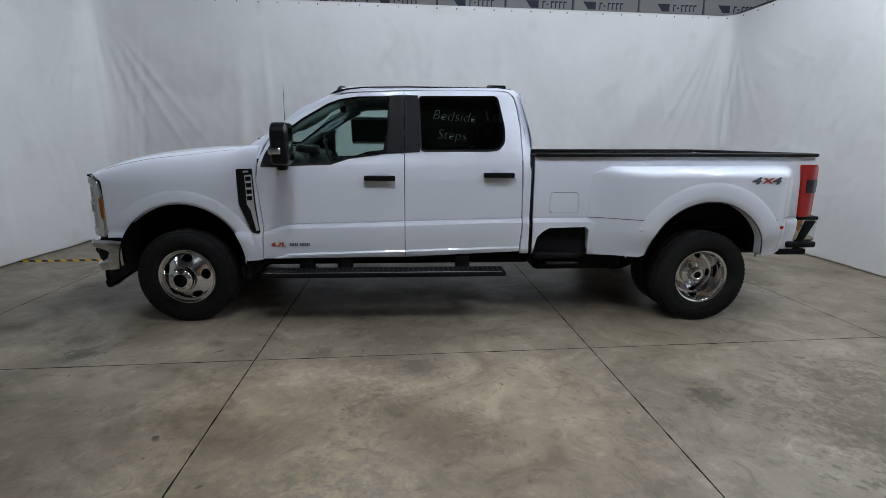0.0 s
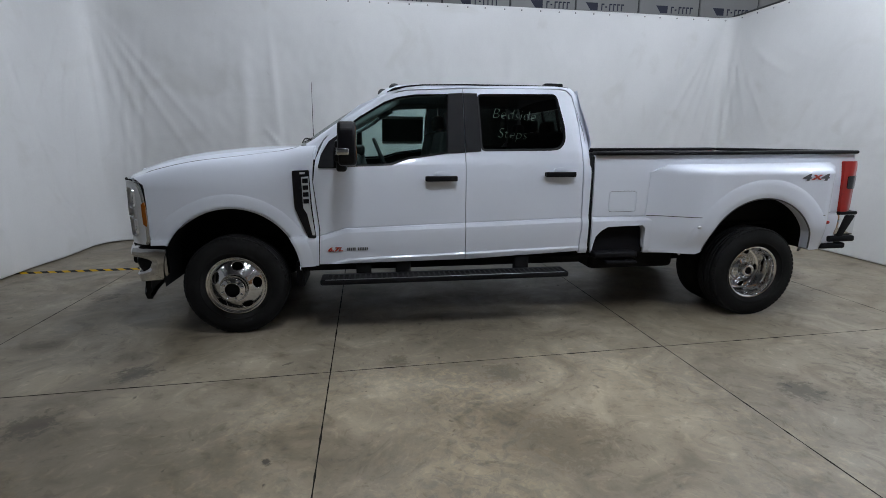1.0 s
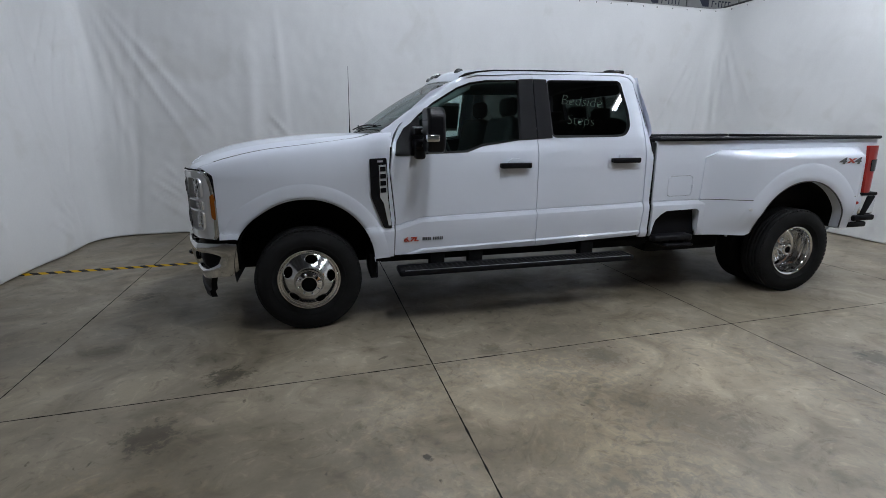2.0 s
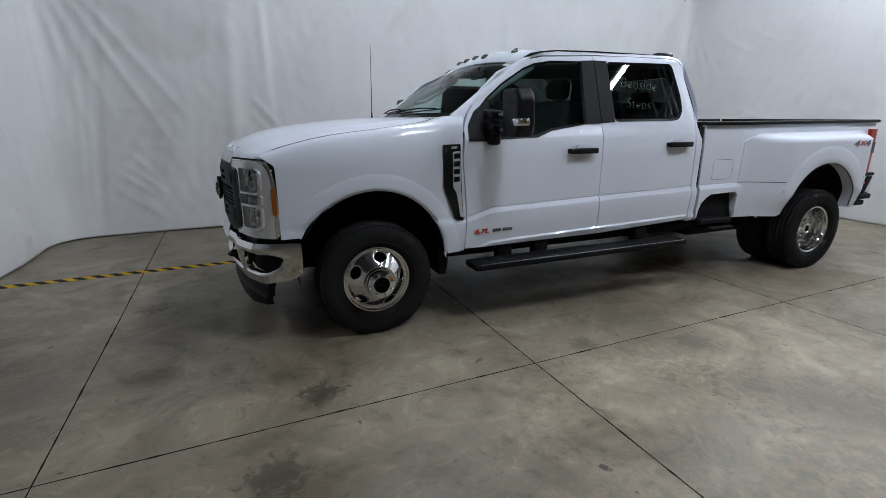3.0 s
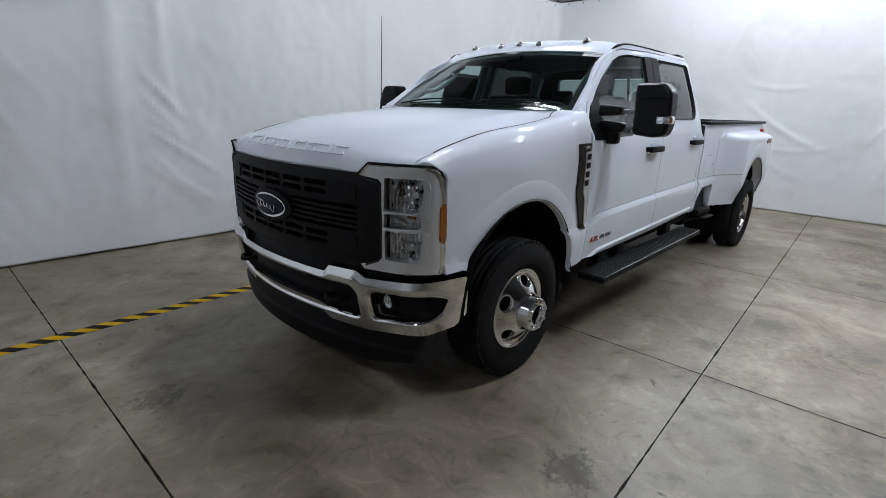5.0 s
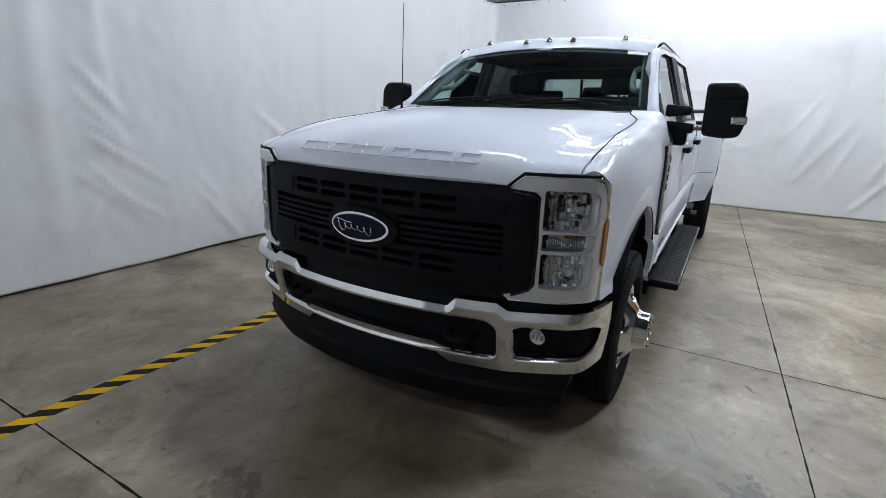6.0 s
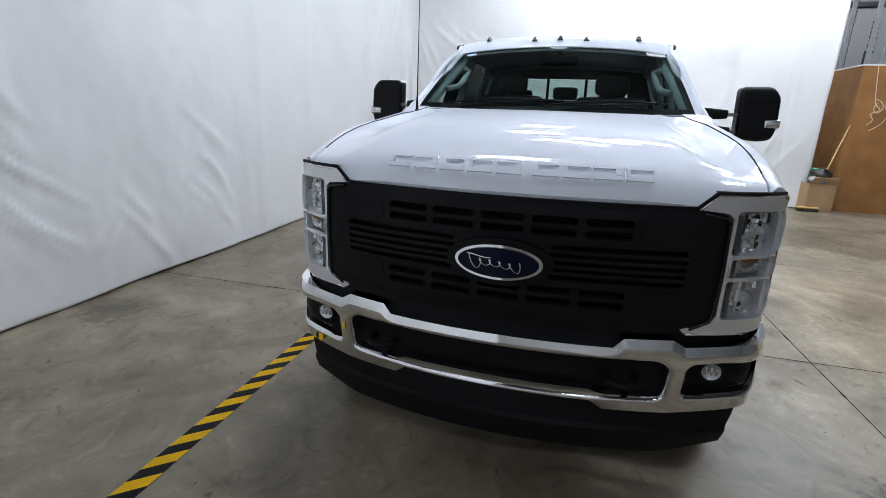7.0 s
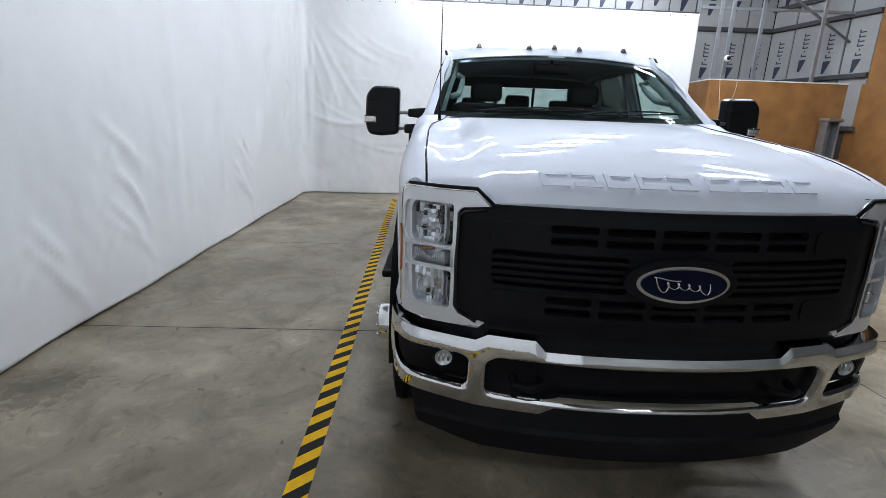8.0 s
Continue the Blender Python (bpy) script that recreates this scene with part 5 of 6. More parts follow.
                    box(rng.choice((b, b, b, b, bright, bright, bright, bright, bright, dark)), -0.004, 0.006, -hu, hu, -hv, hv, 0.0012, m, 1)
            part("facets", b, M_LAMPBOWL, hl, smooth=False)["kind"] = "stuff"
            part("bright_facets", bright, M_CHROME, hl, smooth=False)["kind"] = "stuff"
            part("dark_gaps", dark, M_GLOSSBLACK, hl, smooth=False)["kind"] = "stuff"
            b = lathe([(0.030, -0.016), (0.027, -0.004), (0.018, 0.006), (0.008, 0.010)], 32, axis="x")
            bmesh.ops.translate(b, verts=b.verts, vec=(lamp_plan(cy)[0] + 0.046, -cy - 0.004, cz))
            part("reflector", b, M_CHROME, hl)
            b = lathe([(0.0005, -0.020), (0.013, -0.016), (0.015, 0.012)], 20, axis="x")
            bmesh.ops.translate(b, verts=b.verts, vec=(lamp_plan(cy)[0] + 0.042, -cy - 0.002, cz))
            part("bulb_shield", b, M_SILVER, hl)
        if k == 1:
            b = bmesh.new()
            for q in range(19):
                y = 0.740 + q * 0.0072
                box(b, lamp_plan(y)[0] + 0.026, lamp_plan(y)[0] + 0.046, -y - 0.0024, -y + 0.0024, 0.940, 0.972 + 0.012 * math.sin(q * 0.5), 0.0015, seg=1)
            part("flutes", b, M_CHROME, hl)["kind"] = "stuff"
            ring_pts = [fr(-0.012)(u, v, 0) for u, v in h + h[:1]]
            part("cell_frame", tube(ring_pts, 0.0042, 8), M_SILVER, hl, "raised silver frame round the turn lamp")
    b = bmesh.new()
    box(b, nose(0.815) + 0.030, nose(0.815) + 0.046, -0.840, -0.790, 0.978, 0.996, 0.006, seg=3)
    part("turn_bulb", b, M_AMBER, hl, "amber turn bulb")
    part("marker_lens", skin([rounded([(0.939, 0.885), (0.961, 0.866), (0.968, 0.90), (0.968, 1.02), (0.963, 1.054), (0.939, 1.037)], 0.006, 3)], lambda u, v, d: (fr(-0.008)(u, v, 0)[0], fr(-0.008)(u, v, 0)[1] - 0.0075 + d, v), 0.01, 0.012), M_AMBER, hl, "amber side marker")
    edge = [(0.633, 0.735), (0.828, 0.732), (0.946, 0.730), (0.964, 0.755), (0.970, 0.95), (0.958, 1.10), (0.946, 1.165), (0.922, 1.196), (0.890, 1.208), (0.778, 1.209), (0.660, 1.209), (0.610, 1.162)]
    part("chrome_edge", tube([fr(-0.010)(u, v, 0) for u, v in edge], 0.004, 8), M_CHROME, hl, "bright chrome edge")
    band = [(0.885, 1.213), (0.924, 1.202), (0.949, 1.168), (0.964, 1.10), (0.978, 0.95), (0.973, 0.750), (0.952, 0.726), (0.938, 0.736), (0.948, 0.76), (0.954, 0.95), (0.943, 1.10), (0.930, 1.158), (0.912, 1.186), (0.885, 1.200)]
    part("chrome_band", skin([band], fr(-0.0125), 0.012, 0.02), M_CHROME, hl, "bright chrome band round the lamp's corner")
    gasket = [(0.604, 1.168), (0.657, 1.217), (0.780, 1.217), (0.888, 1.215)]
    part("gasket", tube([fr(-0.006)(u, v, 0) for u, v in gasket], 0.006, 8), M_SEAL, hl, "black gap above the lamp")
    part("lamp_surround", skin([[(0.602, 1.166), (0.656, 1.220), (0.890, 1.217), (0.926, 1.205), (0.952, 1.170), (0.968, 1.10), (0.984, 0.95), (0.978, 0.745), (0.952, 0.720), (0.628, 0.722), (0.606, 0.75)]], fr(0.022), 0.04, 0.03, [[(0.728, 0.76), (0.884, 0.76), (0.886, 1.168), (0.728, 1.168)]]), M_GLOSSBLACK, hl, "black lamp surround")

    twin = [wing, liner, vp, fd, rd, cab, mh, rb_, bs, flare, bst, tl, rbp, hl]
    names = ("windscreen_pillar", "rocker", "sill_box", "door_jamb", "inner_rail", "roof_moulding", "rear_arch_liner", "box_rail_cap", "box_inner_wall")
    for o in list(T.children):
        if o in twin or o.name.split(".")[0] in names:
            m = mirror_side(o)
            if o is mh:   # this one is set closer to its door
                m.location.y = -0.05
            for c in list(m.children):   # writing and filler are on one side only
                if c.name.split(".")[0] in ("fuel_door", "filler_back", "finger_notch"):
                    for g in c.children_recursive:
                        bpy.data.objects.remove(g)
                    bpy.data.objects.remove(c)
    # the far side carries no handwriting; its badge reads the other way, out of view
    for o in [o for o in bpy.data.objects if o.name.startswith("handwriting")]:
        if o.data.vertices[0].co.y > 0:
            bpy.data.objects.remove(o)

    # ---- wheels
    for x, y, front in ((0.0, -0.852, True), (REAR, -1.022, False)):
        w = wheel(T, front)
        w.matrix_basis = pose(x, y, 0.390, 0, 8 if front else 20, 0)
        tagged(w, "front wheel with raised chrome hub" if front else "outer rear wheel with deep polished dish")
        o = copy_thing(w, pose(x, -y, 0.390, 0, 14, 180))
    for s in (-1, 1):
        w = new("wheel")
        w.parent = T
        prof = [(0.15, -0.09), (0.232, -0.085), (0.28, -0.121), (0.355, -0.116), (0.386, -0.098), (0.392, -0.09), (0.392, 0.09), (0.386, 0.098), (0.355, 0.116), (0.28, 0.121), (0.232, 0.085), (0.15, 0.09)]
        part("tyre", lathe(prof, 72), M_RUBBER, w)
        w.matrix_basis = pose(REAR, s * 0.70, 0.390)
        tagged(w, "inner rear wheel, black tyre")

    # ---- bonnet
    n = 40
    front_edge = [(nose(y) + 0.004, y) for y in np.linspace(-0.606, 0.606, n)]
    rim_line = [(x, hood_edge(x) - 0.004) for x in np.linspace(0.555, nose(0.82) + 0.01, 28)]
    out = [(x, -y) for x, y in rim_line] + [(nose(0.73) + 0.012, -0.73), (nose(0.66) + 0.008, -0.660)] + front_edge + [(nose(0.66) + 0.008, 0.660), (nose(0.73) + 0.012, 0.73)] + rim_line[::-1] + [(0.490, 0.6), (0.425, 0.3), (0.405, 0.0), (0.425, -0.3), (0.490, -0.6)]

    def hz(u, v, d):
        z = hood_z(u, v)
        return (u + (0.02 if d and u < -0.4 else 0), v * (1 - d * 0.15), z - d * 1.2)
    bon = part("bonnet", skin([out], hz, 0.025, 0.025), M_PAINT, T, "white bonnet with embossed nose")
    # embossed block marks across the nose
    xs = [0.447, 0.345, 0.243, 0.142, 0.041, -0.082, -0.181, -0.280, -0.379]
    def emb(u, v, d):
        x = nose(u) + v
        return (x - (0.006 - d) * 0.75, u, hood_z(x, u) + (0.006 - d) * 0.65)
    for k, y in enumerate(xs):
        w, b = 0.086, bmesh.new()
        lean = lambda u, v: (u + 0.10 * (v - 0.045), v)
        bars = [[(y, 0.045), (y - w, 0.045), (y - w, 0.059), (y, 0.059)], [(y, 0.084), (y - w, 0.084), (y - w, 0.098), (y, 0.098)]]
        e = y if k % 3 != 1 else y - w + 0.017
        bars.append([(e, 0.0595), (e - 0.017, 0.0595), (e - 0.017, 0.0835), (e, 0.0835)])
        skin([[lean(*p) for p in q] for q in bars], emb, 0.03, 0.009, bm=b)
        part("embossed_block", b, M_PAINT, bon)

    # shut lines between bonnet and wings
    for sgn in (-1, 1):
        pts = [(x, sgn * hood_edge(x), hood_z(x, hood_edge(x)) + 0.0005) for x in np.linspace(-0.60, 0.53, 40)]
        part("shut_line", tube(pts, 0.0027 if sgn < 0 else 0.0022, 6), M_SEAL, bon, "narrow dark shut line")

    # ---- cowl, wipers, aerial
    back = [(0.45 + 0.16 * (y / 0.81) ** 2, y) for y in np.linspace(-0.76, 0.76, 15)]
    cw = [(x - 0.075, y) for x, y in back] + back[::-1]
    part("cowl", skin([cw], lambda u, v, d: (u, v, 1.440 + 0.016 * smooth01(0.0, 0.76, abs(v)) - d), 0.08, 0.03), M_BLACK, T, "black cowl panel")
    for y0, y1 in ((0.62, -0.05), (0.02, -0.62)):
        p0, p1 = windscreen(y0 / 0.81, 0.015, -0.02), windscreen(y1 / 0.81, 0.075, -0.022)
        pts = [p0.lerp(p1, k / 8) + Vector((-0.004, 0, 0.018 * math.sin(math.pi * k / 8))) for k in range(9)]
        w = part("wiper", tube(pts, 0.0055, 6), M_BLACK, T, "black wiper arm with blade")
        part("wiper_blade", tube([windscreen((y0 - 0.10) / 0.81, 0.035, -0.012), windscreen((y1 - 0.05) / 0.81, 0.09, -0.012)], 0.0045, 6), M_SEAL, w)
    ant = part("aerial", tube([(0.452, 0.785, 1.43), (0.454, 0.785, 1.53), (0.462, 0.785, 2.12)], [0.011, 0.004, 0.0022], 8), M_BLACK, T, "thin black whip aerial")
    part("aerial_base", lathe([(0.022, 1.415), (0.020, 1.432), (0.010, 1.445), (0.004, 1.447)], 20, axis="z"), M_BLACK, ant).location = (0.452, 0.785, 0)

    # ---- windscreen
    def ws(u, v, d):
        return windscreen(u, v, d)
    full = [(-1, 0), (1, 0), (1, 0.9), (-1, 0.9)]
    wsg = part("windscreen", skin([full], ws, 0.1, 0), M_GLASS, T, "clear curved windscreen")
    part("black_border", skin([full], lambda u, v, d: windscreen(u, v, 0.004 + d), 0.1, 0, [[(-0.955, 0.06), (0.955, 0.06), (0.945, 0.868), (-0.945, 0.868)]]), M_SEAL, wsg, "black border of the glass")
    part("stamp", skin([[(-0.97, 0.815), (-0.80, 0.815), (-0.80, 0.885), (-0.97, 0.885)]], lambda u, v, d: windscreen(u, v, -0.003 + d), 0.2, 0), M_PAPER, wsg, "small white stock sticker")
    b = bmesh.new()
    for k in range(7):
        skin([[(-0.96 + k * 0.022, 0.848), (-0.945 + k * 0.022, 0.848), (-0.945 + k * 0.022, 0.870), (-0.96 + k * 0.022, 0.870)]], lambda u, v, d: windscreen(u, v, -0.005 + d), 0.2, 0, bm=b)
    part("stamp_bars", b, M_GREYINK, wsg, "dark bars of print", smooth=False)
    part("blue_disc", skin([ellipse(0.86, 0.825, 0.055, 0.024, 20)], lambda u, v, d: windscreen(u, v, -0.003 + d), 0.2, 0), M_OVAL, wsg, "small pale blue oval sticker")
    part("oval_mark", skin([ellipse(0.0, 0.868, 0.085, 0.018, 24)], lambda u, v, d: windscreen(u, v, -0.003 + d), 0.2, 0), M_GREYTRIM, wsg, "grey oval printed mark")

    # ---- roof with marker lamps
    def header(y):   # where the roof meets the glass
        return windscreen(max(-1.0, min(1.0, y / 0.7014)), 0.9, 0.0)

    def rz(u, v, d):
        e = header(v)
        z = 1.936 + 0.042 * (1 - (abs(v) / 0.77) ** 2.6)
        z -= (z - e.z) * max(0, 1 - (u - e.x) / 0.15) ** 2 + 0.035 * max(0, (u - 2.58) / 0.2) ** 2
        return (u, v, z - d)
    ro = [(header(y).x + 0.002, y) for y in np.linspace(-0.715, 0.715, 17)] + [(2.70, 0.735), (2.79, 0.60), (2.815, 0.0), (2.79, -0.60), (2.70, -0.735)]
    rf = part("roof", skin([ro], rz, 0.035, 0.03), M_PAINT, T, "white cab roof")
    for y in (-0.515, -0.175, 0.0, 0.175, 0.515):
        x = 1.262 if abs(y) > 0.4 else 1.175
        z = rz(x, y, 0)[2]
        b = lathe([(0.040, -0.004), (0.039, 0.006), (0.034, 0.016), (0.020, 0.030), (0.0005, 0.034)], 20, axis="z")
        bmesh.ops.scale(b, vec=(1.1, 0.50, 0.95), verts=b.verts)
        bmesh.ops.translate(b, verts=b.verts, vec=(x + 0.02, y, z))
        lamp = part("roof_marker", b, M_SMOKE, rf, "small bright roof marker lamp")
        b = lathe([(0.046, 0.0), (0.044, 0.008), (0.03, 0.009)], 20, axis="z")
        bmesh.ops.scale(b, vec=(1.0, 0.50, 0.5), verts=b.verts)
        bmesh.ops.translate(b, verts=b.verts, vec=(x + 0.02, y, z))
        part("marker_base", b, M_BLACK, lamp)
    b = bmesh.new()
    box(b, 2.62, 2.76, -0.10, 0.10, 1.945, 1.985, 0.015)
    c = bmesh.new()
    box(c, 2.52, 2.68, -0.735, -0.65, 1.940, 1.978, 0.014, seg=3)
    part("roof_end_cap", c, M_GLOSSBLACK, rf, "black roof end cap")
    part("high_brake_lamp", b, M_GLOSSBLACK, rf, "black high brake lamp")
    part("roof_lining", skin([[(1.30, -0.70), (2.74, -0.70), (2.74, 0.70), (1.30, 0.70)]], lambda u, v, d: (u, v, rz(u, v, 0)[2] - 0.045 - d), 0.2, 0.02), M_GREYTRIM, T, "grey roof lining")

    # ---- rear wall of the cab with three-pane window
    def rw(u, v, d):
        return (2.893 + 0.037 * smooth01(1.40, 1.47, v) - 0.11 * smooth01(1.47, 1.95, v) + 0.02 * d - 0.02 * (abs(u) / 0.75) ** 4, u, v)
    hole = rounded([(-0.62, 1.46), (0.62, 1.46), (0.58, 1.80), (-0.58, 1.80)], 0.04)
    wall = [(-0.92, 0.56), (0.92, 0.56), (0.90, 1.42), (0.74, 1.92), (-0.74, 1.92), (-0.90, 1.42)]
    back = part("cab_back", skin([wall], rw, 0.1, 0.03, [hole]), M_PAINT, T, "white back wall of the cab")
    part("inner_back", skin([wall], lambda u, v, d: (rw(u, v, 0)[0] - 0.05, u, v), 0.2, 0.0, [hole]), M_TRIM, back, "dark rear trim")
    for y0, y1 in ((-0.605, -0.205), (-0.185, 0.185), (0.205, 0.605)):
        part("rear_pane", skin([[(y0, 1.465), (y1, 1.465), (y1 * 0.97, 1.795), (y0 * 0.97, 1.795)]], lambda u, v, d: (rw(u, v, 0)[0] - 0.012, u, v), 0.2, 0), M_REARGLASS, back, "tinted rear pane")
    b = bmesh.new()
    for y in (-0.195, 0.195):
        tube([(rw(y, 1.46, 0)[0] - 0.012, y, 1.46), (rw(y, 1.80, 0)[0] - 0.012, y * 0.97, 1.80)], 0.014, 6, b)
    part("pane_bar", b, M_SEAL, back, "black slider bars")

    # ---- cargo box floor, front wall, tailgate
    b = bmesh.new()
    box(b, 2.93, 5.35, -0.90, 0.90, 0.78, 0.82)
    part("box_floor", b, M_BLACK, T, "black cargo floor", smooth=False)
    b = bmesh.new()
    box(b, 2.905, 2.945, -0.90, 0.90, 0.56, 1.415, 0.008)
    part("box_front_wall", b, M_BLACK, T)
    b = bmesh.new()
    box(b, 5.33, 5.40, -0.80, 0.80, 0.88, 1.405, 0.015)
    tg = part("tailgate", b, M_PAINT, T, "white tailgate with black top cap")
    b = bmesh.new()
    box(b, 5.325, 5.41, -0.82, 0.82, 1.405, 1.438, 0.01)
    part("tailgate_cap", b, M_BLACK, tg)

    # ---- grille
    full_front = lambda off: (lambda u, v, d: (nose(u) + off + d, -u, v))
    go = [(-0.611, 1.160), (-0.603, 1.173), (0.603, 1.173), (0.611, 1.160), (0.699, 1.150), (0.717, 1.13), (0.723, 0.81), (0.711, 0.785), (0.618, 0.752), (0.603, 0.735), (-0.603, 0.735), (-0.618, 0.752), (-0.711, 0.785), (-0.723, 0.81), (-0.717, 1.13), (-0.699, 1.150)]
    slots = []
    for c in (-0.345, -0.172, 0.0, 0.172, 0.345):
        for z in (1.108, 1.068):
            slots.append(rounded([(c - 0.074, z - 0.013), (c + 0.074, z - 0.013), (c + 0.074, z + 0.013), (c - 0.074, z + 0.013)], 0.009, 2))
        for z in (0.866, 0.826):
            slots.append(rounded([(c - 0.074, z - 0.013), (c + 0.074, z - 0.013), (c + 0.074, z + 0.013), (c - 0.074, z + 0.013)], 0.009, 2))
    midw = [rounded([(-0.60, 0.905), (-0.165, 0.900), (-0.165, 1.025), (-0.60, 1.030)], 0.02, 3), rounded([(0.165, 0.900), (0.60, 0.905), (0.60, 1.030), (0.165, 1.025)], 0.02, 3)]

    def gsurf(u, v, d):
        edge = 0.5 * smooth01(0.723, 0.65, abs(u)) * smooth01(0.735, 0.80, v) * smooth01(1.172, 1.11, v)
        return (nose(u) + 0.002 - 0.028 * edge + d, -u, v)
    gr = part("grille", skin([go], gsurf, 0.05, 0.03, slots + midw), M_BLACK, T, "black plastic grille with horizontal bars")
    for s in (-1, 1):
        side_edge = [(0.640, 0.757), (0.702, 0.786), (0.715, 0.81), (0.717, 0.97), (0.710, 1.128), (0.694, 1.144), (0.625, 1.154)]
        part("grille_edge", tube([(nose(u) - 0.004, -s * u, v) for u, v in side_edge], 0.0075, 8), M_GLOSSBLACK, gr, "glossy raised edge of the grille")
    # black sheet added for the shade seen through the slots
    part("grille_back", skin([[(-0.70, 0.74), (0.70, 0.74), (0.70, 1.15), (-0.70, 1.15)]], full_front(0.05), 0.1, 0.0), M_UNDER, gr, "black sheet standing in for the shade behind the grille")
    for z in (0.926, 0.950, 0.976, 1.002):
        for y0, y1 in ((-0.60, -0.165), (0.165, 0.60)):
            part("grille_bar", skin([[(y0, z - 0.006), (y1, z - 0.006), (y1, z + 0.006), (y0, z + 0.006)]], lambda u, v, d: (nose(u) - 0.010 + d, -u, v), 0.1, 0.03), M_BLACK, gr)
    for s in (-1, 1):
        for z0, z1 in ((1.045, 1.122), (0.812, 0.888)):
            part("blank_panel", skin([rounded([(s * 0.45 if s > 0 else -0.60, z0), (s * 0.60 if s > 0 else -0.45, z0), (s * 0.60 if s > 0 else -0.45, z1), (s * 0.45 if s > 0 else -0.60, z1)], 0.02, 3)], lambda u, v, d: (gsurf(u, v, 0)[0] - 0.005 + d, -u, v), 0.05, 0.008), M_BLACK, gr)
    for k, (a_, b_, th) in enumerate(((0.183, 0.082, 0.0), (0.150, 0.061, 0.006), (0.138, 0.051, 0.010))):
        p = part(("badge_mount", "badge_rim", "badge_face")[k], skin([ellipse(0, 0.955, a_, b_, 48)], lambda u, v, d: (nose(u) - 0.042 - th * 1.2 + d * 0.9 + 0.14 * (u / 0.185) ** 2 * 0.08, -u, v), 0.05, 0.02), (M_BLACK, M_CHROME, M_BADGE)[k], gr, ("black badge mount", "chrome oval rim", "dark blue oval badge")[k])
    swash = []
    for k in range(120):   # a slanting looped ribbon, tall at its start
        t = k / 119
        amp = 0.011 + 0.017 * math.exp(-(t / 0.13) ** 2) + 0.010 * math.exp(-((t - 0.95) / 0.09) ** 2)
        z = amp * math.cos(t * 31) + 0.004 * math.sin(t * 5)
        u = -0.088 + 0.162 * t - 0.0085 * math.sin(t * 31) - 0.3 * z
        swash.append((nose(u) - 0.0575, -u, 0.951 + z))
    b = tube(swash, [0.0016 + 0.0014 * math.sin(k * 0.26) ** 2 for k in range(120)], 6)
    tube([(nose(u) - 0.0575, -u, 0.976 + 0.005 * math.sin(u * 45)) for u in np.linspace(-0.104, -0.02, 12)], 0.0032, 6, b)
    part("badge_flourish", b, M_CHROME, gr, "plain silver flourish")

    # ---- front bumper
    top = [(0.0, 0.690), (0.405, 0.688), (0.438, 0.724), (0.598, 0.726), (0.640, 0.700), (0.90, 0.712), (0.96, 0.712), (1.022, 0.706)]
    bot = [(1.024, 0.520), (1.00, 0.496), (0.962, 0.474), (0.90, 0.447), (0.62, 0.420), (0.40, 0.424), (0.352, 0.462), (0.0, 0.466)]
    bo = top + bot[:-1] + [(-u, v) for u, v in bot[::-1]] + [(-u, v) for u, v in top[:0:-1]]
    op = rounded([(-0.595, 0.618), (-0.56, 0.640), (0.56, 0.640), (0.595, 0.618), (0.592, 0.492), (0.56, 0.485), (0.40, 0.485), (-0.40, 0.485), (-0.56, 0.485), (-0.592, 0.492)], 0.02, 3)
    fogs = [rounded([(s * 0.664, 0.496), (s * 0.664, 0.618), (s * 0.690, 0.634), (s * 0.925, 0.642), (s * 0.945, 0.618), (s * 0.936, 0.548), (s * 0.905, 0.518)], 0.024, 4) for s in (1, -1)]

    def gap_to(u, v, poly):
        best = 9.0
        for (x0, y0), (x1, y1) in zip(poly, poly[1:] + poly[:1]):
            dx, dy = x1 - x0, y1 - y0
            t = min(max(((u - x0) * dx + (v - y0) * dy) / max(dx * dx + dy * dy, 1e-12), 0), 1)
            best = min(best, math.hypot(u - x0 - t * dx, v - y0 - t * dy))
        return best

    def bump(u, v, d):
        """A pressed section: sloped ledge on top, upright face, tucked-in foot, and rolled lips round the openings."""
        x, y = plan(u)
        rim = curve(abs(u), top)
        ledge = 0.013 * smooth01(0.045, -0.004, rim - v) ** 1.4
        foot = 0.052 * max(0.0, (0.630 - v) / 0.20) ** 1.35
        lip = 0.0
        if d == 0 and 0.46 < v < 0.67:
            near = min(gap_to(u, v, q) for q in ([op] if abs(u) < 0.60 else [op, fogs[0] if u > 0 else fogs[1]]))
            lip = 0.020 * max(0.0, 1 - near / 0.020) ** 2
        elif d:
            lip = 0.020
        bulge = 0.042 - ledge - foot - lip
        k = smooth01(0.99, 0.86, abs(u))
        q = (v - 0.60) / 0.16
        return (x - bulge * k + d * (1 if abs(u) < 0.95 else 0.2), -(y + math.copysign(0.012 * (1 - q * q) - 0.5 * lip, u) * (1 - k)) * (1 - d * 0.3), v)
    fb = part("front_bumper", skin([bo], bump, 0.010, 0.035, [op, *fogs]), M_CHROME, T, "chrome front bumper with black openings")
    low = [(0.0, 0.520), (0.345, 0.516), (0.40, 0.485), (0.40, 0.47), (-0.40, 0.47), (-0.40, 0.485), (-0.345, 0.516)]
    part("lower_bar", skin([low], lambda u, v, d: (bump(u, v, 0)[0] + 0.002 + d, -u, v), 0.03, 0.03), M_CHROME, fb, "chrome lower lip")
    part("bumper_intake", skin([[(-0.62, 0.47), (0.62, 0.47), (0.62, 0.66), (-0.62, 0.66)]], lambda u, v, d: (bump(u, v, 0)[0] + 0.055 + d, -u, v), 0.06, 0), M_BLACK, fb, "black intake panel")
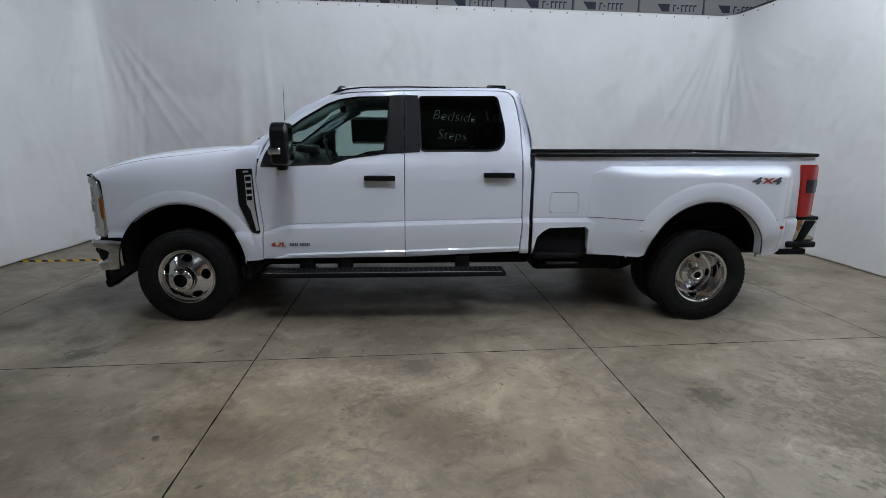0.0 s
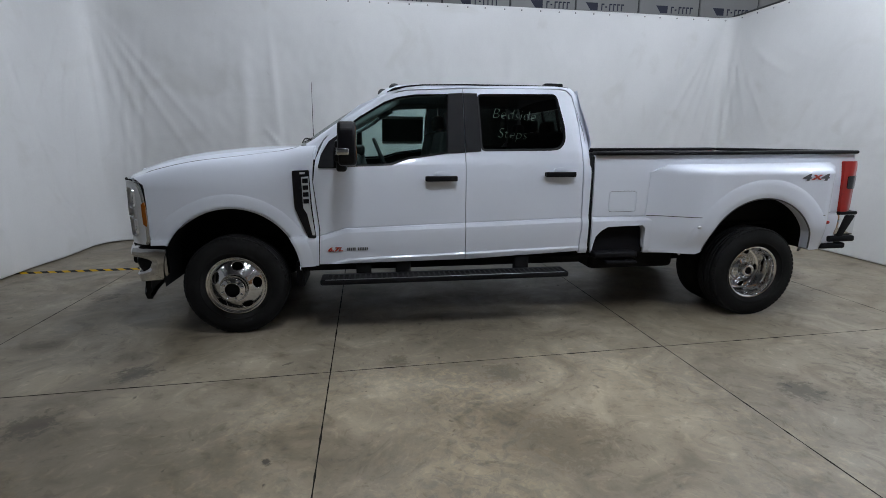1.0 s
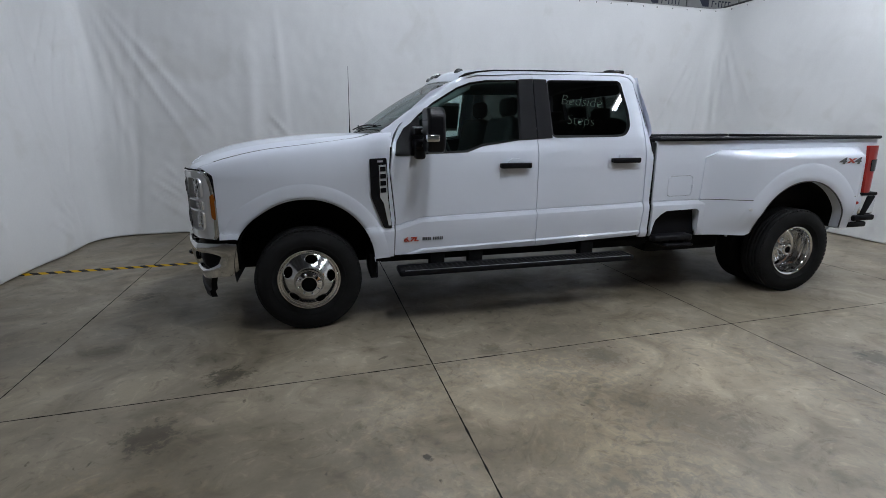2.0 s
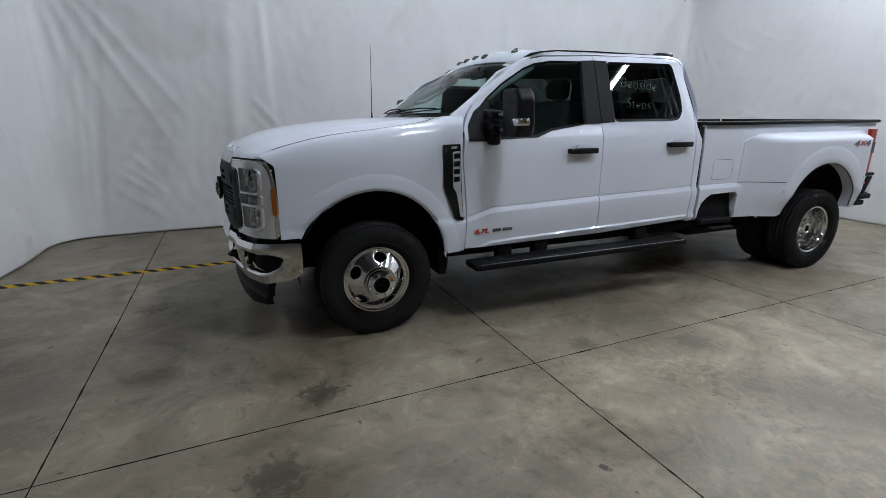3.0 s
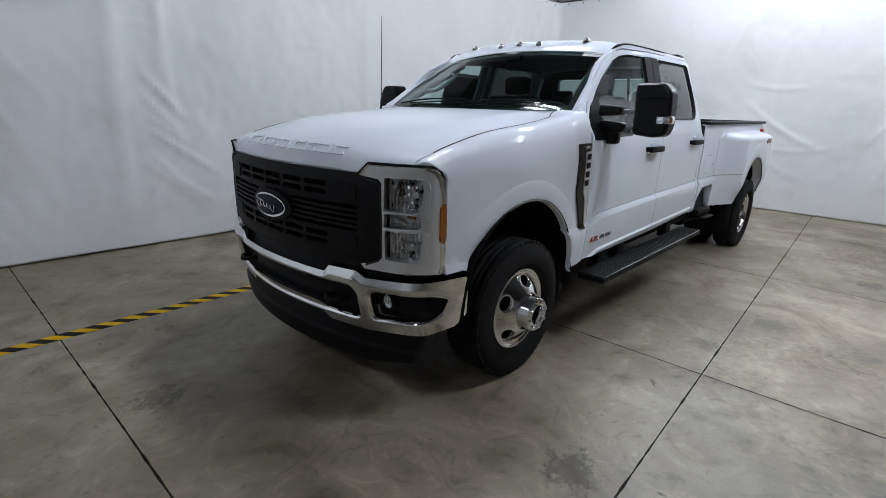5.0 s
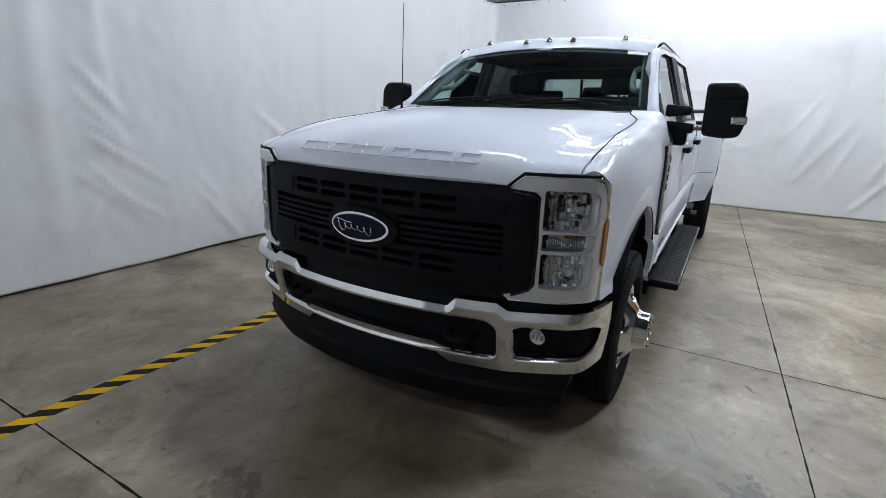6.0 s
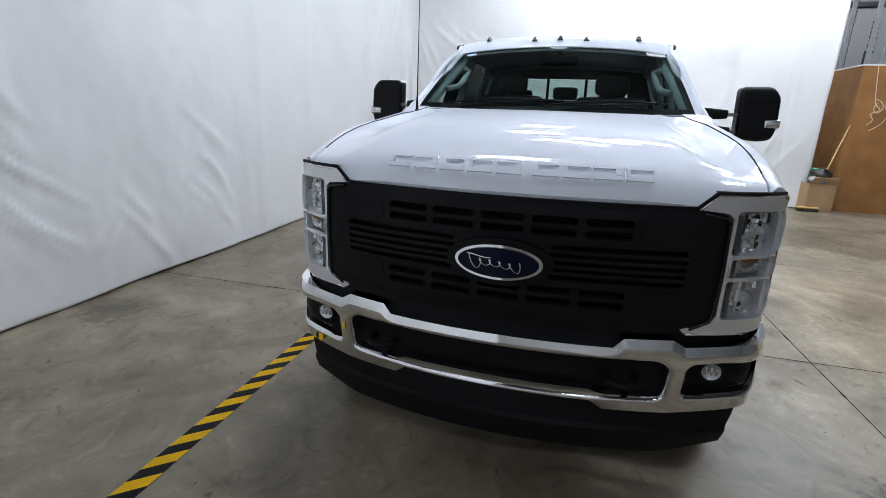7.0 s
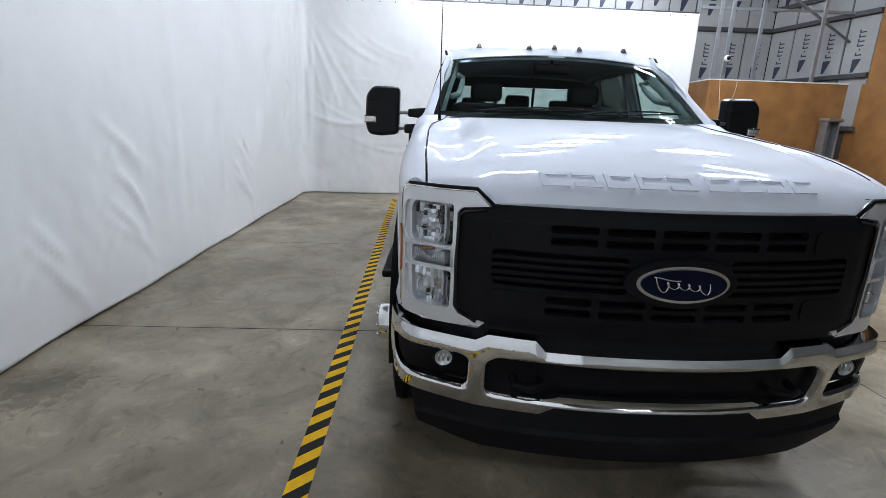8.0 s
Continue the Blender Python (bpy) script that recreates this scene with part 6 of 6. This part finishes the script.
    for s in (-1, 1):
        part("fog_pocket", skin([fogs[0] if s > 0 else fogs[1]], lambda u, v, d: (bump(u, v, 0)[0] + 0.046 * smooth01(1.0, 0.7, abs(u)) + 0.004, bump(u, v, 0)[1] * 0.985, v), 0.05, 0), M_BLACK, fb, "black fog lamp pocket")
        at = Vector((bumper_line(0.748) - 0.004, s * 0.748, 0.600))
        b = lathe([(0.037, 0.012), (0.040, -0.004), (0.038, -0.012), (0.034, -0.014), (0.032, -0.006), (0.031, 0.004)], 28, axis="x")
        bmesh.ops.translate(b, verts=b.verts, vec=at)
        fg = part("fog_lamp", b, M_BLACK, fb, "small round fog lamp")
        b = lathe([(0.032, -0.004), (0.022, 0.002), (0.0005, 0.005)], 28, axis="x")
        bmesh.ops.translate(b, verts=b.verts, vec=at)
        part("fog_bowl", b, M_LAMPBOWL, fg)
        b = bmesh.new()
        for q in (-0.017, 0.0, 0.017):
            box(b, -0.008, 0.0, q - 0.004, q + 0.004, -0.014, 0.018, 0.002, Matrix.Translation(at), 1)
        part("fog_flutes", b, M_CHROME, fg)["kind"] = "stuff"
        b = lathe([(0.034, -0.012), (0.024, -0.017), (0.0005, -0.019)], 28, axis="x")
        bmesh.ops.translate(b, verts=b.verts, vec=at)
        part("fog_lens", b, M_LENS, fg)
        pts = [(bumper_line(0.45) + 0.03, s * 0.50, 0.560), (bumper_line(0.45) - 0.03, s * 0.495, 0.556), (bumper_line(0.45) - 0.05, s * 0.45, 0.552), (bumper_line(0.45) - 0.03, s * 0.405, 0.556), (bumper_line(0.45) + 0.03, s * 0.40, 0.560)]
        part("tow_hook", tube(pts, 0.014, 8), M_BLACK, fb, "black tow hook")
    # black filler between grille and bumper, and the air dam
    part("bumper_filler", skin([[(-1.05, 0.67), (1.05, 0.67), (1.05, 0.735), (-1.05, 0.735)]], lambda u, v, d: (lamp_plan(u)[0] + 0.03 + d, -lamp_plan(u)[1] * 0.985, v), 0.04, 0.0), M_BLACK, T, "black filler under grille")
    dam = [(-0.84, 0.285), (-0.60, 0.242), (0.60, 0.242), (0.84, 0.285), (0.885, 0.47), (0.6, 0.45), (-0.6, 0.45), (-0.885, 0.47)]
    part("air_dam", skin([dam], lambda u, v, d: (bumper_line(u * 0.98) + 0.035 + 0.12 * (0.45 - v) * smooth01(0.6, 0.9, abs(u)) + d - 0.02 * math.sin((v - 0.245) * 14) + 0.016 * smooth01(0.335, 0.350, v), -u, v), 0.05, 0.04, lines=[((-0.9, 0.335), (0.9, 0.335)), ((-0.9, 0.350), (0.9, 0.350))]), M_BLACK, T, "black plastic air dam")

    # ---- underbody
    b = bmesh.new()
    for y in (-0.44, 0.44):
        box(b, -0.75, 5.3, y - 0.04, y + 0.04, 0.45, 0.62)
    box(b, 0.50, 2.90, -0.84, 0.84, 0.56, 0.60)
    box(b, 3.05, 5.0, -0.42, 0.42, 0.62, 0.78)
    box(b, 0.7, 1.7, -0.25, 0.25, 0.36, 0.56, 0.05)
    box(b, 2.95, 3.75, -0.88, -0.50, 0.40, 0.62, 0.04)
    box(b, -0.70, 0.45, -0.60, 0.60, 0.55, 1.10)
    part("chassis", b, M_UNDER, T, "black chassis frame", smooth=False)
    part("rear_axle", tube([(REAR, -0.95, 0.39), (REAR, -0.1, 0.39), (REAR, 0.0, 0.39), (REAR, 0.1, 0.39), (REAR, 0.95, 0.39)], [0.06, 0.06, 0.15, 0.06, 0.06], 14), M_UNDER, T)
    part("front_axle", tube([(0.0, -0.80, 0.39), (0.0, -0.3, 0.37), (0.0, -0.2, 0.37), (0.0, 0.8, 0.39)], [0.055, 0.055, 0.10, 0.055], 12), M_UNDER, T)
    part("exhaust", tube([(1.7, 0.35, 0.42), (3.4, 0.35, 0.48), (3.75, 0.55, 0.62), (4.9, 0.62, 0.60), (5.1, 0.85, 0.55)], 0.05, 10), M_STEEL, T)
    for x0, x1, y, z0, z1 in ((0.46, 0.52, 0.93, 0.36, 0.56),):
        for s in (-1, 1):
            b = bmesh.new()
            box(b, x0, x1, min(s * y, s * 0.58), max(s * y, s * 0.58), z0, z1, 0.01)
            part("mud_flap", b, M_BLACK, T, smooth=False)

    # ---- interior
    b = bmesh.new()
    box(b, 0.66, 1.05, -0.82, 0.82, 1.10, 1.40, 0.05, seg=3)
    for v in b.verts:
        if v.co.z > 1.3:
            v.co.z += 0.05 * smooth01(1.05, 0.7, v.co.x)
            v.co.x -= 0.05
    dash = part("dashboard", b, M_DASH, T, "black dashboard")
    b = bmesh.new()
    box(b, 0.86, 1.02, -0.56, -0.20, 1.38, 1.47, 0.03)
    part("instrument_hood", b, M_DASH, dash)
    b = lathe([(0.185 + 0.016 * math.cos(t), 0.016 * math.sin(t)) for t in np.linspace(0, 2 * math.pi, 13)], 48, axis="x")
    for ang in (0, 180, 270):
        tube([(0, 0, 0), (0, 0.185 * math.cos(math.radians(ang)), 0.185 * math.sin(math.radians(ang)))], 0.018, 8, b)
    box(b, -0.02, 0.02, -0.07, 0.07, -0.06, 0.06, 0.02)
    bmesh.ops.transform(b, matrix=Matrix.Translation((1.17, -0.39, 1.345)) @ Matrix.Rotation(math.radians(-22), 4, "Y"), verts=b.verts)
    part("steering_wheel", b, M_DASH, dash, "black steering wheel")

    def seat(x, y0, y1, heads, name):
        b = bmesh.new()
        box(b, x - 0.50, x + 0.02, y0, y1, 0.85, 1.04, 0.05, seg=3)
        box(b, x - 0.08, x + 0.10, y0, y1, 1.0, 1.60, 0.06, Matrix.Translation((x, 0, 1.0)) @ Matrix.Rotation(math.radians(12), 4, "Y") @ Matrix.Translation((-x, 0, -1.0)), 3)
        st = part(name, b, M_TRIM, T, "dark grey cloth seat")
        for yh in heads:
            h = bmesh.new()
            box(h, x + 0.10, x + 0.20, yh - 0.13, yh + 0.13, 1.605, 1.76, 0.045, seg=3)
            for dy in (-0.06, 0.06):
                tube([(x + 0.14, yh + dy, 1.53), (x + 0.15, yh + dy, 1.63)], 0.006, 6, h)
            part("headrest", h, M_TRIM, st)
    seat(1.62, -0.68, -0.12, (-0.40,), "front_seat")
    seat(1.62, 0.12, 0.68, (0.40,), "front_seat")
    seat(2.58, -0.70, 0.70, (), "rear_bench")
    for yh in (-0.44, 0.0, 0.44):
        h = bmesh.new()
        up = 0.035 if yh == 0 else 0.0
        box(h, 2.62, 2.70, yh - 0.12, yh + 0.12, 1.56 + up, 1.68 + up, 0.035, seg=3)
        for dy in (-0.05, 0.05):
            tube([(2.66, yh + dy, 1.50), (2.66, yh + dy, 1.58)], 0.006, 6, h)
        part("headrest", h, M_TRIM, T, "dark rear headrest")
    for s in (-1, 1):   # grey windscreen pillar trim with grab handle
        pts = [windscreen(s * 0.985, v, 0.040) + Vector((0.02, 0, -0.005)) for v in (0.02, 0.3, 0.6, 0.95)]
        p = part("pillar_trim", tube(pts, 0.042, 12), M_GREYTRIM, T, "grey inner pillar trim")
        g = [windscreen(s * 0.90, v, 0.05) + Vector((0.03 + q, -s * q * 0.6, -0.015)) for v, q in ((0.38, -0.02), (0.42, 0.045), (0.50, 0.055), (0.62, 0.055), (0.70, 0.045), (0.74, -0.02))]
        part("grab_handle", tube(g, 0.019, 10), M_GREYTRIM, p, "grey grab handle")
    b = bmesh.new()
    box(b, 1.20, 1.23, -0.13, 0.13, 1.78, 1.85, 0.015)
    tube([(1.215, 0, 1.84), (1.24, 0, 1.92)], 0.01, 6, b)
    part("inner_mirror", b, M_BLACK, T, "black inner mirror")
    b = bmesh.new()
    box(b, 0.6, 2.85, -0.86, 0.86, 0.605, 0.66)
    part("cab_floor", b, M_TRIM, T, "dark cab carpet", smooth=False)
    b = bmesh.new()
    box(b, 0.60, 0.64, -0.85, 0.85, 0.62, 1.44)
    part("firewall", b, M_UNDER, T, smooth=False)
    # price label on the passenger window: seen from behind, with white margins
    w_ = lambda k: (lambda u, v, d: (u, side_w(u, v) - k - d, v))
    lab = part("window_label", skin([[(1.20, 1.50), (1.66, 1.50), (1.66, 1.74), (1.20, 1.74)]], w_(0.024), 0.2, 0), M_STICKER, T, "back of a large paper window label")
    b = bmesh.new()
    skin([[(1.20, 1.475), (1.66, 1.475), (1.66, 1.50), (1.20, 1.50)], [(1.20, 1.74), (1.66, 1.74), (1.66, 1.77), (1.20, 1.77)]], w_(0.025), 0.3, 0, bm=b)
    part("label_margin", b, M_PAPER, lab, "white label margin", smooth=False)

    for o in T.children:   # the nose sits a little low
        if o.name in ("front_bumper", "air_dam", "bumper_filler"):
            o.location.z = -0.009
        elif o.name == "grille":
            o.location.z = -0.004
    T.matrix_basis = Matrix.Diagonal((TRUCK_SCALE, TRUCK_SCALE, TRUCK_SCALE, 1))
    return T


truck()

# ---------------------------------------------------------------- things by the plywood partition
M_BAG = material("black_bin_bag", (0.012, 0.012, 0.013), 0.3, noise_amt=0.2, noise_scale=12, bump=0.5, bump_scale=14)
M_RAG = material("mottled_rag", (0.22, 0.21, 0.21), 0.9, noise_amt=0.9, noise_scale=22, fine=0.4, fine_scale=60)
M_GREEN = material("green_plastic", (0.03, 0.30, 0.12), 0.4, noise_amt=0.1)
M_WOOD = material("pale_broom_wood", (0.52, 0.34, 0.12), 0.55, noise_amt=0.15, noise_scale=9)
M_BRISTLE = material("dark_bristle", (0.05, 0.06, 0.045), 0.9, noise_amt=0.3, noise_scale=30)
M_CORD = material("cream_cable", (0.62, 0.55, 0.42), 0.5, noise_amt=0.05)


def carton():
    root = new("cardboard_box")
    m = pose(7.62, -4.32, 0, 0, 0, 8)
    for x0, x1, y0, y1 in ((-0.20, -0.194, -0.22, 0.22), (0.194, 0.20, -0.22, 0.22), (-0.194, 0.194, -0.22, -0.214), (-0.194, 0.194, 0.214, 0.22)):
        b = bmesh.new()
        box(b, x0, x1, y0, y1, 0.003, 0.50)
        part("side_panel", b, M_CARD, root, smooth=False)
    b = bmesh.new()
    box(b, -0.194, 0.194, -0.214, 0.214, 0.003, 0.010)
    part("base", b, M_CARD, root, smooth=False)
    for x, tilt in ((-0.20, 35), (0.20, -40)):
        b = bmesh.new()
        box(b, -0.003, 0.003, -0.21, 0.21, 0, 0.14, m=Matrix.Translation((x, 0, 0.50)) @ Matrix.Rotation(math.radians(-tilt), 4, "Y"))
        part("flap", b, M_CARD, root, smooth=False)
    root.matrix_basis = m
    tagged(root, "open brown cardboard box filled with rubbish", "box")

    def lump(name, mat, c, r, seed, label, cat):
        b = bmesh.new()
        bmesh.ops.create_icosphere(b, subdivisions=4, radius=1.0)
        for v in b.verts:
            k = 1 + 0.22 * noise.noise(v.co * 1.7 + Vector((seed, 0, 0))) + 0.09 * noise.noise(v.co * 5 + Vector((seed, 3, 0)))
            v.co = Vector((v.co.x * r[0], v.co.y * r[1], v.co.z * r[2])) * k
        o = part(name, b, mat)
        o.location = c
        tagged(o, label, cat)
    lump("bin_bag", M_BAG, (7.60, -4.33, 0.64), (0.17, 0.17, 0.13), 2.0, "crumpled black bin bag on the cardboard box", "bag")
    lump("rag", M_RAG, (7.55, -4.30, 0.545), (0.16, 0.17, 0.09), 5.0, "mottled grey rag stuffed in the cardboard box", "rag")
    lump("green_wrapper", M_GREEN, (7.58, -4.22, 0.745), (0.05, 0.07, 0.018), 8.0, "bright green plastic wrapper on black bag", "wrapper")


def broom():
    root = new("broom")
    b = bmesh.new()
    box(b, -0.05, 0.05, -0.17, 0.17, 0.055, 0.085, 0.010)
    part("head", b, M_WOOD, root)
    b = bmesh.new()
    rng = random.Random(3)
    for k in range(26):
        y = -0.16 + k * 0.0128
        for x in (-0.03, 0.0, 0.03):
            tube([(x, y, 0.058), (x * 1.5 + rng.uniform(-0.01, 0.01), y + rng.uniform(-0.012, 0.012), 0.001)], 0.006, 5, b)
    part("bristles", b, M_BRISTLE, root, "dark green bristles")
    part("handle", tube([(0.0, 0.0, 0.075), (0.27, -0.44, 1.50)], 0.012, 10), M_WOOD, root, "pale wooden handle")
    root.matrix_basis = pose(7.40, -4.18, 0)
    tagged(root, "wooden push broom leaning on plywood partition", "broom")


def dome_camera():
    root = new("security_camera")
    b = bmesh.new()
    bmesh.ops.create_uvsphere(b, u_segments=24, v_segments=16, radius=0.062)
    part("shell", b, M_WHITE, root, "white round shell")
    b = lathe([(0.044, -0.040), (0.040, -0.052), (0.022, -0.066), (0.0005, -0.070)], 24, axis="x")
    part("lens", b, M_GLOSSBLACK, root, "dark lens window")
    b = bmesh.new()
    box(b, 0.03, 0.085, -0.02, 0.02, -0.02, 0.02, 0.004)
    part("bracket", b, M_WHITE, root)
    root.matrix_basis = pose(7.645, -4.87, 2.885, 0, 0, 0)
    tagged(root, "small white dome camera on a steel stud", "camera")


def cords():
    paths = (((7.72, -4.81, 2.50), (7.685, -4.815, 2.47), (7.683, -4.86, 2.15), (7.68, -4.905, 1.88), (7.67, -4.99, 1.77), (7.68, -4.88, 1.70), (7.67, -4.92, 1.60), (7.68, -4.853, 1.523)),
             ((7.72, -5.165, 2.50), (7.685, -5.168, 2.47), (7.683, -5.15, 2.25), (7.68, -5.058, 1.85), (7.68, -5.123, 1.71), (7.675, -5.06, 1.55), (7.68, -4.91, 1.425)),
             ((7.683, -4.90, 1.95), (7.66, -4.98, 1.90), (7.66, -5.02, 1.80), (7.67, -4.96, 1.72), (7.675, -4.90, 1.78), (7.683, -4.93, 1.88)))
    for p in paths:
        pts = []
        q = [Vector(c) for c in p]
        for i in range(len(q) - 1):
            a, b_, c, d = q[max(i - 1, 0)], q[i], q[i + 1], q[min(i + 2, len(q) - 1)]
            for k in range(6):
                t = k / 6
                pts.append(0.5 * ((2 * b_) + (c - a) * t + (2 * a - 5 * b_ + 4 * c - d) * t * t + (3 * b_ - a - 3 * c + d) * t ** 3))
        pts.append(q[-1])
        tagged(part("cable", tube(pts, 0.006, 6), M_CORD), "loose cream cable hanging on plywood", "cable", "cables on the partition")


def metal_stand():
    root = new("metal_stand")
    b = bmesh.new()
    box(b, -0.10, 0.10, -0.13, -0.10, 0, 1.74, 0.004, seg=1)
    box(b, -0.10, 0.10, 0.10, 0.13, 0, 1.74, 0.004, seg=1)
    box(b, 0.08, 0.10, -0.10, 0.10, 0, 1.74)
    part("column", b, M_STEEL, root, smooth=False)
    b = bmesh.new()
    box(b, -0.15, 0.13, -0.15, 0.15, 1.741, 1.80, 0.012)
    part("cap", b, M_STEEL, root, "flat metal cap")
    b = lathe([(0.012, -0.02), (0.012, 0.01), (0.0005, 0.012)], 12, axis="x")
    bmesh.ops.translate(b, verts=b.verts, vec=(-0.10, 0.115, 1.30))
    part("knob", b, M_CHROME, root)
    root.matrix_basis = pose(7.32, -6.95, 0)
    tagged(root, "grey metal stand with flat cap by plywood", "stand")


def hard_case():
    root = new("hard_case")
    b = bmesh.new()
    box(b, -0.16, 0.16, -0.55, 0.55, 0.02, 0.63, 0.07, seg=4)
    part("shell", b, M_BLACK, root)
    b = bmesh.new()
    box(b, -0.164, 0.164, -0.555, 0.555, 0.30, 0.325, 0.004)
    part("seam_band", b, M_SEAL, root)
    for y in (-0.3, 0.3):
        b = bmesh.new()
        box(b, -0.18, -0.155, y - 0.05, y + 0.05, 0.27, 0.37, 0.006)
        part("latch", b, M_STEEL, root)
        b = bmesh.new()
        box(b, -0.12, 0.12, y - 0.04, y + 0.04, 0.0, 0.03, 0.006)
        part("foot", b, M_SEAL, root)
    tagged(root, "black plastic hard case on concrete", "case")
    root.matrix_basis = pose(6.95, -6.58, 0, 0, 0, 0)
    b = bmesh.new()
    box(b, -0.15, 0.15, -0.20, 0.20, 0, 0.40, 0.004, seg=1)
    o = part("carton", b, M_CARD, smooth=False)
    o.matrix_basis = pose(6.95, -6.70, 0.631, 0, 0, 12)
    tagged(o, "closed brown carton on black hard case", "box")


carton()
broom()
dome_camera()
cords()
metal_stand()
hard_case()
